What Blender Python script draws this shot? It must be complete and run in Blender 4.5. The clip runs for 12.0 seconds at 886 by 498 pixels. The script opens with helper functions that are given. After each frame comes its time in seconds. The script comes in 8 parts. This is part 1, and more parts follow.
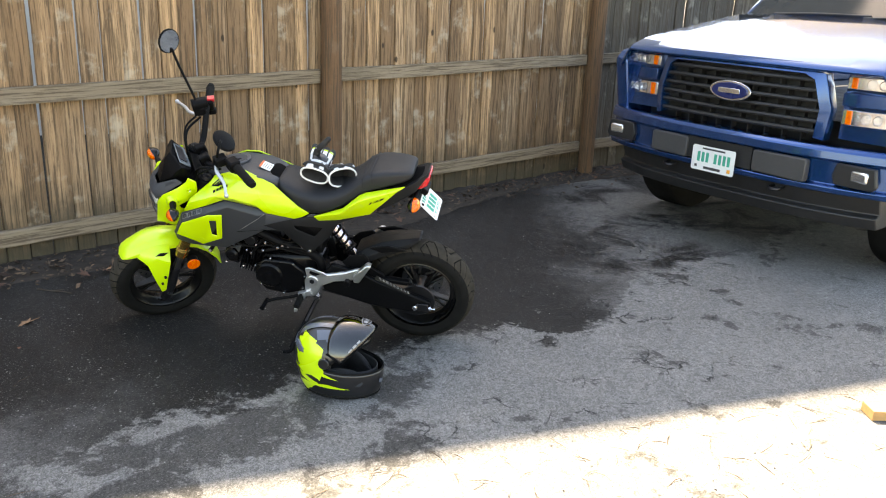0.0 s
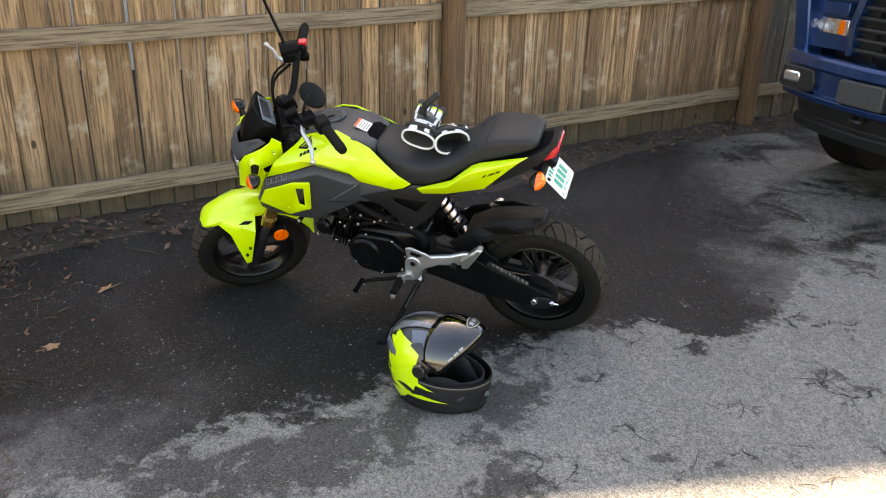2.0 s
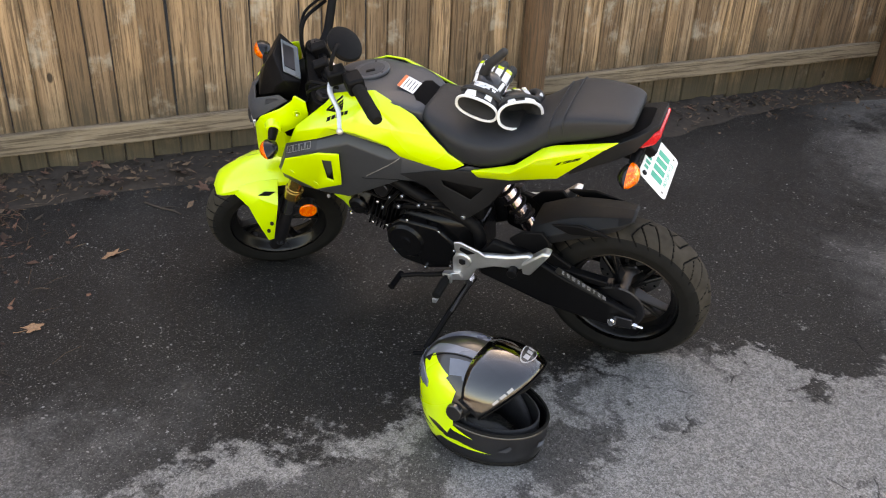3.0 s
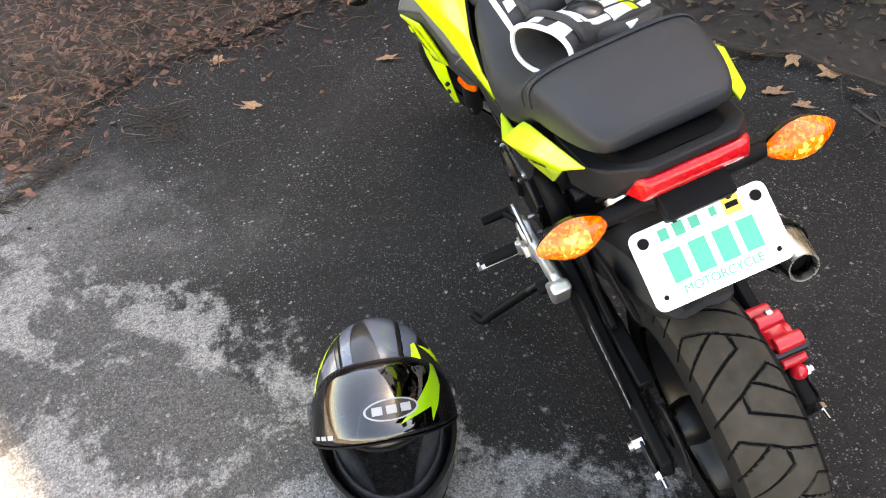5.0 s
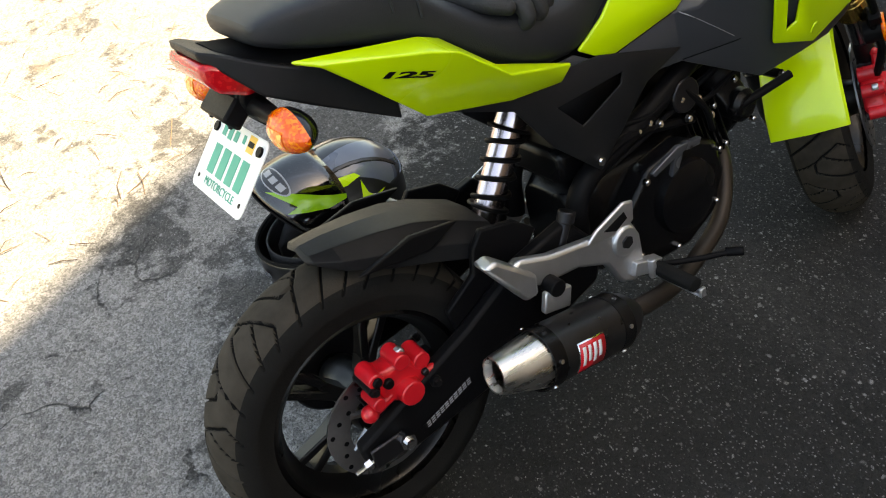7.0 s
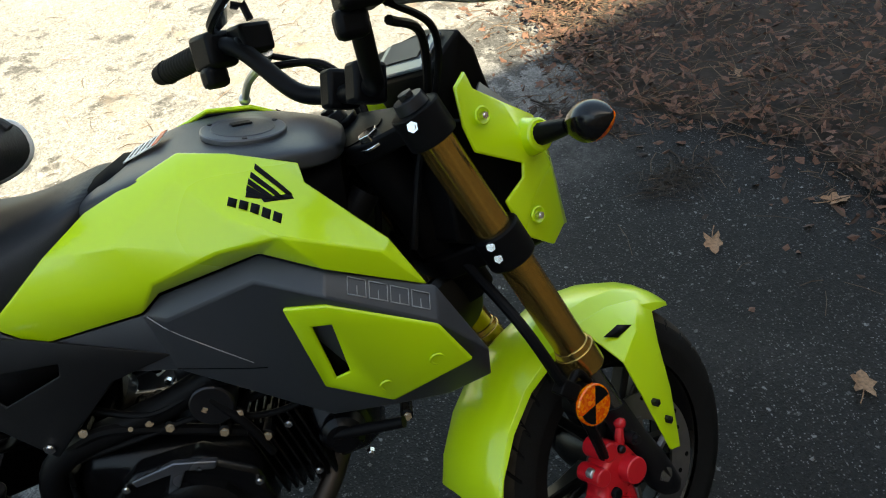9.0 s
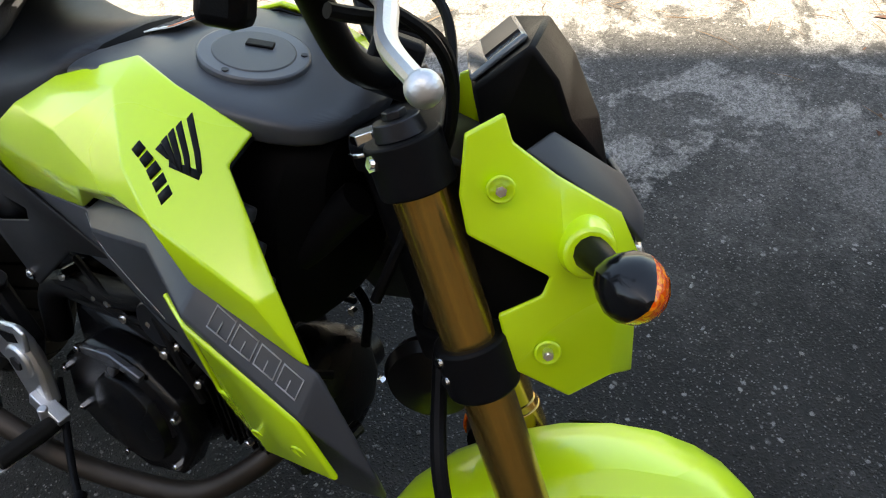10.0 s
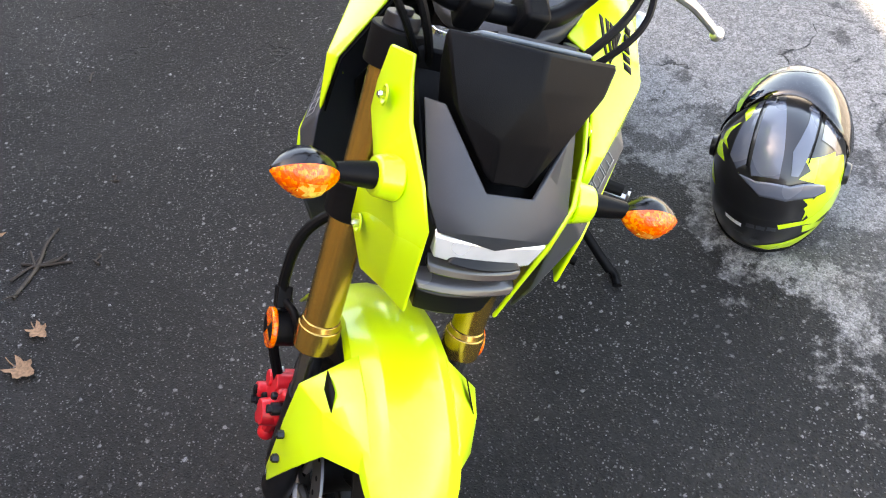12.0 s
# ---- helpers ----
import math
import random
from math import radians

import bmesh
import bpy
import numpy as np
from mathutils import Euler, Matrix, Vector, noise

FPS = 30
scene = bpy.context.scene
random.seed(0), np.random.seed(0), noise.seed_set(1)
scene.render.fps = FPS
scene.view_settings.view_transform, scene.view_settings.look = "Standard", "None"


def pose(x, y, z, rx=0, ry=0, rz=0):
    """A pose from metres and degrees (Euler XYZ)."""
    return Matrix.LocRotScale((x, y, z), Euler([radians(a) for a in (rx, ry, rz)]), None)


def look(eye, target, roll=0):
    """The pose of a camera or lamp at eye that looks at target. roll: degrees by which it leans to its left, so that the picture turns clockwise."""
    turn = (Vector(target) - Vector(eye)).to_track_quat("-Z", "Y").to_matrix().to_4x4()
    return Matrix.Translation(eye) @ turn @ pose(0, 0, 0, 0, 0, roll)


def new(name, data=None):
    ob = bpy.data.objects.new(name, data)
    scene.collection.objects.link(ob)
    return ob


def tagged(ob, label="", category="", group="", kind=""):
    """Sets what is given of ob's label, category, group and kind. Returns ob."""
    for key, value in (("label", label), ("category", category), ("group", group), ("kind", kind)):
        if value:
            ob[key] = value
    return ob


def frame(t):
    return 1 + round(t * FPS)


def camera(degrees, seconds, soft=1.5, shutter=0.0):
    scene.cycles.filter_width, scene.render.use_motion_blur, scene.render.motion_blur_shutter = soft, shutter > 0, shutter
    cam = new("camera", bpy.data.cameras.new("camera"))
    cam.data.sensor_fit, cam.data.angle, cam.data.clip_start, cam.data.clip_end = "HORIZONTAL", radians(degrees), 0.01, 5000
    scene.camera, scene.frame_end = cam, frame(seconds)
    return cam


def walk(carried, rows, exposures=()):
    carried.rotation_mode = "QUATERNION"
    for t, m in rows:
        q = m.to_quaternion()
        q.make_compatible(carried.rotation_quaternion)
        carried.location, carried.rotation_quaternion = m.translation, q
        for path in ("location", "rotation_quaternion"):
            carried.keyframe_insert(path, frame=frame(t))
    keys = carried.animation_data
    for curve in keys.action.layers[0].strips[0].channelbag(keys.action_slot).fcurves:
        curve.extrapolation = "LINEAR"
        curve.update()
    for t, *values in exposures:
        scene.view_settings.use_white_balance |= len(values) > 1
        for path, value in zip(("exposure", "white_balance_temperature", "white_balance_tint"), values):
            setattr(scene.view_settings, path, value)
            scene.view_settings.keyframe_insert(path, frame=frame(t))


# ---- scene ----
cam = camera(56.8, 12.0, 1.1)
PATH = [
    (0, (0.33, -0.144, 1.527), (0.235, 1.758, 0.916), 2.4),
    (0.5, (0.252, -0.027, 1.529), (0.153, 1.87, 0.904), 2.2),
    (1, (0.2, 0.087, 1.515), (0.117, 1.98, 0.873), 2.0),
    (1.5, (0.255, 0.258, 1.512), (0.055, 2.125, 0.822), 1.8),
    (1.7, (0.289, 0.365, 1.507), (0.003, 2.208, 0.784), 2.0),
    (2, (0.297, 0.489, 1.5), (-0.098, 2.29, 0.725), 1.6),
    (2.5, (0.238, 0.802, 1.452), (-0.23, 2.545, 0.591), 2.5),
    (3, (0.214, 1.115, 1.438), (-0.344, 2.793, 0.504), 2.9),
    (3.2, (0.245, 1.269, 1.416), (-0.397, 2.88, 0.419), 2.8),
    (4.8, (0.666, 2.509, 1.348), (-0.706, 3.086, 0.012), -5.1),
    (5, (0.716, 2.661, 1.353), (-0.722, 3.029, 0.013), -6.0),
    (5.5, (0.688, 3.051, 1.326), (-0.702, 2.942, -0.108), -7.1),
    (6, (0.701, 3.438, 1.319), (-0.537, 2.821, -0.126), -8.9),
    (6.5, (0.613, 3.756, 1.3), (-0.451, 2.844, -0.127), -7.1),
    (7, (0.382, 3.981, 1.303), (-0.439, 2.818, -0.102), -7.0),
    (7.5, (0.075, 4.215, 1.338), (-0.62, 2.86, 0.041), -4.9),
    (7.7, (-0.049, 4.271, 1.341), (-0.714, 2.855, 0.095), -4.7),
    (9.3, (-0.978, 3.951, 1.279), (-0.907, 2.436, -0.025), -7.5),
    (9.5, (-1.041, 3.857, 1.255), (-0.812, 2.396, -0.092), -6.7),
    (10, (-1.208, 3.621, 1.235), (-0.435, 2.536, -0.256), -7.5),
    (10.5, (-1.434, 3.452, 1.229), (-0.248, 2.947, -0.3), -10.7),
    (11, (-1.549, 3.259, 1.237), (-0.306, 3.174, -0.328), -10.4),
    (11.5, (-1.665, 3.101, 1.272), (-0.381, 3.388, -0.234), -11.6),
    (12, (-1.627, 2.918, 1.29), (-0.347, 3.466, -0.145), -7.5),
]
EXPOSURE = [(0, 3.0, 9300, 10), (2, 2.9, 10000, 13), (3, 3.05, 10500, 16), (5, 3.75, 10500, 15), (5.5, 3.55, 10300, 15), (6.5, 2.78, 10300, 10), (7.5, 2.75, 10000, 7), (9.5, 2.2, 8500, 0), (10.0, 2.65, 8600, 8), (11, 3.83, 8800, 16), (12, 3.9, 9400, 16)]
walk(cam, [(t, look(eye, target, roll)) for t, eye, target, roll in PATH], EXPOSURE)

# ---- light ----
SUN_AZ, SUN_EL = 110.0, 56.0      # degrees from +x towards +y, and above the ground
world = bpy.data.worlds.new("sky")
scene.world = world
world.use_nodes = True
wn = world.node_tree.nodes
wbg = wn["Background"]
sky = wn.new("ShaderNodeTexSky")
sky.sky_type, sky.sun_disc = "NISHITA", False
sky.sun_elevation, sky.sun_rotation = radians(SUN_EL), radians(90 - SUN_AZ)
world.node_tree.links.new(sky.outputs[0], wbg.inputs[0])
wbg.inputs[1].default_value = 0.10
sun = new("sun", bpy.data.lights.new("sun", "SUN"))
sun.data.energy, sun.data.angle, sun.data.color = 4.2, radians(0.6), (1.0, 0.96, 0.89)
sd = Vector((math.cos(radians(SUN_AZ)) * math.cos(radians(SUN_EL)), math.sin(radians(SUN_AZ)) * math.cos(radians(SUN_EL)), math.sin(radians(SUN_EL))))
sun.matrix_world = look(sd * 50, (0, 0, 0))

# ---- materials ----
def material(name, base, rough=0.5, metal=0.0, spread=0.12, scale=40.0, bump=0.0, bscale=None, coat=0.0, rspread=0.1, clear=0.0, stretch=(1, 1, 1), spec=0.5):
    """Base colour with variation at two scales, roughness variation and fine relief."""
    m = bpy.data.materials.new(name)
    m.use_nodes = True
    nt = m.node_tree
    bsdf = nt.nodes["Principled BSDF"]
    tc = nt.nodes.new("ShaderNodeTexCoord")
    mp = nt.nodes.new("ShaderNodeMapping")
    mp.inputs["Scale"].default_value = stretch
    nt.links.new(tc.outputs["Object"], mp.inputs["Vector"])
    n1 = nt.nodes.new("ShaderNodeTexNoise")
    n1.inputs["Scale"].default_value, n1.inputs["Detail"].default_value = scale, 6
    n2 = nt.nodes.new("ShaderNodeTexNoise")
    n2.inputs["Scale"].default_value, n2.inputs["Detail"].default_value = scale * 0.13, 3
    for n in (n1, n2):
        nt.links.new(mp.outputs[0], n.inputs["Vector"])
    add = nt.nodes.new("ShaderNodeMath")
    add.operation = "ADD"
    nt.links.new(n1.outputs[0], add.inputs[0])
    nt.links.new(n2.outputs[0], add.inputs[1])
    mr = nt.nodes.new("ShaderNodeMapRange")
    mr.inputs[1].default_value, mr.inputs[2].default_value = 0.6, 1.4
    mr.inputs[3].default_value, mr.inputs[4].default_value = 1 - spread, 1 + spread
    nt.links.new(add.outputs[0], mr.inputs[0])
    mul = nt.nodes.new("ShaderNodeVectorMath")
    mul.operation = "SCALE"
    mul.inputs[0].default_value = base
    nt.links.new(mr.outputs[0], mul.inputs["Scale"])
    nt.links.new(mul.outputs[0], bsdf.inputs["Base Color"])
    rr = nt.nodes.new("ShaderNodeMapRange")
    rr.inputs[1].default_value, rr.inputs[2].default_value = 0.3, 0.7
    rr.inputs[3].default_value, rr.inputs[4].default_value = max(0.02, rough - rspread), min(1, rough + rspread)
    nt.links.new(n2.outputs[0], rr.inputs[0])
    nt.links.new(rr.outputs[0], bsdf.inputs["Roughness"])
    bsdf.inputs["Metallic"].default_value = metal
    bsdf.inputs["Specular IOR Level"].default_value = spec
    bsdf.inputs["Coat Weight"].default_value = coat
    bsdf.inputs["Coat Roughness"].default_value = 0.08
    bsdf.inputs["Transmission Weight"].default_value = clear
    if bump:
        nb = nt.nodes.new("ShaderNodeTexNoise")
        nb.inputs["Scale"].default_value, nb.inputs["Detail"].default_value = bscale or scale, 4
        nt.links.new(mp.outputs[0], nb.inputs["Vector"])
        b = nt.nodes.new("ShaderNodeBump")
        b.inputs["Strength"].default_value, b.inputs["Distance"].default_value = bump, 0.002
        nt.links.new(nb.outputs[0], b.inputs["Height"])
        nt.links.new(b.outputs[0], bsdf.inputs["Normal"])
    return m


LIME = material("lime_paint", (0.555, 0.80, 0.02), 0.28, 0, 0.04, 12, coat=0.6, rspread=0.05)
BLACK = material("black_plastic", (0.005, 0.005, 0.0057), 0.42, 0, 0.2, 60, 0.15, 900, spec=0.075)
GREY = material("grey_plastic", (0.038, 0.042, 0.050), 0.40, 0, 0.08, 30, 0.12, 1200, spec=0.42)
SATIN = material("satin_black_plastic", (0.011, 0.0115, 0.013), 0.46, 0, 0.15, 60, 0.2, 900, spec=0.16)
RUBBER = material("tyre_rubber", (0.012, 0.0118, 0.0115), 0.75, 0, 0.25, 25, 0.3, 300, spec=0.05)
VINYL = material("seat_vinyl", (0.016, 0.0175, 0.021), 0.5, 0, 0.1, 20, 0.35, 700, spec=0.3)
METAL = material("dark_metal", (0.035, 0.035, 0.04), 0.4, 0.8, 0.2, 30, spec=0.4)
CAST = material("cast_aluminium", (0.62, 0.63, 0.65), 0.4, 0.9, 0.08, 50, 0.2, 500)
CHROME = material("bright_steel", (0.75, 0.75, 0.76), 0.2, 1.0, 0.05, 40)
GLOSSB = material("gloss_black", (0.006, 0.006, 0.007), 0.16, 0, 0.1, 40, spec=0.4)
GOLD = material("gold_anodised", (0.46, 0.28, 0.075), 0.24, 0.9, 0.1, 20)
RED = material("red_caliper", (0.62, 0.01, 0.02), 0.4, 0.0, 0.1, 30, coat=0.3)
AMBER = material("amber_lens", (1.0, 0.19, 0.0), 0.15, 0, 0.45, 60, 0.8, 220, coat=0.5)
# yellow for the glint inside the indicator lenses, light put into colour
AMBER_GLINT = material("amber_reflector", (1.0, 0.45, 0.05), 0.15, 0, 0.2, 60, 0.8, 220, coat=0.5)
REDLENS = material("red_lens", (0.65, 0.008, 0.02), 0.12, 0, 0.06, 60, clear=0.2)
WHITE = material("white_sheet", (0.78, 0.8, 0.8), 0.4, 0, 0.03, 40)
GREEN = material("plate_green", (0.02, 0.36, 0.25), 0.5)
BLUE = material("blue_metallic_paint", (0.003, 0.060, 0.22), 0.16, 0.65, 0.08, 300, coat=1.0, rspread=0.04)
GLASS = material("clear_lens", (0.9, 0.92, 0.95), 0.08, 0, 0.02, 40, clear=0.85)
TREAD = material("dusty_tread", (0.040, 0.035, 0.029), 0.85, 0, 0.45, 30, 0.3, 300, spec=0.06)


def faceted(m, a, b, scale):
    """Colour cells for moulded lens facets; their bright spots are put into the colour."""
    nt = m.node_tree
    tc = nt.nodes.new("ShaderNodeTexCoord")
    v = nt.nodes.new("ShaderNodeTexVoronoi")
    v.inputs["Scale"].default_value = scale
    nt.links.new(tc.outputs["Object"], v.inputs["Vector"])
    sc = nt.nodes.new("ShaderNodeSeparateColor")
    nt.links.new(v.outputs[1], sc.inputs[0])
    mx = nt.nodes.new("ShaderNodeMix")
    mx.data_type = "RGBA"
    mr = nt.nodes.new("ShaderNodeMapRange")
    mr.inputs[1].default_value, mr.inputs[2].default_value = 0.45, 0.95
    nt.links.new(sc.outputs[0], mr.inputs[0])
    nt.links.new(mr.outputs[0], mx.inputs[0])
    mx.inputs[6].default_value, mx.inputs[7].default_value = (*a, 1), (*b, 1)
    nt.links.new(mx.outputs[2], nt.nodes["Principled BSDF"].inputs["Base Color"])


faceted(AMBER, (0.86, 0.085, 0.0), (1.0, 0.27, 0.004), 300)
faceted(REDLENS, (0.55, 0.005, 0.012), (0.78, 0.02, 0.025), 260)
faceted(AMBER_GLINT, (0.95, 0.17, 0.003), (1.0, 0.62, 0.12), 170)

# ---- mesh helpers ----
def part(name, bm, material, parent=None, label="", smooth=35, bevel=0.0, solid=0.0):
    """Links a bmesh as one object under a thing or a part."""
    bmesh.ops.recalc_face_normals(bm, faces=bm.faces)
    me = bpy.data.meshes.new(name)
    bm.to_mesh(me)
    bm.free()
    me.materials.append(material)
    ob = new(name, me)
    if parent:
        ob.parent = parent
    if label:
        ob["label"] = label
    if smooth:
        for p in me.polygons:
            p.use_smooth = True
        me.set_sharp_from_angle(angle=radians(smooth))
    if solid:
        s = ob.modifiers.new("solid", "SOLIDIFY")
        s.thickness, s.offset = solid, -1
    if bevel:
        b = ob.modifiers.new("bevel", "BEVEL")
        b.width, b.segments, b.limit_method, b.angle_limit = bevel, 2, "ANGLE", radians(28)
    return ob


def box(bm, size, m=None):
    """A box of that size, centred, moved by the pose m."""
    g = bmesh.ops.create_cube(bm, size=1.0)
    bmesh.ops.scale(bm, vec=size, verts=g["verts"])
    if m:
        bmesh.ops.transform(bm, matrix=m, verts=g["verts"])
    return g["verts"]


def rod(bm, a, b, r, r2=None, n=16):
    """A round bar from a to b."""
    a, b = Vector(a), Vector(b)
    d = b - a
    m = Matrix.Translation((a + b) / 2) @ d.to_track_quat("Z", "Y").to_matrix().to_4x4()
    bmesh.ops.create_cone(bm, cap_ends=True, segments=n, radius1=r, radius2=r if r2 is None else r2, depth=d.length, matrix=m)


def lathe(bm, prof, n=48, m=None, closed=False):
    """Turns a profile of (radius, height) round the y axis."""
    rows = []
    for i in range(n):
        a = 2 * math.pi * i / n
        rows.append([bm.verts.new((r * math.cos(a), h, r * math.sin(a))) for r, h in prof])
    k = len(prof)
    for i in range(n):
        for j in range(k if closed else k - 1):
            q = [rows[i][j], rows[i][(j + 1) % k], rows[(i + 1) % n][(j + 1) % k], rows[(i + 1) % n][j]]
            bm.faces.new(q)
    if m:
        bmesh.ops.transform(bm, matrix=m, verts=[v for r in rows for v in r])


def spline(pts, n=8):
    """Points along a smooth line through pts."""
    P = [Vector(p) for p in pts]
    P = [2 * P[0] - P[1]] + P + [2 * P[-1] - P[-2]]
    out = []
    for i in range(1, len(P) - 2):
        a, b, c, d = P[i - 1:i + 3]
        for k in range(n):
            t = k / n
            out.append(0.5 * (2 * b + (c - a) * t + (2 * a - 5 * b + 4 * c - d) * t * t + (3 * b - 3 * c + d - a) * t ** 3))
    return out + [P[-2]]


def tube(bm, pts, r, n=10, smooth=8, radii=None):
    """A round tube along a smooth line."""
    line = spline(pts, smooth) if smooth else [Vector(p) for p in pts]
    rings, side = [], None
    for i, p in enumerate(line):
        d = (line[min(i + 1, len(line) - 1)] - line[max(i - 1, 0)]).normalized()
        if side is None:
            side = d.orthogonal().normalized()
        side = (side - d * side.dot(d)).normalized()
        up = d.cross(side)
        rr = r if radii is None else radii[0] + (radii[1] - radii[0]) * i / (len(line) - 1)
        rings.append([bm.verts.new(p + rr * (math.cos(2 * math.pi * k / n) * side + math.sin(2 * math.pi * k / n) * up)) for k in range(n)])
    for a, b in zip(rings, rings[1:]):
        for k in range(n):
            bm.faces.new((a[k], a[(k + 1) % n], b[(k + 1) % n], b[k]))
    bm.faces.new(rings[0])
    bm.faces.new(rings[-1])


def loft(bm, loops, caps=True):
    """Joins loops of equal length into one skin."""
    rows = [[bm.verts.new(p) for p in loop] for loop in loops]
    n = len(rows[0])
    for a, b in zip(rows, rows[1:]):
        for k in range(n):
            bm.faces.new((a[k], a[(k + 1) % n], b[(k + 1) % n], b[k]))
    if caps:
        bm.faces.new(rows[0])
        bm.faces.new(rows[-1])


def oval(x, hw, top, bot, power=2.6, n=24, y=0.0):
    """A rounded cross-section at x."""
    out = []
    for k in range(n):
        a = 2 * math.pi * k / n
        c, s = math.cos(a), math.sin(a)
        out.append((x, y + hw * math.copysign(abs(c) ** (2 / power), c), (top + bot) / 2 + (top - bot) / 2 * math.copysign(abs(s) ** (2 / power), s)))
    return out


def plate(bm, outline, depth, axis="y", at=0.0):
    """A flat outline of (u, v) pushed out from at to at + depth along an axis."""
    def p(u, v, w):
        return {"y": (u, w, v), "x": (w, u, v), "z": (u, v, w)}[axis]
    a = [bm.verts.new(p(u, v, at)) for u, v in outline]
    b = [bm.verts.new(p(u, v, at + depth)) for u, v in outline]
    bm.faces.new(a)
    bm.faces.new(b)
    for i in range(len(a)):
        j = (i + 1) % len(a)
        bm.faces.new((a[i], a[j], b[j], b[i]))


def panel(bm, verts, faces, side=1):
    """A skin of corner points; side -1 mirrors it to the right."""
    vs = [bm.verts.new((x, y * side, z)) for x, y, z in verts]
    for f in faces:
        bm.faces.new([vs[i] for i in f])


def moved(bm, m):
    bmesh.ops.transform(bm, matrix=m, verts=bm.verts)
    return bm


def thing(name, label, category, m=None, group="", kind=""):
    ob = new(name)
    ob.empty_display_size = 0.1
    if m:
        ob.matrix_world = m
    return tagged(ob, label, category, group, kind)


def rounded(w, h, r, n=5):
    out = []
    for cx, cy, a0 in ((w / 2 - r, h / 2 - r, 0), (-w / 2 + r, h / 2 - r, 90), (-w / 2 + r, -h / 2 + r, 180), (w / 2 - r, -h / 2 + r, 270)):
        for k in range(n):
            a = radians(a0 + 90 * k / (n - 1))
            out.append((cx + r * math.cos(a), cy + r * math.sin(a)))
    return out


def bars(specs, mat, name, parent, m):
    for cx, cy, w, h in specs:
        bm = bmesh.new()
        box(bm, (w, h, 0.0006), m @ pose(cx, cy, 0.0019))
        part(name, bm, mat, parent, smooth=0)


PLATE_W = material("plate_white", (0.80, 0.82, 0.81), 0.35, 0, 0.05, 18)

# ---- setting: ground ----
def nodes(m):
    nt = m.node_tree
    return nt, nt.nodes, nt.links, nt.nodes["Principled BSDF"]


def math_node(nt, op, a, b=None, c=None):
    n = nt.nodes.new("ShaderNodeMath")
    n.operation = op
    for i, v in enumerate((a, b, c)):
        if v is None:
            continue
        if isinstance(v, (int, float)):
            n.inputs[i].default_value = v
        else:
            nt.links.new(v, n.inputs[i])
    return n.outputs[0]


def ramp(nt, x, lo, hi, a=0.0, b=1.0):
    n = nt.nodes.new("ShaderNodeMapRange")
    n.interpolation_type = "SMOOTHSTEP"
    nt.links.new(x, n.inputs[0])
    for i, v in ((1, lo), (2, hi), (3, a), (4, b)):
        n.inputs[i].default_value = v
    return n.outputs[0]


def mix(nt, f, a, b):
    n = nt.nodes.new("ShaderNodeMix")
    n.data_type = "RGBA"
    for sock, v in ((n.inputs[0], f), (n.inputs[6], a), (n.inputs[7], b)):
        if isinstance(v, (tuple, list)):
            sock.default_value = (*v, 1)
        elif isinstance(v, (int, float)):
            sock.default_value = v
        else:
            nt.links.new(v, sock)
    return n.outputs[2]


def noise_tex(nt, vec, scale, detail=4, rough=0.55, dist=0.0):
    n = nt.nodes.new("ShaderNodeTexNoise")
    n.inputs["Scale"].default_value, n.inputs["Detail"].default_value = scale, detail
    n.inputs["Roughness"].default_value, n.inputs["Distortion"].default_value = rough, dist
    nt.links.new(vec, n.inputs["Vector"])
    return n.outputs[0]


def voronoi(nt, vec, scale, feature="F1", out=0):
    n = nt.nodes.new("ShaderNodeTexVoronoi")
    n.feature = feature
    n.inputs["Scale"].default_value = scale
    nt.links.new(vec, n.inputs["Vector"])
    return n.outputs[out]


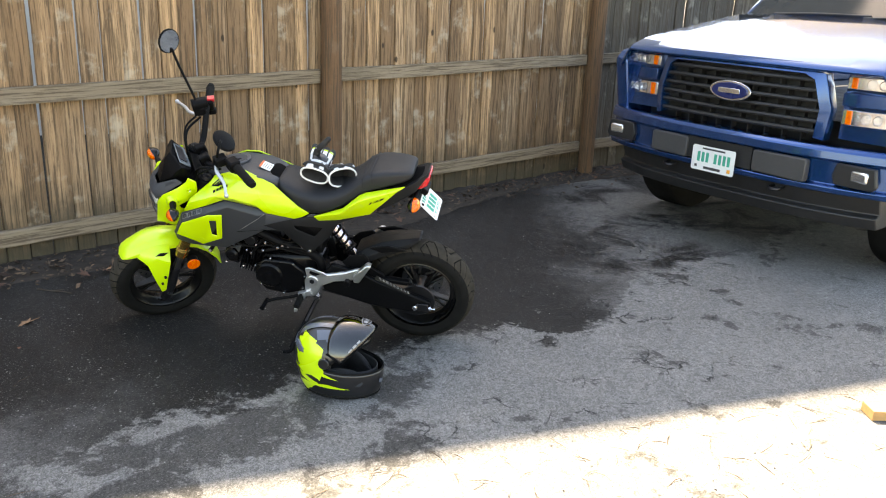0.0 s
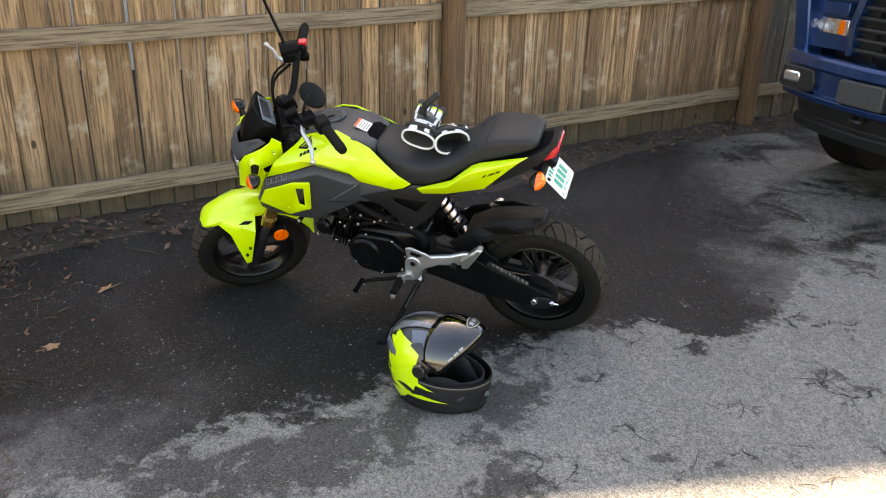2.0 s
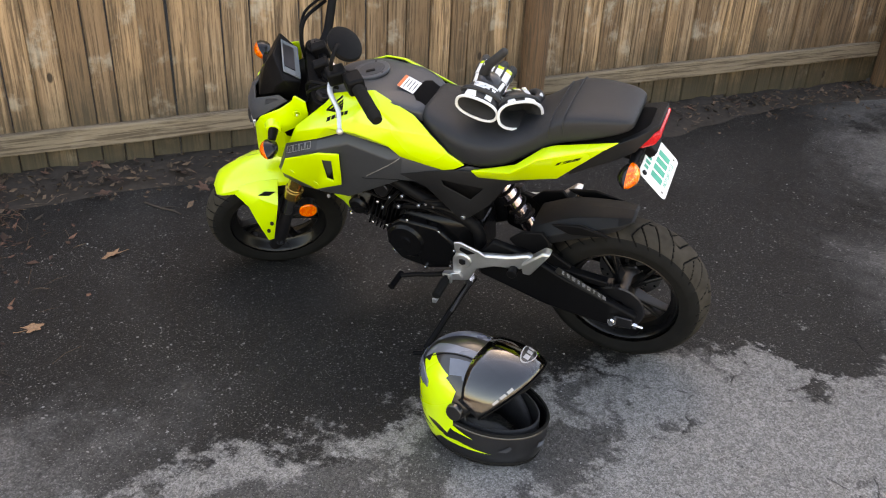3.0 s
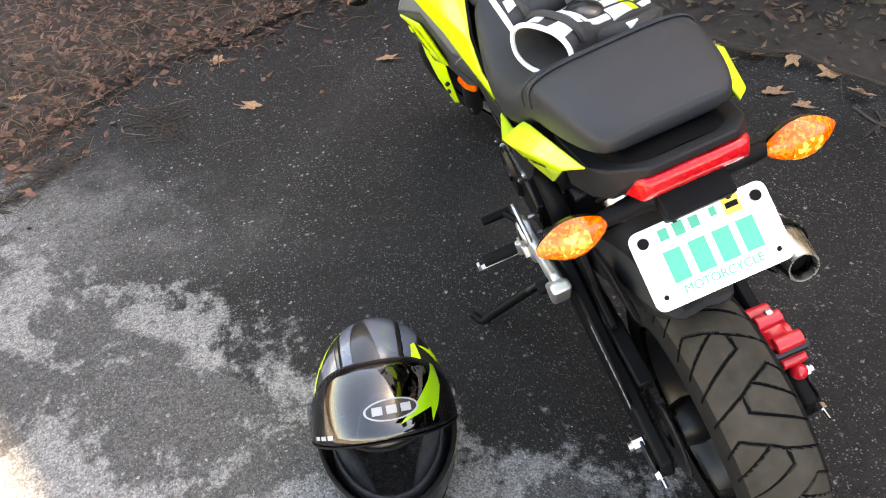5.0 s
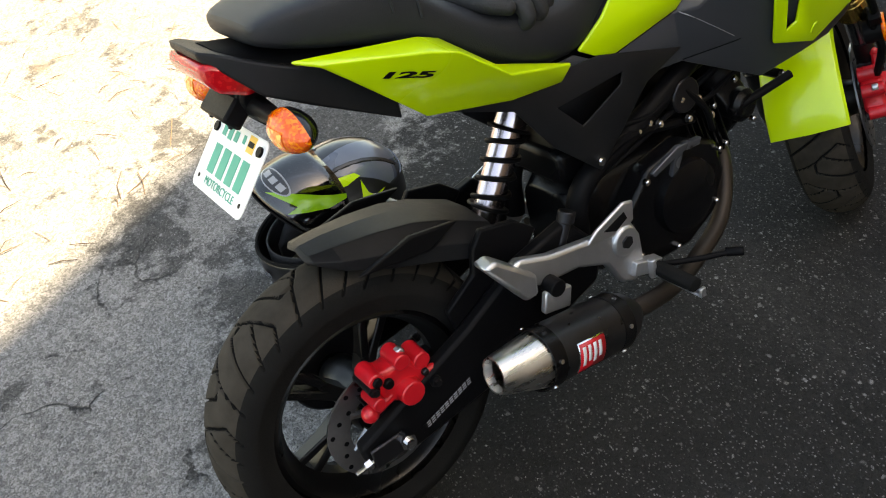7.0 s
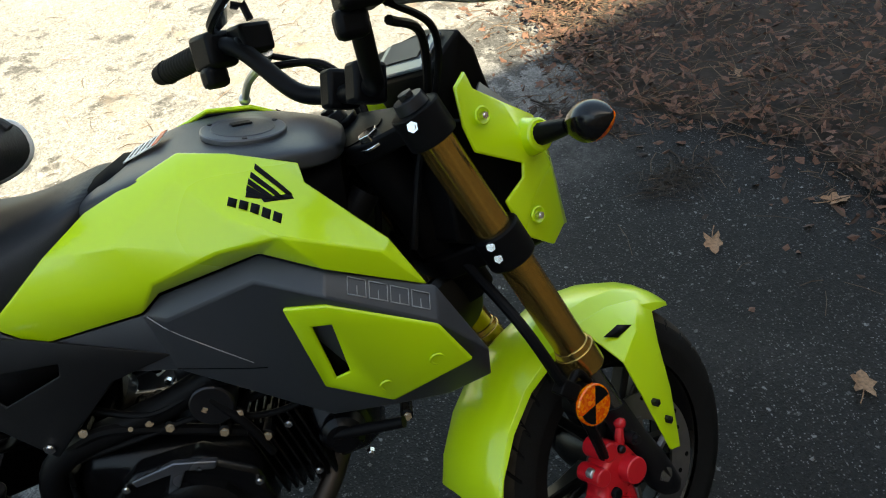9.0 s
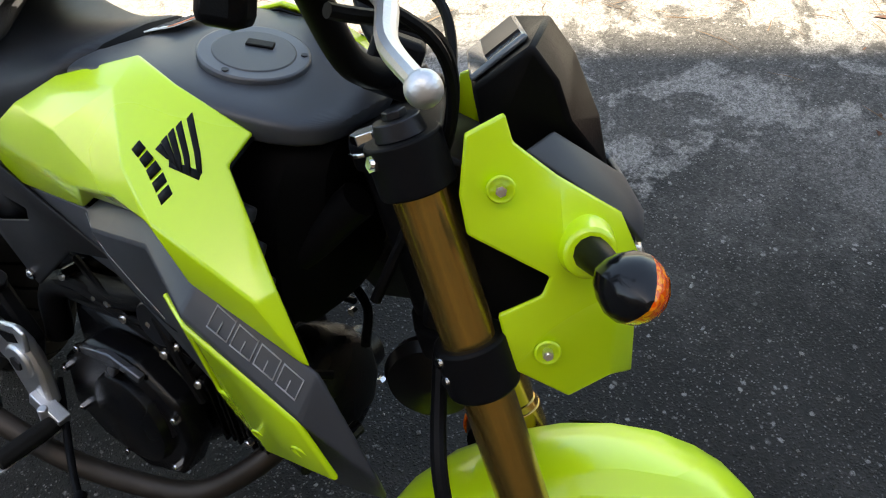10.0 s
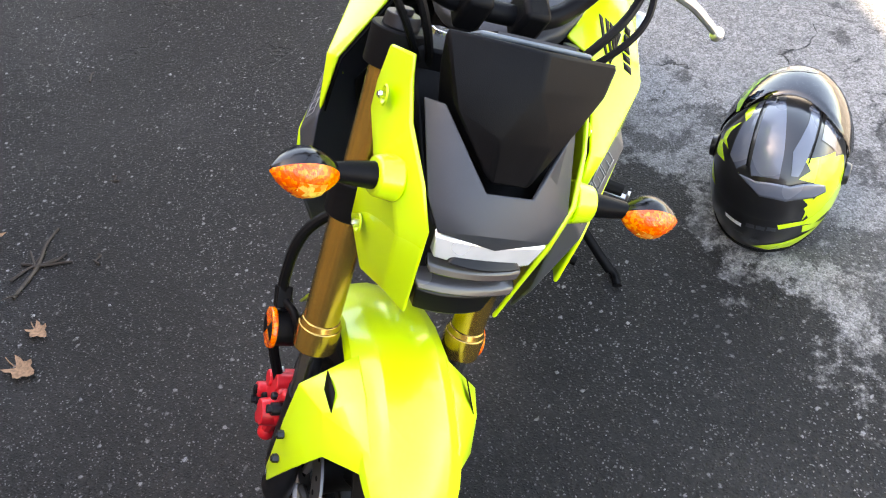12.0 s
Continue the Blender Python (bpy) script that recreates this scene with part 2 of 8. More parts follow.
def asphalt():
    m = bpy.data.materials.new("asphalt")
    m.use_nodes = True
    nt, N, Lk, bsdf = nodes(m)
    geo = N.new("ShaderNodeNewGeometry")
    P = geo.outputs["Position"]
    sep = N.new("ShaderNodeSeparateXYZ")
    Lk.new(P, sep.inputs[0])
    X, Y = sep.outputs[0], sep.outputs[1]
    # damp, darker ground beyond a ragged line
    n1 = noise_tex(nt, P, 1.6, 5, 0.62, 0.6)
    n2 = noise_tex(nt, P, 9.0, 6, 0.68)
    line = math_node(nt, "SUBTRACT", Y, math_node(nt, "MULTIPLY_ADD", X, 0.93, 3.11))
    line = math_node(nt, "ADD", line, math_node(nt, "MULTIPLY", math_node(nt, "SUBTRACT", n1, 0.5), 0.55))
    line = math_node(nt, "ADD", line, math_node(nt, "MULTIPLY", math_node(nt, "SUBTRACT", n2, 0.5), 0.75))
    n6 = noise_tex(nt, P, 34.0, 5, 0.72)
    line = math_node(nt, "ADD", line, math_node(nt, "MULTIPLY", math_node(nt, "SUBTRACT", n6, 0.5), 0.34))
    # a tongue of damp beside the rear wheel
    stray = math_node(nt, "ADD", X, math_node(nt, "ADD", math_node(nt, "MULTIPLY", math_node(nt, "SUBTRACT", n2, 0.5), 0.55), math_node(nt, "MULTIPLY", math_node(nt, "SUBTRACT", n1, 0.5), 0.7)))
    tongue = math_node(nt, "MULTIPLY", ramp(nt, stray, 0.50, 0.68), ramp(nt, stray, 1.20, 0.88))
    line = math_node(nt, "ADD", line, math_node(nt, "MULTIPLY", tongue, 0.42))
    # beside the bed a soft grey edge puts the damp ground's sheen into the colour
    bed_sheen = ramp(nt, X, -0.75, -1.35, 0.0, 0.75)
    damp = mix(nt, bed_sheen, ramp(nt, line, -0.05, 0.06), ramp(nt, line, -0.10, 0.68))
    # stains scattered over the dry part
    n3 = noise_tex(nt, P, 3.4, 6, 0.66, 0.4)
    beside = math_node(nt, "SUBTRACT", Y, math_node(nt, "MULTIPLY_ADD", X, 0.93, 2.76))
    near = math_node(nt, "MULTIPLY", math_node(nt, "MULTIPLY", ramp(nt, X, 0.32, -0.05), ramp(nt, math_node(nt, "ABSOLUTE", beside), 0.48, 0.10)), 0.115)
    near = math_node(nt, "SUBTRACT", near, math_node(nt, "MULTIPLY", ramp(nt, X, 0.1, 0.6), 0.035))
    stain = math_node(nt, "MULTIPLY", ramp(nt, math_node(nt, "ADD", math_node(nt, "ADD", n3, near), math_node(nt, "MULTIPLY_ADD", n6, 0.14, math_node(nt, "MULTIPLY_ADD", n2, 0.40, -0.045))), 0.765, 0.835), 0.70)
    far = ramp(nt, stray, 0.60, 1.30)
    dry2 = math_node(nt, "MULTIPLY", far, ramp(nt, math_node(nt, "MULTIPLY_ADD", n6, 0.16, noise_tex(nt, P, 2.1, 6, 0.66, 0.5)), 0.44, 0.62))
    damp = math_node(nt, "MULTIPLY", damp, math_node(nt, "SUBTRACT", 1.0, math_node(nt, "MULTIPLY", dry2, 0.75)))
    dark = math_node(nt, "MAXIMUM", damp, stain)
    # stones in the binder
    warp = N.new("ShaderNodeVectorMath")
    warp.operation = "ADD"
    Lk.new(P, warp.inputs[0])
    jit = N.new("ShaderNodeTexNoise")
    jit.inputs["Scale"].default_value = 60
    Lk.new(P, jit.inputs["Vector"])
    sc = N.new("ShaderNodeVectorMath")
    sc.operation = "SCALE"
    sc.inputs["Scale"].default_value = 0.012
    Lk.new(jit.outputs[1], sc.inputs[0])
    Lk.new(sc.outputs[0], warp.inputs[1])
    W = warp.outputs[0]
    v1 = N.new("ShaderNodeTexVoronoi")
    v1.inputs["Scale"].default_value = 190
    Lk.new(W, v1.inputs["Vector"])
    v2 = N.new("ShaderNodeTexVoronoi")
    v2.inputs["Scale"].default_value = 62
    Lk.new(W, v2.inputs["Vector"])
    sepc = N.new("ShaderNodeSeparateColor")
    Lk.new(v1.outputs[1], sepc.inputs[0])
    sepd = N.new("ShaderNodeSeparateColor")
    Lk.new(v2.outputs[1], sepd.inputs[0])
    grain0 = noise_tex(nt, P, 180, 3, 0.7)
    small = math_node(nt, "MULTIPLY", ramp(nt, sepc.outputs[0], 0.54, 0.96), ramp(nt, v1.outputs[0], 0.42, 0.25))
    big = math_node(nt, "MULTIPLY", ramp(nt, sepd.outputs[0], 0.84, 0.97), ramp(nt, math_node(nt, "ADD", v2.outputs[0], math_node(nt, "MULTIPLY", math_node(nt, "SUBTRACT", grain0, 0.5), 0.5)), 0.34, 0.16))
    patch = ramp(nt, noise_tex(nt, P, 2.6, 4, 0.6), 0.36, 0.64, 0.55, 1.2)
    fleck = math_node(nt, "MULTIPLY", patch, math_node(nt, "MAXIMUM", math_node(nt, "MULTIPLY", small, 0.75), big))
    grain = noise_tex(nt, P, 260, 4, 0.75)
    dusty = ramp(nt, noise_tex(nt, P, 2.3, 4, 0.6), 0.35, 0.7)
    dry = mix(nt, dusty, (0.205, 0.199, 0.191), (0.240, 0.232, 0.222))
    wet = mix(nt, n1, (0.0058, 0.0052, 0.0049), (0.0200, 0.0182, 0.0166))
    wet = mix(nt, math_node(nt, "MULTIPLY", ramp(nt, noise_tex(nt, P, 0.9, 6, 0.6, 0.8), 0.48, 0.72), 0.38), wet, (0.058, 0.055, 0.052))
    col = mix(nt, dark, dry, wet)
    # each stone has a tone of its own
    tone = N.new("ShaderNodeVectorMath")
    tone.operation = "SCALE"
    Lk.new(col, tone.inputs[0])
    t1 = ramp(nt, sepc.outputs[1], 0.0, 1.0, 0.68, 1.32)
    t2 = ramp(nt, sepd.outputs[1], 0.0, 1.0, 0.88, 1.12)
    Lk.new(math_node(nt, "MULTIPLY", t1, t2), tone.inputs["Scale"])
    col = tone.outputs[0]
    col = mix(nt, math_node(nt, "MULTIPLY", fleck, 0.7), col, (0.33, 0.32, 0.31))
    col = mix(nt, ramp(nt, grain, 0.42, 0.66, 0.0, 0.6), col, (0.018, 0.018, 0.018))
    # earth and needles strewn over the open, sunny part
    n5 = noise_tex(nt, P, 2.2, 6, 0.7, 0.3)
    soil = math_node(nt, "MULTIPLY", math_node(nt, "MULTIPLY", ramp(nt, n5, 0.50, 0.64), ramp(nt, X, 0.35, -0.25)), ramp(nt, math_node(nt, "SUBTRACT", Y, math_node(nt, "MULTIPLY", X, 0.42)), 2.0, 1.55))
    col = mix(nt, math_node(nt, "MULTIPLY", soil, 0.85), col, mix(nt, noise_tex(nt, P, 130, 5, 0.8), (0.045, 0.030, 0.02), (0.36, 0.29, 0.22)))
    # cracks, wandering and broken
    cw = N.new("ShaderNodeVectorMath")
    cw.operation = "ADD"
    jn = N.new("ShaderNodeTexNoise")
    jn.inputs["Scale"].default_value, jn.inputs["Detail"].default_value = 5, 5
    Lk.new(P, jn.inputs["Vector"])
    js = N.new("ShaderNodeVectorMath")
    js.operation = "SCALE"
    js.inputs["Scale"].default_value = 0.28
    Lk.new(jn.outputs[1], js.inputs[0])
    Lk.new(P, cw.inputs[0])
    Lk.new(js.outputs[0], cw.inputs[1])
    edge = voronoi(nt, cw.outputs[0], 3.6, "DISTANCE_TO_EDGE")
    zone = math_node(nt, "MULTIPLY", math_node(nt, "MULTIPLY", ramp(nt, X, -0.1, 0.25), math_node(nt, "MULTIPLY", ramp(nt, X, 1.9, 1.3), ramp(nt, math_node(nt, "SUBTRACT", Y, math_node(nt, "MULTIPLY", X, 0.42)), 2.15, 2.4))), ramp(nt, math_node(nt, "ADD", n3, math_node(nt, "MULTIPLY", n2, 0.2)), 0.57, 0.68))
    crack = math_node(nt, "MULTIPLY", ramp(nt, math_node(nt, "ADD", edge, math_node(nt, "MULTIPLY", math_node(nt, "SUBTRACT", n2, 0.5), 0.03)), 0.018, 0.005), zone)
    col = mix(nt, math_node(nt, "MULTIPLY", crack, 0.85), col, (0.012, 0.012, 0.012))
    Lk.new(col, bsdf.inputs["Base Color"])
    rough = math_node(nt, "SUBTRACT", 0.92, math_node(nt, "MULTIPLY", dark, 0.26))
    Lk.new(rough, bsdf.inputs["Roughness"])
    bsdf.inputs["Specular IOR Level"].default_value = 0.2
    h = math_node(nt, "ADD", math_node(nt, "MULTIPLY", ramp(nt, v1.outputs[0], 0.0, 0.6, 1.0, 0.0), 0.6), math_node(nt, "MULTIPLY", grain, 0.35))
    h = math_node(nt, "SUBTRACT", h, math_node(nt, "MULTIPLY", crack, 1.6))
    b = N.new("ShaderNodeBump")
    b.inputs["Strength"].default_value, b.inputs["Distance"].default_value = 0.8, 0.004
    Lk.new(h, b.inputs["Height"])
    Lk.new(b.outputs[0], bsdf.inputs["Normal"])
    return m


bm = bmesh.new()
bmesh.ops.create_grid(bm, x_segments=40, y_segments=40, size=400)
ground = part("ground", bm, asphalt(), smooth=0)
tagged(ground, "worn asphalt driveway, damp and dark beside dry grey patches", "driveway", kind="structure")

FENCE_AZ = 44.0
FENCE_AT = (-1.814, 4.239)


def fence_at(s, off=0.0, z=0.0):
    """A place along the fence: metres along it, metres out from it, height."""
    az = FENCE_AZ
    x, y = FENCE_AT
    if s > 4.1:
        x, y = x + 4.1 * math.cos(radians(az)), y + 4.1 * math.sin(radians(az))
        s, az = s - 4.1, 39.0
    c, q = math.cos(radians(az)), math.sin(radians(az))
    return Vector((x + c * s + q * off, y + q * s - c * off, z))


# the strip of earth at the foot of the fence and the heap of mulch
EARTH = material("earth", (0.034, 0.025, 0.019), 0.95, 0, 0.6, 30, 1.0, 60)


def strip(name, label, rows, across, width, height, seed, kind="structure", ragged=0.25):
    """A low ragged bank of earth along a line of places."""
    bm = bmesh.new()
    rng = random.Random(seed)
    grid = []
    for i, (p, side) in enumerate(rows):
        row = []
        for k in range(across + 1):
            t = k / across
            w = width(i) * (1 + ragged * noise.noise(Vector((i * 0.21, seed, 0))))
            q = p + side * (w * t)
            z = height * (1 - t) ** 0.8 * (0.8 + 0.7 * noise.noise(q * 6)) + 0.010 * noise.noise(q * 25) * (1 - t)
            row.append(bm.verts.new((q.x, q.y, max(0.004, z) if k < across else -0.012)))
        grid.append(row)
    for a, b in zip(grid, grid[1:]):
        for k in range(across):
            bm.faces.new((a[k], a[k + 1], b[k + 1], b[k]))
    return tagged(part(name, bm, EARTH, smooth=60), label, "earth", kind=kind)


rows = []
for i in range(240):
    s = -6.6 + i * 0.065
    p = fence_at(s, -0.05)
    d = (fence_at(s + 0.02, 0.3) - fence_at(s + 0.02, 0)).normalized()
    rows.append((p, d))
strip("trim_earth", "strip of dark earth and dead leaves along the fence", rows, 14, lambda i: 0.42 + 0.20 * math.sin(i * 0.09) * math.sin(i * 0.037), 0.035, 3)
BED_Y = (-4.0, -1.0, 1.5, 2.0, 2.12, 2.37, 2.7, 3.2, 3.8)
BED_X = (-1.9, -1.45, -1.50, -1.55, -1.73, -1.98, -2.06, -2.30, -2.70)
rows = []
for i in range(200):
    rows.append((Vector((-6.5, -4.0 + 7.8 * i / 199, 0)), Vector((1, 0, 0))))
strip("mulch_bed", "low bed of brown mulch, needles and dead leaves", rows, 90, lambda i: 6.5 + float(np.interp(-4.0 + 7.8 * i / 199, BED_Y, BED_X)) + 0.05 * noise.noise(Vector((i * 0.4, 3, 0))), 0.05, 8, ragged=0.0)

# ---- fence ----
def sepx(nt, tc):
    n = nt.nodes.new("ShaderNodeSeparateXYZ")
    nt.links.new(tc.outputs["Object"], n.inputs[0])
    return n.outputs[0]


def wood_material(name, a, b, c, streak=1.0):
    """Weathered boards: each piece differs, with grain along z, pale worn patches, dark feet and knots."""
    m = bpy.data.materials.new(name)
    m.use_nodes = True
    nt, N, Lk, bsdf = nodes(m)
    tc = N.new("ShaderNodeTexCoord")
    info = N.new("ShaderNodeObjectInfo")
    off = N.new("ShaderNodeVectorMath")
    off.operation = "MULTIPLY_ADD"
    off.inputs[1].default_value = (1, 1, 1)
    comb = N.new("ShaderNodeCombineXYZ")
    r = info.outputs["Random"]
    for i in range(3):
        Lk.new(math_node(nt, "MULTIPLY", r, 37.0 + 11 * i), comb.inputs[i])
    Lk.new(tc.outputs["Object"], off.inputs[0])
    Lk.new(comb.outputs[0], off.inputs[2])
    mp = N.new("ShaderNodeMapping")
    mp.inputs["Scale"].default_value = (1, 1, 0.035)
    Lk.new(off.outputs[0], mp.inputs[0])
    g = noise_tex(nt, mp.outputs[0], 90, 6, 0.65, 0.15)
    g2 = noise_tex(nt, mp.outputs[0], 26, 4, 0.6, 0.3)
    blot = noise_tex(nt, off.outputs[0], 5, 6, 0.65)
    sep = N.new("ShaderNodeSeparateXYZ")
    Lk.new(tc.outputs["Object"], sep.inputs[0])
    col = mix(nt, r, a, b)
    tone = math_node(nt, "FRACT", math_node(nt, "MULTIPLY", r, 17.3))
    col = mix(nt, ramp(nt, tone, 0.15, 0.9, 0.0, 0.9), col, c)
    edge = ramp(nt, math_node(nt, "ABSOLUTE", sepx(nt, tc)), 0.036, 0.060, 0.0, 0.35)
    col = mix(nt, edge, col, (0.10, 0.068, 0.042))
    col = mix(nt, ramp(nt, g2, 0.3, 0.7), col, c)
    col = mix(nt, math_node(nt, "MULTIPLY", ramp(nt, g, 0.46, 0.60), 0.72), col, (0.065, 0.040, 0.022))
    col = mix(nt, math_node(nt, "MULTIPLY", ramp(nt, noise_tex(nt, mp.outputs[0], 330, 3, 0.7), 0.5, 0.66), 0.35), col, (0.06, 0.042, 0.028))
    pale = math_node(nt, "MULTIPLY", ramp(nt, blot, 0.55, 0.7), 0.45 * streak)
    col = mix(nt, pale, col, (0.62, 0.54, 0.42))
    foot = math_node(nt, "MULTIPLY", ramp(nt, math_node(nt, "ADD", sep.outputs[2], math_node(nt, "MULTIPLY", blot, 0.5)), 0.74, 0.26), 0.92 * streak)
    col = mix(nt, foot, col, (0.055, 0.046, 0.028))
    kn = N.new("ShaderNodeTexVoronoi")
    mk = N.new("ShaderNodeMapping")
    mk.inputs["Scale"].default_value = (5, 5, 2.6)
    Lk.new(off.outputs[0], mk.inputs[0])
    Lk.new(mk.outputs[0], kn.inputs["Vector"])
    kn.inputs["Scale"].default_value = 1.0
    col = mix(nt, math_node(nt, "MULTIPLY", ramp(nt, kn.outputs[0], 0.075, 0.045), 0.9), col, (0.03, 0.018, 0.010))
    Lk.new(col, bsdf.inputs["Base Color"])
    bsdf.inputs["Roughness"].default_value = 0.85
    b2 = N.new("ShaderNodeBump")
    b2.inputs["Strength"].default_value, b2.inputs["Distance"].default_value = 0.6, 0.003
    Lk.new(g, b2.inputs["Height"])
    Lk.new(b2.outputs[0], bsdf.inputs["Normal"])
    return m


BOARD = wood_material("fence_board", (0.70, 0.425, 0.225), (0.52, 0.345, 0.210), (0.235, 0.135, 0.070))
# far-bay boards: greyer wood, with that bay's shade also put into the colour
GREY_SHADED = wood_material("grey_shaded_board", (0.20, 0.165, 0.125), (0.15, 0.13, 0.10), (0.085, 0.070, 0.052), 0.6)
RAIL = wood_material("fence_rail", (0.40, 0.29, 0.185), (0.34, 0.265, 0.185), (0.27, 0.205, 0.14), 0.25)
POST = wood_material("fence_post", (0.28, 0.130, 0.055), (0.22, 0.108, 0.050), (0.16, 0.082, 0.040), 0.12)
fence = thing("fence", "tall weathered wooden board fence with round posts", "fence", kind="structure")
rng = random.Random(5)
board_meshes = []
for k in range(6):
    bm = bmesh.new()
    w = (0.092, 0.098, 0.104, 0.110, 0.116, 0.122)[k]
    n = 9
    loops = []
    bow = rng.uniform(-0.004, 0.004)
    for i in range(n + 1):
        t = i / n
        z = 1.78 * t
        dx, dy = bow * math.sin(math.pi * t), 0.003 * rng.uniform(-1, 1)
        loops.append([(dx - w / 2, dy - 0.003, z), (dx - w / 2 + 0.0035, dy - 0.011, z), (dx + w / 2 - 0.0035, dy - 0.011, z), (dx + w / 2, dy - 0.003, z), (dx + w / 2, dy + 0.009, z), (dx - w / 2, dy + 0.009, z)])
    loft(bm, loops)
    me = bpy.data.meshes.new("board")
    bm.to_mesh(me)
    bm.free()
    me.materials.append(BOARD)
    board_meshes.append((w, me))
# copies of the boards in the greyer colour that holds the far bay's shade
grey_shaded_meshes = {}
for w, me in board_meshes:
    grey_shaded_meshes[me] = me.copy()
    grey_shaded_meshes[me].materials[0] = GREY_SHADED
s = -7.0
while s < 9.3:
    w, me = board_meshes[rng.randrange(6)]
    s += w / 2 + 0.002
    p = fence_at(s, rng.uniform(-0.006, 0.005), 0.02 + rng.uniform(-0.03, 0.03))
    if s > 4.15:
        me = grey_shaded_meshes[me]
    ob = new("board", me)
    ob.parent = fence
    ob.matrix_local = Matrix.Translation(p) @ pose(0, 0, 0, rng.uniform(-0.4, 0.4), rng.uniform(-0.35, 0.35), FENCE_AZ if s < 4.1 else 39)
    s += w / 2 + rng.uniform(0.0002, 0.0022)
for s in (-6.4, -3.78, -1.16, 1.46, 4.10, 6.6):
    bm = bmesh.new()
    n = 18
    loops = []
    for i in range(15):
        z = -0.1 + 2.0 * i / 14
        c = fence_at(s, 0.085)
        loops.append([(c.x + (0.066 + 0.004 * noise.noise(Vector((s, z * 2, k)))) * math.cos(2 * math.pi * k / n), c.y + (0.066 + 0.003 * noise.noise(Vector((s, z * 2, k + 9)))) * math.sin(2 * math.pi * k / n), z) for k in range(n)])
    loft(bm, loops)
    part("fence_post", bm, POST, fence, "round brown timber post", smooth=60)
for a, b in ((-6.33, -3.845), (-3.715, -1.225), (-1.10, 1.395), (1.525, 4.035), (4.165, 6.53)):
    for z0, z1, zz in ((0.905, 0.985, 0), (0.165, 0.245, 1), (1.58, 1.66, 2)):
        za = z0 + (z1 - z0) * (a + 0.5) / 4.6
        zb = z0 + (z1 - z0) * (b + 0.5) / 4.6
        bm = bmesh.new()
        pa, pb = fence_at(a, 0.011, za), fence_at(b, 0.011, zb)
        d = (pb - pa).normalized()
        out = (fence_at(a, 0.5) - fence_at(a, 0)).normalized()
        loops = []
        for i in range(9):
            p = pa.lerp(pb, i / 8) + Vector((0, 0, 0.006 * noise.noise(Vector((i * 0.7, a, zz)))))
            loops.append([p + out * u + Vector((0, 0, v)) for u, v in ((0.002, -0.043), (0.040, -0.043), (0.042, -0.038), (0.042, 0.038), (0.038, 0.043), (0.002, 0.043))])
        loft(bm, loops)
        me = bpy.data.meshes.new("rail")
        bm.to_mesh(me)
        bm.free()
        me.materials.append(RAIL)
        q = d.to_track_quat("Z", "Y").to_matrix().to_4x4()
        m = Matrix.Translation(pa) @ q
        me.transform(m.inverted())
        ob = new("fence_rail", me)
        ob.parent, ob.matrix_local = fence, m

# unseen wall beyond the fence, added to cast the shade on the driveway
EDGE_AZ, H = 23.0, 9.5
run = H / math.tan(radians(SUN_EL))
caster_foot = Vector((0.0, 2.20, 0.0)) + Vector((math.cos(radians(SUN_AZ)), math.sin(radians(SUN_AZ)), 0)) * run
bm = bmesh.new()
box(bm, (20.6, 6, H), Matrix.Translation(caster_foot + Vector((0, 0, H / 2))) @ pose(0, 0, 0, 0, 0, EDGE_AZ) @ pose(-6.2, 3, 0))
shade_caster = part("house_wall", bm, material("shade_wall_paint", (0.45, 0.43, 0.40), 0.8, 0, 0.1, 4))
tagged(shade_caster, "unseen plain wall added to shade the driveway", "wall", kind="structure")

# ---- pickup truck ----
TRUCK = pose(1.789, 4.946, 0, 0, 0, 180 + 40)
truck = thing("pickup_truck", "blue pickup truck with black grille parked on the asphalt", "truck", TRUCK)
TGLASS = material("windscreen_glass", (0.02, 0.025, 0.03), 0.05, 0, 0.05, 10)
TBLACK = material("truck_black", (0.016, 0.016, 0.017), 0.5, 0, 0.15, 60, 0.2, 500)
TGREY = material("truck_grey", (0.05, 0.05, 0.052), 0.55, 0, 0.1, 60, 0.2, 500)
CHROME2 = material("lamp_chrome_truck", (0.8, 0.8, 0.82), 0.12, 0.9, 0.1, 20)


def tk(name, bm, mat, label="", parent=None, **kw):
    return part(name, bm, mat, parent or truck, label, **kw)


# bonnet
bm = bmesh.new()
ys = (-0.94, -0.86, -0.66, -0.52, -0.30, 0.0, 0.30, 0.52, 0.66, 0.86, 0.94)
grid = []
for x, base, bulge, side in ((0.03, 1.175, 0.0, -0.06), (0.0, 1.205, 0.002, -0.03), (-0.12, 1.228, 0.012, 0.0), (-0.45, 1.282, 0.030, 0.02), (-0.85, 1.345, 0.038, 0.03), (-1.22, 1.400, 0.042, 0.03)):
    row = []
    for y in ys:
        a = abs(y)
        z = base + (bulge if a < 0.55 else 0) + (0.02 if 0.6 < a < 0.9 else 0) * (1 if x < -0.1 else 0)
        if a > 0.9:
            z += side - 0.06
        xx = x - 0.16 * max(0, a - 0.5) ** 1.4 * (1 if x > -0.2 else 0)
        row.append(bm.verts.new((xx, y, z)))
    grid.append(row)
for a, b in zip(grid, grid[1:]):
    for k in range(len(ys) - 1):
        bm.faces.new((a[k], a[k + 1], b[k + 1], b[k]))
tk("bonnet", bm, BLUE, "metallic blue bonnet with a raised centre", solid=0.02, bevel=0.008, smooth=40)
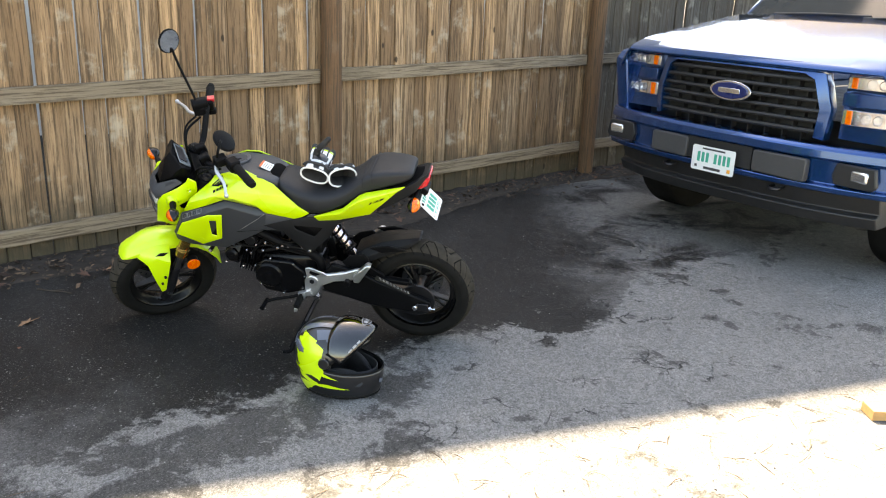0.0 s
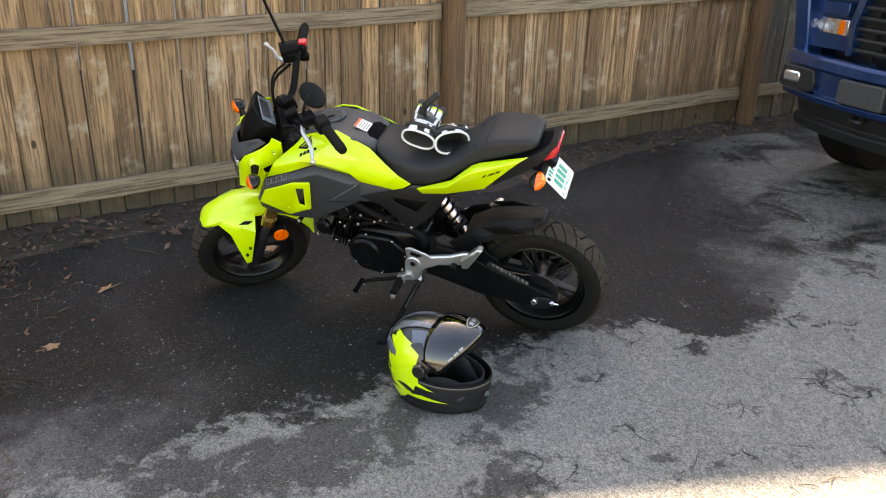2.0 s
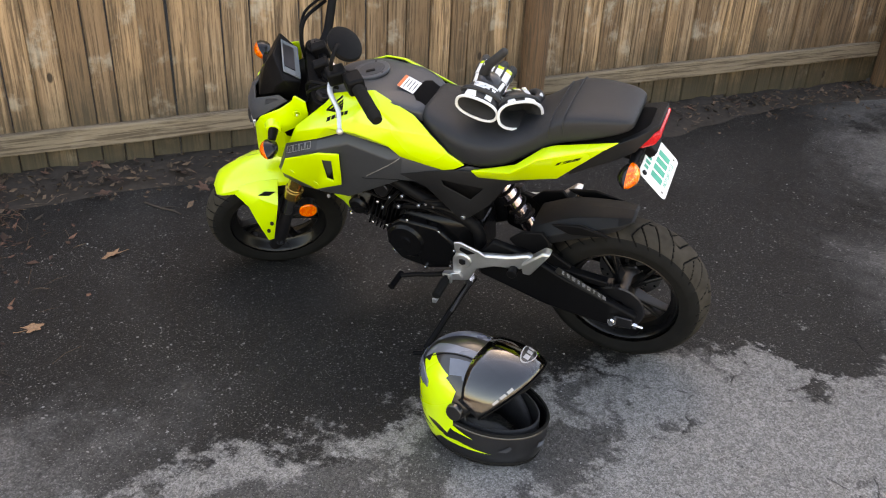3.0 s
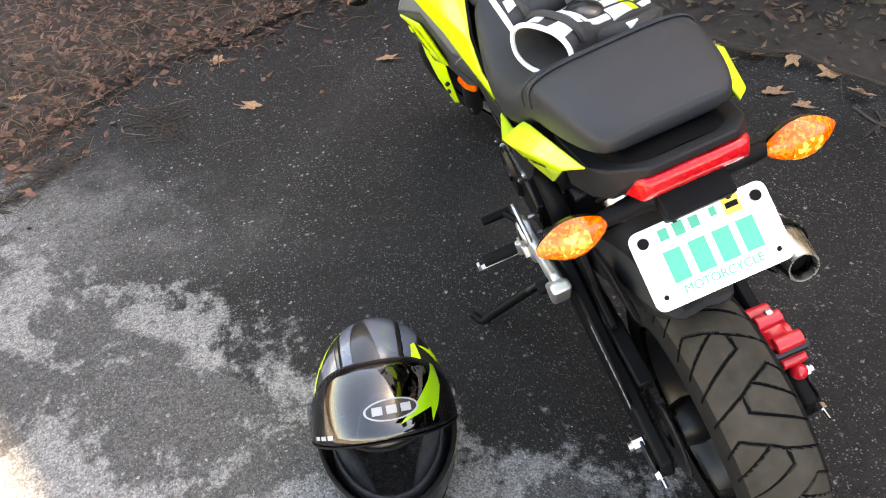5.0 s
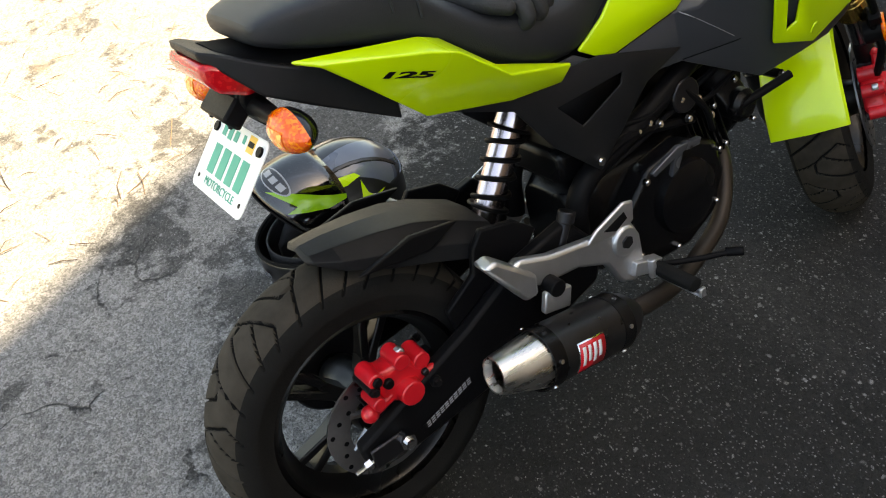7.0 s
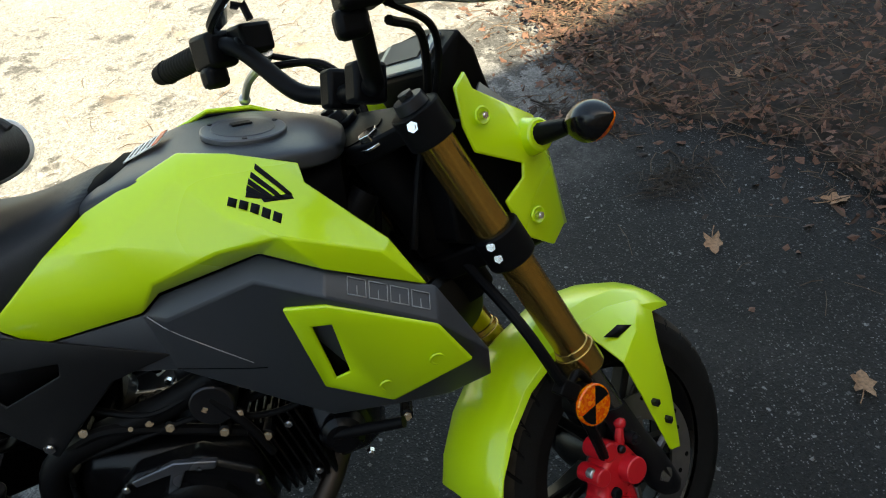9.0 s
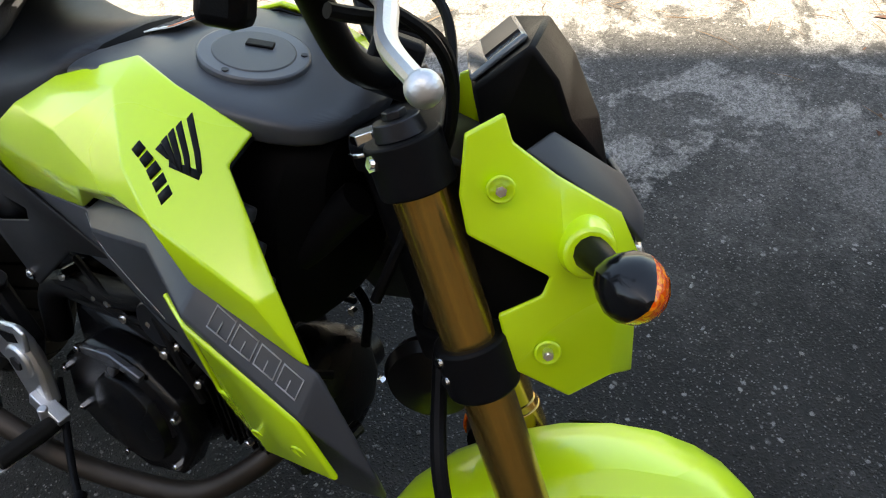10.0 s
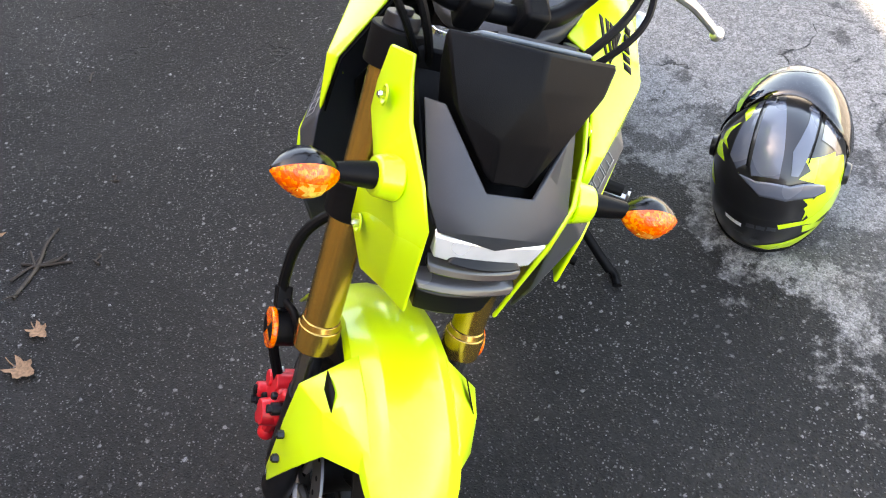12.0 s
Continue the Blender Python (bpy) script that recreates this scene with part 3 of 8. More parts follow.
# front wings, doors and bed as one hull with wheel arches
for s in (-1, 1):
    bm = bmesh.new()
    prof = [(-0.10, 1.16), (-0.04, 1.10), (-0.10, 0.80), (-0.14, 0.55), (-0.36, 0.50), (-0.40, 0.66), (-0.52, 0.82), (-0.72, 0.90), (-0.92, 0.88), (-1.10, 0.76), (-1.18, 0.58), (-1.24, 0.45), (-4.0, 0.45), (-4.0, 1.32), (-1.22, 1.32), (-0.6, 1.24)]
    plate(bm, prof, 0.10 * s, "y", 0.90 * s)
    tk("front_wing", bm, BLUE, bevel=0.015)
    # wheels
    wh = new("wheel")
    wh.parent, wh.empty_display_size = truck, 0.1
    c = pose(-0.80, s * 0.86, 0.40)
    bm = bmesh.new()
    lathe(bm, [(0.25, -0.12), (0.33, -0.135), (0.385, -0.125), (0.40, -0.10), (0.402, 0), (0.40, 0.10), (0.385, 0.125), (0.33, 0.135), (0.25, 0.12)], 48, c, closed=True)
    part("tyre", bm, RUBBER, wh)
    bm = bmesh.new()
    lathe(bm, [(0.0, s * 0.07), (0.08, s * 0.08), (0.10, s * 0.05), (0.23, s * 0.08), (0.25, s * 0.11), (0.25, -s * 0.1)], 36, c)
    part("rim", bm, METAL, wh)
bm = bmesh.new()
box(bm, (3.4, 1.7, 0.5), pose(-2.0, 0, 0.62))
tk("chassis", bm, TBLACK)
bm = bmesh.new()
loft(bm, [[(-1.22, y, 1.36) for y in (-0.9, 0.9)] + [(-3.2, y, 1.36) for y in (0.9, -0.9)], [(-1.85, y, 1.95) for y in (-0.74, 0.74)] + [(-3.1, y, 1.97) for y in (0.74, -0.74)]])
cab = tk("cab", bm, BLUE, bevel=0.04)
bm = bmesh.new()
loft(bm, [[(-1.215, y, 1.38) for y in (-0.82, 0.82)] + [(-1.24, y, 1.38) for y in (0.82, -0.82)], [(-1.80, y, 1.915) for y in (-0.70, 0.70)] + [(-1.83, y, 1.915) for y in (0.70, -0.70)]])
tk("windscreen", bm, TGLASS, "dark windscreen")
bm = bmesh.new()
box(bm, (0.10, 1.60, 0.02), pose(-1.16, 0, 1.405))
cowl = tk("cowl_vent", bm, TBLACK)
for k in range(26):
    bm = bmesh.new()
    box(bm, (0.09, 0.02, 0.012), pose(-1.16, -0.75 + 0.06 * k, 1.418, 0, 0, 12))
    tk("vent_slat", bm, TGREY, parent=cowl)
for y0, y1 in ((-0.55, 0.12), (0.10, 0.72)):
    bm = bmesh.new()
    tube(bm, [(-1.17, y0, 1.43), (-1.20, (y0 + y1) / 2, 1.445), (-1.23, y1, 1.445)], 0.010, 8)
    tk("wiper", bm, TBLACK, "black wiper arm")

# grille
RING = [(-0.585, 0.790), (-0.600, 0.96), (-0.545, 1.15), (-0.46, 1.188), (0.46, 1.188), (0.545, 1.15), (0.600, 0.96), (0.585, 0.790)]
INNER = [(-0.535, 0.800), (-0.545, 0.96), (-0.495, 1.115), (-0.435, 1.145), (0.435, 1.145), (0.495, 1.115), (0.545, 0.96), (0.535, 0.800)]


def bow(y):
    return -0.055 * (abs(y) / 0.6) ** 2


bm = bmesh.new()
layers = []
for pts, dx in ((RING, -0.05), (RING, 0.02), (INNER, 0.035), (INNER, -0.05)):
    layers.append([bm.verts.new((dx + bow(y), y, z)) for y, z in pts])
for a, b in zip(layers, layers[1:]):
    for k in range(7):
        bm.faces.new((a[k], a[k + 1], b[k + 1], b[k]))
tk("grille_surround", bm, BLUE, "blue grille surround", solid=0.008, bevel=0.006)
bm = bmesh.new()
plate(bm, [(y, z) for y, z in INNER], 0.01, "x", -0.10)
grille = tk("grille", bm, TBLACK, "black barred grille")
for k in range(6):
    z = 0.832 + 0.056 * k
    bm = bmesh.new()
    loops = []
    hw = 0.545 - (0.06 if k == 5 else 0)
    for i in range(13):
        y = -hw + 2 * hw * i / 12
        loops.append([(bow(y) + u, y, z + v) for u, v in ((-0.04, -0.009), (0.014, -0.012), (0.020, 0.0), (0.012, 0.012), (-0.04, 0.010))])
    loft(bm, loops)
    tk("grille_bar", bm, TBLACK, parent=grille, bevel=0.003)
for k in range(9):
    for j in range(6):
        y = -0.44 + 0.11 * k + (0.055 if j % 2 else 0)
        z = 0.804 + 0.056 * j
        if abs(y) > 0.5:
            continue
        bm = bmesh.new()
        box(bm, (0.05, 0.007, 0.052), pose(bow(y) - 0.045, y, z))
        tk("grille_post", bm, TBLACK, parent=grille)
for r, x, mat, nm in ((1.0, 0.030, CHROME2, "badge_rim"), (0.86, 0.040, material("badge_blue", (0.012, 0.022, 0.10), 0.3), "badge"), ):
    bm = bmesh.new()
    plate(bm, [(0.142 * r * math.cos(2 * math.pi * k / 40), 1.0 + 0.058 * (r if r == 1 else 0.82) * math.sin(2 * math.pi * k / 40)) for k in range(40)], 0.014, "x", x)
    tk(nm, bm, mat, "plain oval badge", grille, bevel=0.003)
bm = bmesh.new()
box(bm, (0.004, 0.15, 0.03), pose(0.056, 0.0, 1.0))
tk("badge_bar", bm, CHROME2, parent=grille, bevel=0.002)

# headlamps
for s in (-1, 1):
    lampo = new("headlamp")
    lampo.parent, lampo.empty_display_size = truck, 0.05
    lampo["label"] = "clear headlamp with amber corner and blue centre bar"
    bm = bmesh.new()
    plate(bm, [(s * 0.62, 0.80), (s * 0.62, 1.16), (s * 0.92, 1.15), (s * 0.985, 1.05), (s * 0.985, 0.80)], 0.03, "x", -0.16)
    part("lamp_back", bm, BLUE, lampo)
    for z0, z1, mat, nm in ((1.075, 1.155, CHROME2, "upper_lens"), (0.985, 1.068, BLUE, "centre_bar"), (0.88, 0.978, CHROME2, "lower_lens")):
        bm = bmesh.new()
        rows = []
        for i in range(7):
            y = 0.64 + 0.34 * i / 6
            x = -0.085 - 0.10 * (i / 6) ** 2
            rows.append([(x - 0.05, s * y, z0), (x + (0.02 if mat is BLUE else 0), s * y, z0 + 0.006), (x + (0.02 if mat is BLUE else 0), s * y, z1 - 0.006), (x - 0.05, s * y, z1)])
        loft(bm, rows)
        part(nm, bm, mat, lampo, bevel=0.004)
        if mat is not BLUE:
            bm = bmesh.new()
            box(bm, (0.012, 0.032, z1 - z0 - 0.022), pose(-0.086, s * 0.680, (z0 + z1) / 2, 0, 0, -s * 4))
            part("amber_reflector", bm, AMBER, lampo, bevel=0.003)
            for j in range(3):
                bm = bmesh.new()
                rod(bm, (-0.12, s * (0.77 + 0.06 * j), (z0 + z1) / 2), (-0.088 - 0.015 * j, s * (0.77 + 0.06 * j), (z0 + z1) / 2), 0.02, 0.027, 16)
                part("lamp_cell", bm, GLASS, lampo)

# bumper, number plate, fog lamps and valance
bm = bmesh.new()
loops = []
for i in range(21):
    y = -1.0 + 0.1 * i
    x = 0.085 - 0.16 * abs(y) ** 3
    loops.append([(x - 0.12, y, 0.775), (x - 0.02, y, 0.775), (x, y, 0.755), (x + 0.005, y, 0.705), (x - 0.03, y, 0.695), (x - 0.03, y, 0.565), (x + 0.002, y, 0.555), (x - 0.01, y, 0.52), (x - 0.12, y, 0.52)])
loft(bm, loops)
bumper = tk("bumper", bm, BLUE, "blue front bumper", bevel=0.006)
for y0, y1 in ((-0.50, -0.22), (0.24, 0.58)):
    bm = bmesh.new()
    ym = (y0 + y1) / 2
    plate(bm, [(y0 + 0.01, 0.565), (y1 - 0.01, 0.560), (y1, 0.575), (y1, 0.680), (y1 - 0.01, 0.692), (y0 + 0.01, 0.692), (y0, 0.68), (y0, 0.58)], 0.045, "x", 0.052 - 0.16 * abs(ym) ** 3)
    tk("bumper_pad", bm, TGREY, "black textured bumper pad", bumper, bevel=0.008)
bm = bmesh.new()
box(bm, (0.02, 0.46, 0.13), pose(0.062, 0.0, 0.63))
tk("bumper_recess", bm, TBLACK, parent=bumper)
for s in (-1, 1):
    fog = new("fog_lamp")
    fog.parent, fog.empty_display_size = truck, 0.05
    bm = bmesh.new()
    plate(bm, [(s * 0.72, 0.575), (s * 0.70, 0.62), (s * 0.72, 0.695), (s * 0.93, 0.695), (s * 0.95, 0.60), (s * 0.93, 0.575)], 0.035, "x", -0.01)
    part("fog_recess", bm, TBLACK, fog, bevel=0.006)
    bm = bmesh.new()
    box(bm, (0.03, 0.105, 0.062), pose(0.022, s * 0.855, 0.64, 0, 0, -s * 12))
    part("fog_lens", bm, CHROME2, fog, bevel=0.012)
TP = Matrix.Translation((0.112, 0.0, 0.582)) @ Matrix(((0, 0, 1, 0), (1, 0, 0, 0), (0, 1, 0, 0), (0, 0, 0, 1)))
bm = bmesh.new()
plate(bm, rounded(0.305, 0.152, 0.012), 0.003, "z", 0)
tplate = tk("number_plate", moved(bm, TP), PLATE_W, "white metal number plate with green print", smooth=0)
bars([(-0.103 + 0.031 * k + (0.028 if k > 2 else 0), 0.008, 0.020, 0.060) for k in range(7)], GREEN, "print_bar", tplate, TP @ pose(0, 0, 0.0015))
bars([(0.0, 0.060, 0.16, 0.010), (0.0, -0.056, 0.12, 0.016), (-0.118, -0.05, 0.018, 0.016)], TGREY, "print_bar", tplate, TP @ pose(0, 0, 0.0015))
bars([(0.118, -0.05, 0.022, 0.022)], material("plate_sticker", (0.8, 0.35, 0.05), 0.5), "sticker", tplate, TP @ pose(0, 0, 0.0015))
bm = bmesh.new()
loops = []
for i in range(15):
    y = -0.92 + 1.84 * i / 14
    x = 0.03 - 0.20 * abs(y) ** 3
    loops.append([(x - 0.3, y, 0.53), (x + 0.01, y, 0.525), (x - 0.03, y, 0.42), (x + 0.01, y, 0.40), (x - 0.02, y, 0.335), (x - 0.3, y, 0.345)])
loft(bm, loops)
tk("valance", bm, TBLACK, "black lower valance", bevel=0.006)
for y in (-0.36, 0.40):
    bm = bmesh.new()
    tube(bm, [(-0.02, y - 0.03, 0.50), (0.07, y - 0.03, 0.49), (0.09, y, 0.488), (0.07, y + 0.03, 0.49), (-0.02, y + 0.03, 0.50)], 0.010, 8)
    tk("tow_hook", bm, METAL, "steel tow hook")

from mathutils.bvhtree import BVHTree

# ---- motorcycle ----
LEAN = 14.5
bike_m = Matrix(((-0.99815, -0.06086, 0, 0.0697), (0.06086, -0.99815, 0, 3.3184), (0, 0, 1, 0.0098), (0, 0, 0, 1))) @ pose(0, 0, 0, -LEAN, 0, 0)
bike = thing("motorcycle", "lime yellow and black small motorcycle leaning on its side stand", "motorcycle", bike_m)
AX = Vector((-math.sin(radians(25)), 0, math.cos(radians(25))))
FOOT = Vector((1.272, 0, 0))
STEER = Matrix.Translation(FOOT) @ Matrix.Rotation(radians(35), 4, AX) @ Matrix.Translation(-FOOT)


def bp(name, bm, mat, label="", parent=None, steer=False, turn=None, **kw):
    """A part of the motorcycle; steer turns it with the fork, turn shifts it first."""
    if turn:
        moved(bm, STEER @ turn)
    if steer:
        moved(bm, STEER)
    return part(name, bm, mat, parent or bike, label, **kw)


def decal(shape, pts, side, mat, name, parent, lift=0.0012, steer=False, n=3):
    """A thin patch of (x, z) corners laid on a skin from its side."""
    bm = bmesh.new()
    rows = []
    a, b, c, d = [Vector((u, v)) for u, v in pts]
    for i in range(n + 1):
        row = []
        for k in range(n + 1):
            p = a.lerp(b, k / n).lerp(d.lerp(c, k / n), i / n)
            hit = shape.ray_cast(Vector((p.x, side * 0.5, p.y)), Vector((0, -side, 0)))[0]
            if hit is None:
                hit = shape.find_nearest(Vector((p.x, side * 0.2, p.y)))[0]
            row.append(bm.verts.new((hit.x, hit.y + side * lift, hit.z)))
        rows.append(row)
    for p, q in zip(rows, rows[1:]):
        for k in range(n):
            bm.faces.new((p[k], p[k + 1], q[k + 1], q[k]))
    return bp(name, bm, mat, parent=parent, steer=steer, solid=0.0008)


def bolt(at, way, r=0.007, steer=False, mat=None, parent=None):
    bm = bmesh.new()
    a, w = Vector(at), Vector(way).normalized()
    rod(bm, a - w * 0.004, a + w * 0.004, r, n=6)
    rod(bm, a + w * 0.003, a + w * 0.006, r * 0.55, n=10)
    return bp("bolt", bm, mat or CHROME, parent=parent, steer=steer, smooth=0)


def dimple(at, way, r, parent, steer=False):
    """The raised rim of a round moulded recess, with its sunken floor."""
    q = Matrix.Translation(at) @ Vector(way).to_track_quat("Y", "Z").to_matrix().to_4x4()
    bm = bmesh.new()
    lathe(bm, [(r * 1.18, -0.001), (r * 1.1, 0.0006), (r, 0.0008), (r * 0.9, 0.0002), (r * 0.72, -0.0022), (0.0, -0.0026)], 28, q)
    return bp("bolt_recess", bm, LIME, parent=parent, steer=steer, smooth=60)


def tyre(R, w, count, m):
    """A tyre turned round the y axis: long bent grooves across the crown, by turns from either shoulder, each with two branches."""
    nu, nv = count * 128, 96
    v = np.linspace(-1, 1, nv + 1)
    a = np.abs(v) * radians(105)
    over = np.maximum(a / radians(90) - 1, 0)
    y = np.sign(v) * np.where(a < radians(90), w / 2 * np.sin(np.minimum(a, radians(90))), w / 2 * (1 - 0.72 * over))
    r = np.where(a < radians(90), R - 0.050 * (1 - np.cos(a)), R - 0.05 - 0.16 * over)
    pitch = 2 * math.pi * R / count

    def groove(arc, across):
        """How far a place lies from the nearest groove."""
        best = np.full(np.broadcast(arc, across).shape, 1.0)
        for side, shift in ((1, 0.0), (-1, 0.5)):
            for line in ([(-0.068, 0.13), (-0.040, 0.0), (-0.006, 0.10), (0.010, 0.168), (0.066, 0.33)], [(-0.006, 0.10), (-0.066, 0.352)], [(0.010, 0.168), (0.012, 0.31), (-0.066, 0.58)]):
                for (p0, q0), (p1, q1) in zip(line, line[1:]):
                    for turn in (-1, 0, 1, 2):
                        ax, ay = side * p0, (shift + turn - q0) * pitch
                        bx, by = side * (p1 - p0), (q0 - q1) * pitch
                        t = np.clip(((across - ax) * bx + (arc - ay) * by) / (bx * bx + by * by), 0, 1)
                        best = np.minimum(best, np.hypot(across - ax - t * bx, arc - ay - t * by))
        return best

    u = np.arange(nu)[:, None]
    slant = 0.578 * 0.11 * np.abs(v)[None, :]
    far = groove((u % 128) / 128 * pitch - slant, v[None, :] * 0.11)
    depth = 0.0055 * (1 - np.clip((far - 0.0015) / 0.0010, 0, 1))
    turn = -2 * math.pi * u / nu + slant / R
    rr = r[None, :] - depth
    pts = np.stack([rr * np.cos(turn), np.broadcast_to(y[None, :], rr.shape), rr * np.sin(turn), np.ones_like(rr)], -1)
    pts = (pts.reshape(-1, 4) @ np.array(m).T)[:, :3]
    k = np.arange(nu)[:, None] * (nv + 1) + np.arange(nv)[None, :]
    nxt = ((np.arange(nu) + 1) % nu)[:, None] * (nv + 1) + np.arange(nv)[None, :]
    faces = np.stack([k, k + 1, nxt + 1, nxt], -1).reshape(-1, 4)
    mid = (v[1:] + v[:-1])[None, :] / 2 * 0.11
    mid = groove(((np.arange(nu) % 128) + 0.5)[:, None] / 128 * pitch - 0.578 * np.abs(mid), mid)
    kind = np.where(mid < 0.0021, 1, np.where(np.abs((v[1:] + v[:-1]) / 2)[None, :] < 0.52, 2, 0)).reshape(-1)
    me = bpy.data.meshes.new("tyre")
    me.from_pydata(pts.tolist(), [], faces.tolist())
    for mat in (RUBBER, GROOVE, TREAD):
        me.materials.append(mat)
    me.polygons.foreach_set("material_index", kind.astype(np.int32))
    me.polygons.foreach_set("use_smooth", np.ones(len(faces), bool))
    me.update()
    return me


def wheel(name, x, z, R, w, steer, spin):
    """A cast wheel: tyre, rim, hub, ten spokes and brake disc."""
    m = pose(x, 0, z) @ Matrix.Rotation(radians(spin), 4, "Y")
    ob = new(name)
    ob.parent, ob.empty_display_size = bike, 0.05
    rubber = new("tyre", tyre(R, w, 9, STEER @ m if steer else m))
    rubber.parent = ob
    rubber["label"] = "worn black road tyre with slanting hooked grooves"
    bm = bmesh.new()
    h = w * 0.36
    lathe(bm, [(0.166, -h), (0.158, -h - 0.004), (0.150, -h + 0.004), (0.146, -h * 0.5), (0.136, -0.012), (0.136, 0.012), (0.146, h * 0.5), (0.150, h - 0.004), (0.158, h + 0.004), (0.166, h)], 72, m)
    bp("rim", bm, RIMB, "gloss black cast rim", ob, steer)
    bm = bmesh.new()
    lathe(bm, [(0.014, -0.07), (0.034, -0.07), (0.040, -0.045), (0.036, -0.02), (0.036, 0.02), (0.040, 0.05), (0.034, 0.075), (0.014, 0.075)], 32, m)
    bp("hub", bm, RIMB, parent=ob, steer=steer)
    for k in range(5):
        for d in (-0.13, 0.13):
            bm = bmesh.new()
            a = 2 * math.pi * k / 5
            p, q = Vector((0.034 * math.cos(a), 0, 0.034 * math.sin(a))), Vector((0.139 * math.cos(a + d), 0, 0.139 * math.sin(a + d)))
            d3 = (q - p).normalized()
            s3 = Vector((-d3.z, 0, d3.x))
            loops = []
            for t, hw, ht in ((0, 0.010, 0.022), (0.5, 0.007, 0.015), (1, 0.008, 0.013)):
                c = p.lerp(q, t)
                loops.append([m @ (c + s3 * u + Vector((0, v, 0))) for u, v in ((-hw, -ht), (hw, -ht), (hw * 0.7, ht), (-hw * 0.7, ht))])
            loft(bm, loops)
            bp("spoke", bm, RIMB, parent=ob, steer=steer, bevel=0.003)
    return ob


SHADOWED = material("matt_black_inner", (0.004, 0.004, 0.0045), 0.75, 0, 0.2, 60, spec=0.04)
PRINT = material("label_print", (0.30, 0.30, 0.31), 0.5)
GROOVE = material("tyre_groove", (0.008, 0.008, 0.008), 0.9, spec=0.05)
RIMB = material("rim_black", (0.005, 0.005, 0.0055), 0.3, 0, 0.15, 30, spec=0.3)
DISC = material("brake_disc", (0.33, 0.33, 0.34), 0.35, 0.95, 0.15, 60, stretch=(1, 1, 1))
ENG = material("engine_black", (0.004, 0.004, 0.0046), 0.24, 0.0, 0.2, 40, 0.2, 400, spec=0.2)
CARBON = material("carbon_sleeve", (0.012, 0.012, 0.013), 0.35, 0.3, 0.35, 260)
STAN = material("fork_stanchion", (0.16, 0.16, 0.165), 0.25, 0.9, 0.1, 40)
BRUSH = material("brushed_steel", (0.6, 0.58, 0.55), 0.3, 1.0, 0.15, 120, stretch=(1, 8, 8))
PURPLE = material("shock_chrome", (0.55, 0.48, 0.52), 0.18, 1.0, 0.1, 20)
DISPLAY = material("display", (0.10, 0.12, 0.135), 0.1, 0, 0.15, 30)

rear_wheel = wheel("rear_wheel", 0, 0.2435, 0.2435, 0.130, False, 8)
front_wheel = wheel("front_wheel", 1.192, 0.2165, 0.2365, 0.118, True, 20)


def disc(parent, x, z, r, y, steer):
    bm = bmesh.new()
    c = pose(x, y, z)
    lathe(bm, [(r * 0.62, -0.002), (r, -0.002), (r, 0.002), (r * 0.62, 0.002)], 60, c, closed=True)
    bp("brake_disc", bm, DISC, "drilled steel brake disc", parent, steer)
    for k in range(6):
        a = 2 * math.pi * k / 6
        bm = bmesh.new()
        rod(bm, c @ Vector((0.03 * math.cos(a), 0, 0.03 * math.sin(a))), c @ Vector((r * 0.66 * math.cos(a + 0.35), 0, r * 0.66 * math.sin(a + 0.35))), 0.006, n=6)
        bp("disc_arm", bm, DISC, parent=parent, steer=steer)
    bm = bmesh.new()
    for k in range(24):
        a = 2 * math.pi * k / 24
        rr = r * (0.72 + 0.2 * ((k % 3) / 2))
        q = c @ Vector((rr * math.cos(a), 0, rr * math.sin(a)))
        rod(bm, q - Vector((0, 0.0025, 0)), q + Vector((0, 0.0025, 0)), 0.004, n=8)
    bp("drill_holes", bm, BLACK, parent=parent, steer=steer)["kind"] = "stuff"


disc(rear_wheel, 0, 0.2435, 0.095, -0.080, False)
disc(front_wheel, 1.192, 0.2165, 0.110, -0.076, True)


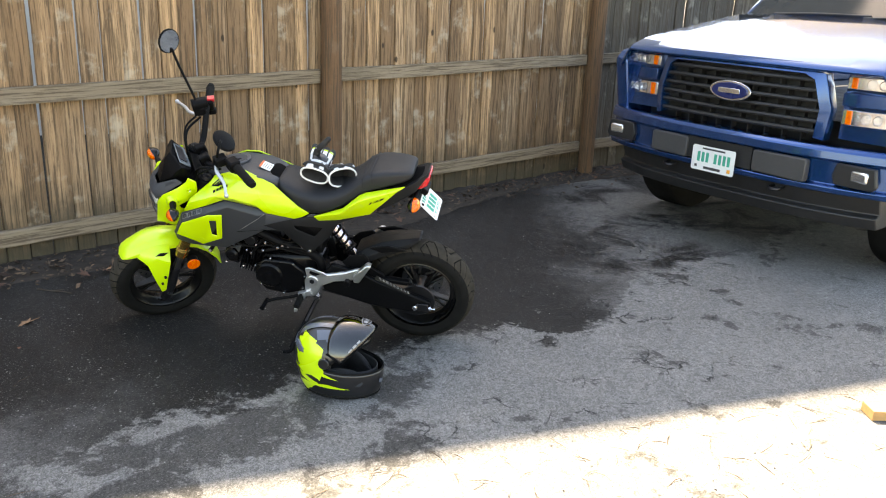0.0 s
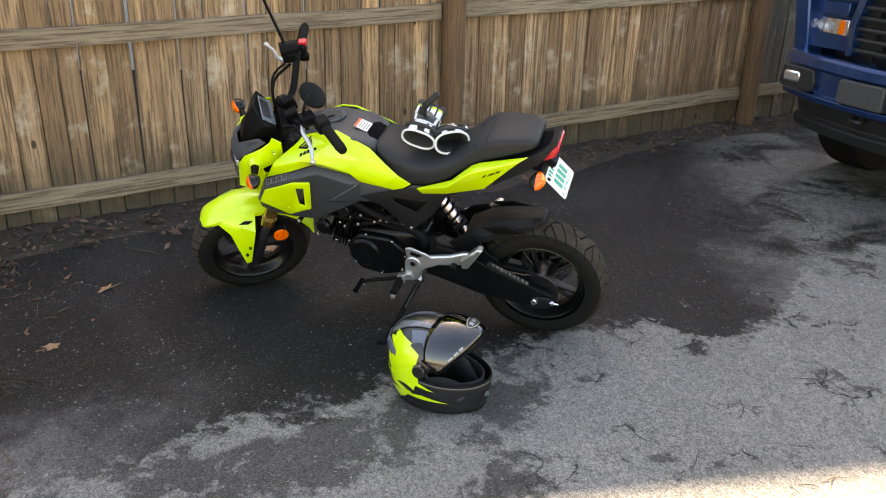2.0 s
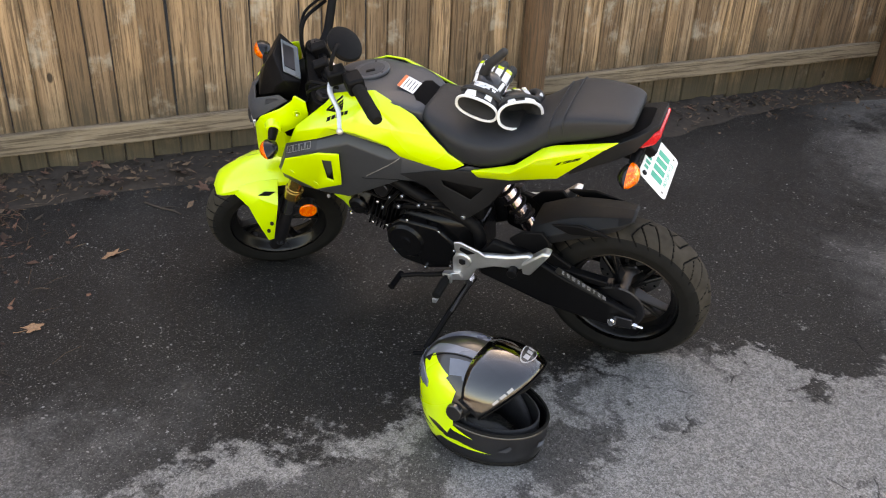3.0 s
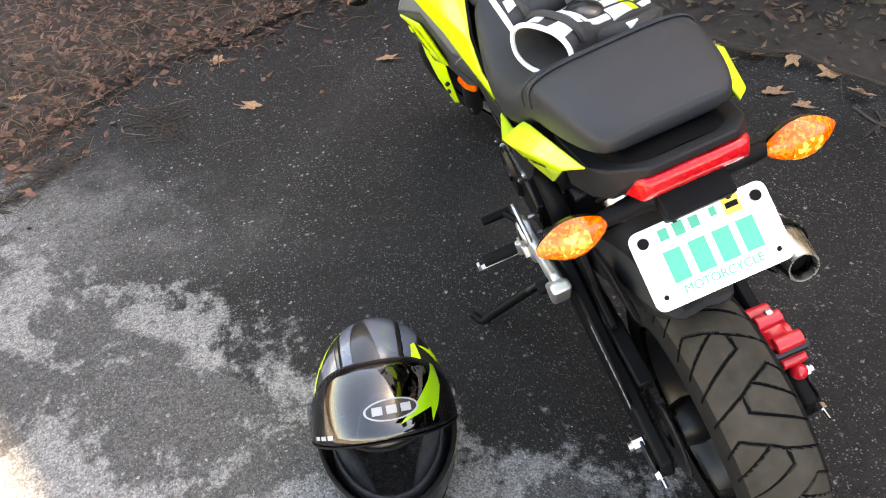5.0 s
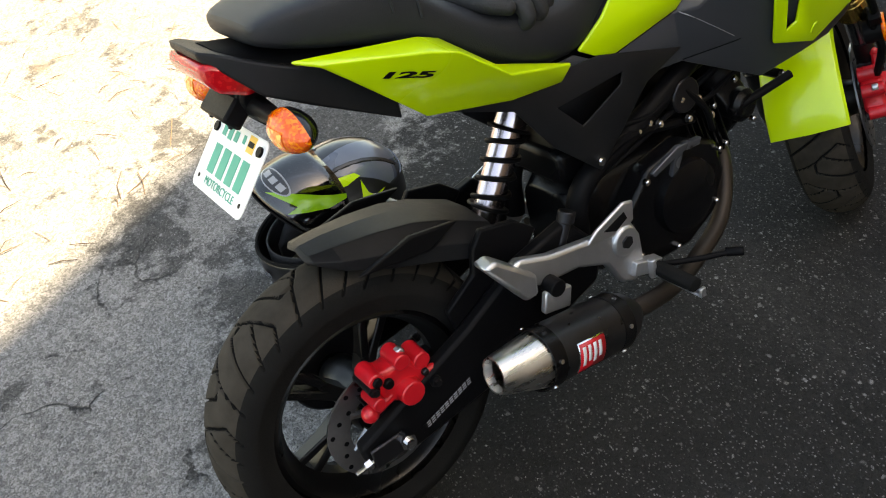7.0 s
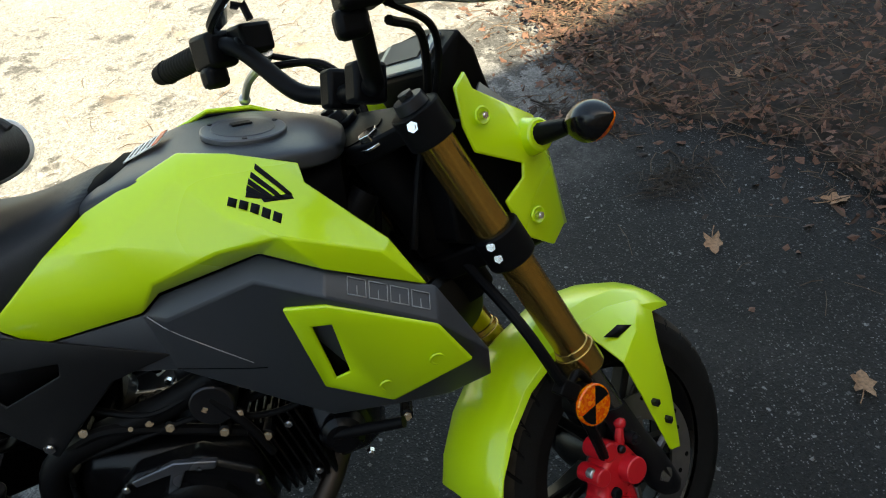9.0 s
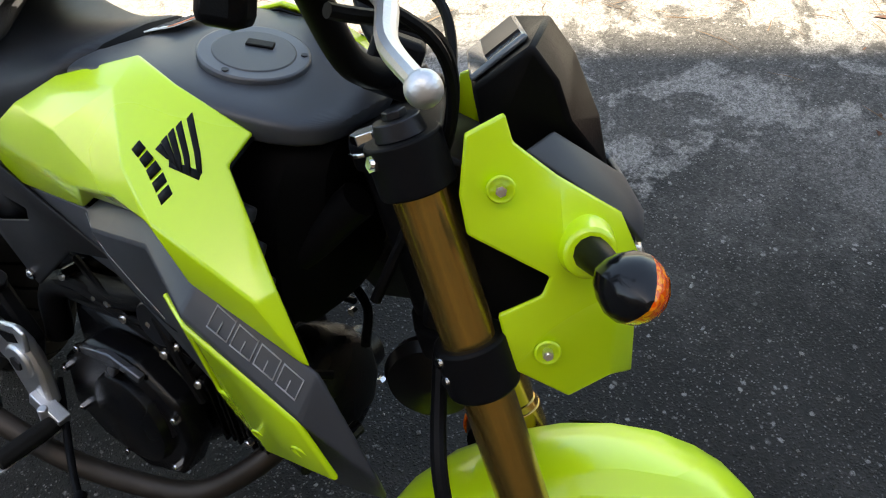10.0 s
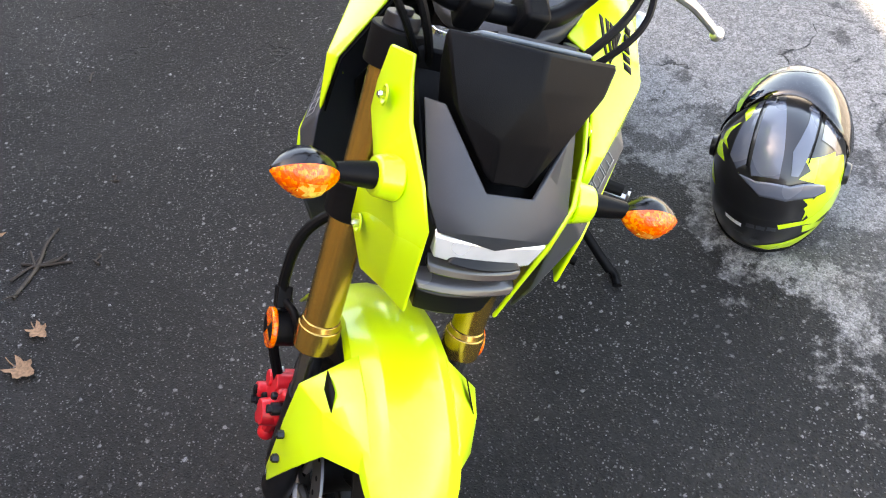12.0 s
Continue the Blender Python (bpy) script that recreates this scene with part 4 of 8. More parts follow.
def caliper(at, turn, steer, y):
    ob = new("brake_caliper")
    ob.parent, ob.empty_display_size = bike, 0.03
    ob["label"] = "bright red brake caliper"
    m = pose(at[0], y, at[1], 0, turn, 0)
    bm = bmesh.new()
    plate(bm, [(-0.034, -0.010), (-0.030, -0.026), (-0.012, -0.030), (0.010, -0.034), (0.030, -0.026), (0.040, -0.006), (0.042, 0.016), (0.036, 0.030), (0.018, 0.026), (0.006, 0.034), (-0.016, 0.032), (-0.028, 0.022), (-0.046, 0.022), (-0.050, 0.006)], 0.040, "y", -0.020)
    body = bp("caliper_body", moved(bm, m), RED, parent=ob, steer=steer, bevel=0.007)
    for nm, u, v, r, y0, y1, mat in (("piston_boss", 0.010, -0.012, 0.021, -0.037, -0.010, RED), ("body_lobe", -0.008, 0.034, 0.014, -0.024, 0.018, RED), ("body_lobe", 0.027, 0.030, 0.015, -0.022, 0.020, RED), ("pin_boss", -0.050, 0.014, 0.0135, -0.030, 0.014, RED), ("pin_boss", -0.040, -0.024, 0.011, -0.030, 0.010, RED), ("pin_cap", -0.050, 0.014, 0.0080, -0.034, -0.029, BLACK), ("pin_cap", -0.026, 0.004, 0.0085, -0.027, -0.018, BLACK), ("bleeder_cap", -0.006, 0.044, 0.0075, -0.014, -0.002, CAST), ("body_bolt", 0.034, 0.012, 0.0060, -0.027, -0.018, METAL)):
        bm = bmesh.new()
        rod(bm, (u, y0, v), (u, y1, v), r * 0.9, r, 20)
        bp(nm, moved(bm, m), mat, parent=body if mat != RED else ob, steer=steer, bevel=0.002)
    for line, r in (([(0.030, -0.012, 0.002), (0.050, -0.014, 0.012), (0.068, -0.014, 0.016)], 0.0055), ([(-0.014, -0.010, -0.020), (-0.032, -0.012, -0.036), (-0.044, -0.012, -0.046)], 0.0085)):
        bm = bmesh.new()
        tube(bm, line, r, 10, 4, (r * 1.4, r))
        bmesh.ops.create_uvsphere(bm, u_segments=14, v_segments=9, radius=r * 1.6, matrix=Matrix.Translation(line[-1]))
        bp("caliper_arm", moved(bm, m), RED, parent=ob, steer=steer)
    for u, v in ((-0.052, 0.0), (0.052, -0.004)):
        bm = bmesh.new()
        rod(bm, (u, -0.03, v), (u, 0.02, v), 0.009, n=12)
        rod(bm, (u, -0.036, v), (u, -0.03, v), 0.006, n=6)
        bp("slide_pin", moved(bm, m), METAL, parent=ob, steer=steer)
    bm = bmesh.new()
    plate(bm, [(-0.05, -0.035), (0.05, -0.03), (0.03, -0.075), (-0.01, -0.085)], 0.008, "y", 0.018)
    bp("caliper_bracket", moved(bm, m), METAL, parent=ob, steer=steer, bevel=0.002)


caliper((0.030, 0.325), 25, False, -0.108)
caliper((1.110, 0.255), -60, True, -0.105)

# axle ends and chain adjusters
for s in (-1, 1):
    bm = bmesh.new()
    rod(bm, (0, s * 0.135, 0.2435), (0, s * 0.152, 0.2435), 0.0135, n=6)
    rod(bm, (0, s * 0.150, 0.2435), (0, s * 0.160, 0.2435), 0.008, n=12)
    bp("axle_nut", bm, CHROME, smooth=0)
    bm = bmesh.new()
    rod(bm, (-0.045, s * 0.135, 0.236), (-0.085, s * 0.135, 0.233), 0.004, n=10)
    rod(bm, (-0.058, s * 0.135, 0.2355), (-0.068, s * 0.135, 0.2345), 0.0085, n=6)
    bp("chain_adjuster", bm, CHROME, smooth=0)
    bm = bmesh.new()
    box(bm, (0.05, 0.006, 0.036), pose(-0.03, s * 0.139, 0.2405))
    bp("adjuster_plate", bm, METAL, bevel=0.003)
    bm = bmesh.new()
    rod(bm, (1.192, s * 0.112, 0.2165), (1.192, s * 0.128, 0.2165), 0.012, n=6)
    bp("axle_nut", bm, CHROME, steer=True, smooth=0)

# swingarm, chain and sprocket
for s in (-1, 1):
    bm = bmesh.new()
    plate(bm, [(0.42, 0.345), (0.40, 0.285), (0.20, 0.225), (0.03, 0.205), (-0.06, 0.215), (-0.064, 0.262), (0.02, 0.295), (0.15, 0.345), (0.26, 0.40), (0.36, 0.42)], 0.024, "y", 0.108 if s > 0 else -0.132)
    bp("swingarm", bm, BLACK, "black steel swingarm", bevel=0.006)
    bm = bmesh.new()
    plate(bm, [(0.145, 0.33), (0.138, 0.37), (0.195, 0.405), (0.205, 0.445), (0.225, 0.468), (0.285, 0.452), (0.32, 0.42), (0.27, 0.37)], 0.012, "y", 0.094 if s > 0 else -0.106)
    bp("hugger_side", bm, BLACK, bevel=0.003)
bm = bmesh.new()
plate(bm, [(0.165, 0.385), (0.025, 0.315), (0.032, 0.298), (0.175, 0.365)], 0.001, "y", 0.1325)
bp("warning_label", bm, material("label_black", (0.02, 0.02, 0.02), 0.35), "black sticker with small white print")
bm = bmesh.new()
for i in range(9):
    a = Vector((0.030 + 0.015 * i, 0.1339, 0.3045 + 0.0072 * i))
    for dz in (0.0115, 0.008, 0.0045, 0.001):
        box(bm, (0.011 - 0.002 * (i % 3), 0.0006, 0.0012), pose(a.x, a.y, a.z + dz, 0, -26, 0))
bp("print_bars", bm, PRINT)["kind"] = "stuff"
bm = bmesh.new()
plate(bm, [(0.13, 0.265), (0.03, 0.235), (0.034, 0.222), (0.135, 0.252)], 0.001, "y", -0.1335)
lab = bp("warning_label", bm, BLACK, "black sticker with small white print")
bm = bmesh.new()
for i in range(10):
    for w in (0.0, 0.004, 0.008):
        box(bm, (0.007, 0.0006, 0.0018), pose(0.045 + 0.009 * i, -0.1342, 0.231 + 0.0029 * i + w, 0, -18, 0))
bp("print_bars", bm, PRINT, parent=lab)["kind"] = "stuff"
bm = bmesh.new()
lathe(bm, [(0.03, 0.088), (0.075, 0.088), (0.079, 0.091), (0.075, 0.094), (0.03, 0.094)], 40, pose(0, 0, 0.2435), closed=True)
bp("sprocket", bm, METAL, "steel chain sprocket")
bm = bmesh.new()
for k in range(44):
    for z0, z1, r in ((0.322, 0.352, 0), (0.166, 0.262, 1)):
        t = (k + 0.5) / 44
        box(bm, (0.0085, 0.008 if k % 2 else 0.012, 0.009), pose(0.42 * t, 0.091, z0 + (z1 - z0) * t, 0, -4 if r == 0 else -12, 0))
bp("chain", bm, METAL, "drive chain of steel links")["kind"] = "stuff"
bm = bmesh.new()
plate(bm, [(0.03, 0.345), (0.34, 0.375), (0.35, 0.36), (0.04, 0.325)], 0.028, "y", 0.082)
bp("chain_guard", bm, BLACK, bevel=0.004)

# rear hugger mudguard
bm = bmesh.new()
rows = []
for x, hw, z, drop in ((-0.012, 0.030, 0.524, 0.010), (-0.004, 0.044, 0.527, 0.014), (0.03, 0.060, 0.526, 0.034), (0.09, 0.070, 0.518, 0.054), (0.15, 0.078, 0.505, 0.062), (0.20, 0.086, 0.485, 0.062), (0.27, 0.094, 0.446, 0.05)):
    rows.append([(x, -hw, z - drop), (x, -hw * 0.98, z - drop * 0.55), (x, -hw * 0.62, z - 0.004), (x, 0, z + 0.002), (x, hw * 0.62, z - 0.004), (x, hw * 0.98, z - drop * 0.55), (x, hw, z - drop)])
vs = [[bm.verts.new(p) for p in r] for r in rows]
for a, b in zip(vs, vs[1:]):
    for k in range(6):
        bm.faces.new((a[k], a[k + 1], b[k + 1], b[k]))
bp("rear_hugger", bm, SATIN, "matt black rear mudguard over the tyre", solid=0.004, bevel=0.002, smooth=14)
for s in (-1, 1):
    bm = bmesh.new()
    plate(bm, [(0.035, 0.488), (0.125, 0.506), (0.205, 0.490), (0.150, 0.468)], 0.010, "y", 0.078 if s > 0 else -0.088)
    bp("hugger_rib", bm, BLACK, bevel=0.003)

# shock absorber
a, b = Vector((0.262, 0, 0.355)), Vector((0.405, 0, 0.575))
bm = bmesh.new()
rod(bm, a, b, 0.012)
rod(bm, a, a.lerp(b, 0.30), 0.024, n=24)
rod(bm, a.lerp(b, 0.80), b, 0.026, n=24)
shock = bp("shock_absorber", bm, PURPLE, "polished rear shock absorber with black spring")
bm = bmesh.new()
ax = (b - a).normalized()
u = ax.orthogonal().normalized()
v = ax.cross(u)
line = [a.lerp(b, 0.34 + 0.46 * i / 72) + 0.0285 * (math.cos(i * 2 * math.pi * 4 / 72) * u + math.sin(i * 2 * math.pi * 4 / 72) * v) for i in range(73)]
tube(bm, line, 0.0042, 8, 0)
bp("spring", bm, BLACK, parent=shock)
for t in (0.33, 0.82):
    bm = bmesh.new()
    rod(bm, a.lerp(b, t - 0.012), a.lerp(b, t + 0.012), 0.035, n=24)
    bp("spring_collar", bm, BLACK, parent=shock, bevel=0.003)
bm = bmesh.new()
rod(bm, a.lerp(b, 0.05), a.lerp(b, 0.8), 0.0245, n=24)
bp("damper_tube", bm, PURPLE, parent=shock)

# frame and inner black body
bm = bmesh.new()
loft(bm, [oval(-0.02, 0.065, 0.83, 0.775, 3), oval(0.10, 0.085, 0.80, 0.715, 3), oval(0.22, 0.095, 0.75, 0.655, 3), oval(0.40, 0.10, 0.68, 0.60, 3), oval(0.52, 0.10, 0.66, 0.57, 3)])
bp("tail_frame", bm, SHADOWED)
bm = bmesh.new()
loft(bm, [oval(0.46, 0.085, 0.72, 0.58, 3), oval(0.60, 0.095, 0.80, 0.545, 3), oval(0.76, 0.10, 0.79, 0.53, 3), oval(0.85, 0.088, 0.780, 0.55, 3), oval(0.876, 0.05, 0.776, 0.6, 3)])
bp("inner_fairing", bm, SHADOWED)
for s in (-1, 1):
    for k in range(3):
        bm = bmesh.new()
        box(bm, (0.050, 0.012, 0.016), pose(0.812 + 0.008 * k, s * 0.101, 0.712 - 0.036 * k, s * 24, 0, 0))
        bp("fairing_louvre", bm, GREY, bevel=0.004)
    bm = bmesh.new()
    tube(bm, [(0.90, s * 0.03, 0.72), (0.80, s * 0.075, 0.60), (0.62, s * 0.085, 0.50), (0.44, s * 0.085, 0.43), (0.41, s * 0.085, 0.33)], 0.019, 12)
    bp("frame_tube", bm, BLACK)
bm = bmesh.new()
rod(bm, FOOT + AX * 0.60, FOOT + AX * 0.87, 0.032, n=24)
bp("head_tube", bm, BLACK)

# seat with a step and a raised seam
bm = bmesh.new()
SEAT = ((0.012, 0.062, 0.842, 0.832), (0.014, 0.076, 0.850, 0.824), (0.030, 0.088, 0.857, 0.815), (0.065, 0.099, 0.862, 0.800), (0.12, 0.109, 0.863, 0.782), (0.160, 0.114, 0.859, 0.770), (0.195, 0.117, 0.849, 0.760), (0.225, 0.120, 0.822, 0.742), (0.27, 0.124, 0.786, 0.704), (0.33, 0.130, 0.760, 0.662), (0.40, 0.132, 0.748, 0.640), (0.46, 0.126, 0.754, 0.640), (0.515, 0.112, 0.770, 0.66), (0.555, 0.100, 0.784, 0.70), (0.580, 0.085, 0.786, 0.74))
loft(bm, [oval(x, hw, t, b, 4.2 if x < 0.24 else 3.2, 36) for x, hw, t, b in SEAT])
seat = bp("seat", bm, VINYL, "black grained vinyl two-step seat", smooth=50)
sub = seat.modifiers.new("smooth", "SUBSURF")
sub.levels = sub.render_levels = 1
for xx, dz in ((0.178, 0.0015), (0.212, 0.001)):
    bm = bmesh.new()
    i = 5 if xx < 0.2 else 6
    x0, w0, t0, b0 = SEAT[i]
    x1, w1, t1, b1 = SEAT[i + 1]
    t = (xx - x0) / (x1 - x0)
    ring = oval(xx, w0 + (w1 - w0) * t + 0.0005, t0 + (t1 - t0) * t + dz, b0 + (b1 - b0) * t, 4.2, 48)
    tube(bm, [p for p in ring[:25]], 0.0022, 6, 2)
    bp("seam", bm, VINYL, parent=seat)

# tail: side panels, lamp, plate bracket
for s in (-1, 1):
    bm = bmesh.new()
    panel(bm, [(0.040, 0.100, 0.803), (0.195, 0.122, 0.776), (0.222, 0.124, 0.764), (0.292, 0.130, 0.702), (0.420, 0.128, 0.648), (0.066, 0.122, 0.791), (0.190, 0.159, 0.763), (0.228, 0.161, 0.748), (0.300, 0.154, 0.687), (0.402, 0.122, 0.626), (0.315, 0.120, 0.636), (0.185, 0.116, 0.670)],
          [(0, 1, 6, 5), (1, 2, 7, 6), (2, 3, 8, 7), (3, 4, 8), (5, 6, 11), (6, 7, 11), (7, 8, 10, 11), (8, 4, 9, 10)], s)
    skin = BVHTree.FromBMesh(bm)
    tail = bp("tail_panel", bm, LIME, "glossy lime yellow tail panel", solid=0.006, bevel=0.003)
    cu = bpy.data.curves.new("digits", "FONT")
    cu.body, cu.size, cu.align_x, cu.align_y = "125", 0.030, "CENTER", "CENTER"
    cu.offset, cu.shear = 0.0015, 0.25
    mesh = bpy.data.meshes.new_from_object(bpy.data.objects.new("tmp", cu))
    mesh.materials.clear()
    mesh.materials.append(BLACK)
    for v in mesh.vertices:
        u, w = v.co.x * 1.5, v.co.y * 0.40
        u = -u if s > 0 else u
        p = Vector((0.158 + u * 0.956, 0, 0.743 - u * 0.33 + w))
        hit = skin.ray_cast(Vector((p.x, s * 0.4, p.z)), Vector((0, -s, 0)))[0]
        v.co = Vector((p.x, (hit.y if hit else s * 0.14) + s * 0.0012, p.z))
    ob = new("digits", mesh)
    ob.parent = tail
bm = bmesh.new()
loft(bm, [[(x, -w, zt), (x, w, zt), (x, w1, zb), (x, -w1, zb)] for x, w, zt, w1, zb in ((-0.046, 0.050, 0.840, 0.052, 0.829), (-0.030, 0.066, 0.834, 0.070, 0.812), (0.002, 0.084, 0.815, 0.088, 0.772), (0.05, 0.097, 0.790, 0.098, 0.742), (0.16, 0.103, 0.770, 0.098, 0.675))])
bp("tail_cowl", bm, SATIN, "matt black tail cowl", bevel=0.003)
bm = bmesh.new()
loft(bm, [[(x, -w, zt), (x, w, zt), (x, w1, zb), (x, -w1, zb)] for x, w, zt, w1, zb in ((-0.052, 0.058, 0.825, 0.060, 0.808), (-0.040, 0.066, 0.825, 0.066, 0.788), (-0.010, 0.072, 0.808, 0.071, 0.774), (0.020, 0.072, 0.788, 0.070, 0.776))])
lamp = bp("tail_lamp", bm, REDLENS, "red ribbed tail lamp lens", bevel=0.006)
bm = bmesh.new()
box(bm, (0.0016, 0.108, 0.0022), pose(-0.0505, 0, 0.8165, 0, -14, 0))
bp("lens_rib", bm, material("red_rib", (0.80, 0.10, 0.09), 0.2, coat=0.5), parent=lamp)
bm = bmesh.new()
loft(bm, [[(x, y, z) for y in (-w, w)] + [(x + 0.03, y, z + 0.004) for y in (w, -w)] for x, w, z in ((-0.010, 0.058, 0.786), (-0.018, 0.054, 0.765), (-0.012, 0.045, 0.742), (0.010, 0.04, 0.715))])
bp("plate_bracket", bm, BLACK, bevel=0.004)
bm = bmesh.new()
box(bm, (0.036, 0.088, 0.026), pose(-0.024, -0.002, 0.752, 0, -38, 0))
plamp = bp("plate_lamp", bm, BLACK, "small black number plate lamp", bevel=0.004)
for y in (-0.036, 0.032):
    bolt((-0.034, y, 0.7405), (-0.62, 0, -0.6), 0.0048, mat=SATIN, parent=plamp)
    bm = bmesh.new()
    tube(bm, [(-0.004, y * 1.2, 0.792), (-0.016, y * 1.15, 0.768), (-0.030, y * 1.1, 0.745)], 0.005, 8, 4)
    bp("lamp_bracket", bm, BLACK, parent=plamp)

# number plate
PL = Matrix.Translation((-0.048, -0.002, 0.682)) @ Matrix(((0, 0.7071, -0.7071, 0), (-1, 0, 0, 0), (0, 0.7071, 0.7071, 0), (0, 0, 0, 1)))


bm = bmesh.new()
plate(bm, rounded(0.178, 0.102, 0.012), 0.0016, "z", 0)
nplate = bp("number_plate", moved(bm, PL), PLATE_W, "white metal number plate with green print", smooth=0, bevel=0.0005)


bars([(-0.045, -0.004, 0.022, 0.040), (-0.013, -0.004, 0.022, 0.040), (0.018, -0.004, 0.022, 0.040), (0.049, -0.004, 0.022, 0.040)], GREEN, "print_bar", nplate, PL)
bars([(-0.046, 0.036, 0.012, 0.014), (-0.026, 0.036, 0.013, 0.017), (-0.006, 0.036, 0.012, 0.014), (0.019, 0.038, 0.008, 0.011)], GREEN, "print_bar", nplate, PL)
bars([(0.043, 0.037, 0.021, 0.022)], material("sticker_orange", (0.85, 0.50, 0.08), 0.5), "sticker", nplate, PL)
bars([(0.043, 0.037, 0.016, 0.007)], BLACK, "sticker_print", nplate, PL @ pose(0, 0, 0.0005))
cu = bpy.data.curves.new("word", "FONT")
cu.body, cu.size, cu.extrude, cu.align_x = "MOTORCYCLE", 0.0155, 0.0003, "CENTER"
me = bpy.data.meshes.new_from_object(bpy.data.objects.new("tmp", cu))
me.materials.clear()
me.materials.append(GREEN)
ob = new("word", me)
ob.parent = nplate
ob.matrix_local = PL @ pose(0.002, -0.040, 0.0021)
for x, y, r in ((-0.073, 0.035, 0.0068), (0.073, 0.035, 0.0068), (-0.073, -0.035, 0.0032), (0.073, -0.035, 0.0032)):
    bm = bmesh.new()
    rod(bm, (x, y, 0.001), (x, y, 0.005 if r > 0.005 else 0.0022), r, n=16)
    bp("plate_bolt" if r > 0.005 else "plate_hole", moved(bm, PL), BLACK, parent=nplate)


def signal(name, root, tip, front, steer):
    """An indicator: stalk, black body and amber lens."""
    ob = new(name)
    ob.parent, ob.empty_display_size = bike, 0.03
    ob["label"] = "amber indicator on a black stalk"
    r, t = Vector(root), Vector(tip)
    d = (t - r).normalized()
    f = (Vector(front) - d * Vector(front).dot(d)).normalized()
    u = d.cross(f)
    ln = (t - r).length
    bm = bmesh.new()
    tube(bm, [r, r + d * ln * 0.25, r + d * ln * 0.42], 0.012, 12, 4, (0.015, 0.010))
    bp("stalk", bm, BLACK, parent=ob, steer=steer)
    for half, mat, nm in ((-1, GLOSSB, "shell"), (1, AMBER, "lens")):
        bm = bmesh.new()
        rows = []
        for i in range(11):
            s = i / 10
            c = r + d * (ln * (0.37 + 0.63 * s))
            w = 0.004 + 0.0235 * abs(math.sin(math.pi * s)) ** 0.8
            row = []
            for k in range(9):
                a = math.pi * k / 8
                row.append(c + u * (w * 0.95 * math.cos(a)) + f * half * (w * (0.9 * math.sin(a) if half > 0 else 0.82 * math.sin(a) + 0.2 * math.sin(a) ** 6)) + f * 0.004)
            rows.append(row)
        vs = [[bm.verts.new(p) for p in row] for row in rows]
        for p, q in zip(vs, vs[1:]):
            for k in range(8):
                bm.faces.new((p[k], p[k + 1], q[k + 1], q[k]))
            bm.faces.new((p[0], q[0], q[8], p[8]))
        bm.faces.new(vs[0])
        bm.faces.new(vs[-1])
        lens = bp(nm, bm, mat, parent=ob, steer=steer)
    # yellow patch on the lens: the inner reflector's glint put into colour
    bm = bmesh.new()
    vs = [[bm.verts.new(p + f * 0.0009) for p in row[2:6]] for row in rows[3:8]]
    for p, q in zip(vs, vs[1:]):
        for k in range(3):
            bm.faces.new((p[k], p[k + 1], q[k + 1], q[k]))
    bp("inner_reflector", bm, AMBER_GLINT, parent=lens, steer=steer)


for s in (-1, 1):
    signal("rear_indicator", (0.0, s * 0.045, 0.752), (0.004, s * 0.192, 0.742), (-1, 0, 0.1), False)

# tank and side panels
bm = bmesh.new()
TANK = ((0.555, 0.078, 0.766, 0.728), (0.585, 0.094, 0.786, 0.748), (0.64, 0.105, 0.806, 0.768), (0.70, 0.110, 0.817, 0.779), (0.76, 0.110, 0.816, 0.778), (0.82, 0.094, 0.808, 0.774), (0.865, 0.072, 0.799, 0.772), (0.886, 0.040, 0.792, 0.774))
loft(bm, [oval(x, hw, t, b, 4.6, 48) for x, hw, t, b in TANK])
tank = bp("tank_cover", bm, GREY, "satin dark grey fuel tank cover", smooth=50)
sub = tank.modifiers.new("smooth", "SUBSURF")
sub.levels = sub.render_levels = 1
capm = Matrix.Translation((0.766, -0.014, 0.8180)) @ Matrix.Rotation(radians(7), 4, "Y")
bm2 = bmesh.new()
rod(bm2, (0, 0, -0.006), (0, 0, 0.0022), 0.052, n=48)
CAPRING = material("filler_grey", (0.075, 0.080, 0.092), 0.38, 0.2, 0.06, 40)
filler = bp("filler_ring", moved(bm2, capm), CAPRING, "grey metal fuel filler ring", bevel=0.002)
bm2 = bmesh.new()
rod(bm2, (0, 0, 0.0), (0, 0, 0.0032), 0.039, n=48)
bp("filler_cap", moved(bm2, capm), GREY, parent=filler, bevel=0.0015)
bm2 = bmesh.new()
box(bm2, (0.026, 0.012, 0.003), pose(-0.004, 0.012, 0.004, 0, 0, 30))
bp("keyhole_cover", moved(bm2, capm), BLACK, parent=filler, bevel=0.001)
for k in range(3):
    a = radians(40 + 120 * k)
    bm2 = bmesh.new()
    rod(bm2, (0.0455 * math.cos(a), 0.0455 * math.sin(a), 0.001), (0.0455 * math.cos(a), 0.0455 * math.sin(a), 0.0034), 0.0032, n=12)
    bp("cap_screw", moved(bm2, capm), METAL, parent=filler)
stm = Matrix.Translation((0.638, 0.012, 0.8085)) @ Matrix.Rotation(radians(-21), 4, "Y")
bm = bmesh.new()
box(bm, (0.050, 0.058, 0.0012))
sticker = bp("warning_sticker", moved(bm, stm), WHITE, "white warning sticker with orange band")
bm = bmesh.new()
box(bm, (0.009, 0.058, 0.0012), pose(0.0205, 0, 0.0005))
bp("sticker_band", moved(bm, stm), material("band_red", (0.75, 0.16, 0.05), 0.5), parent=sticker)
bm = bmesh.new()
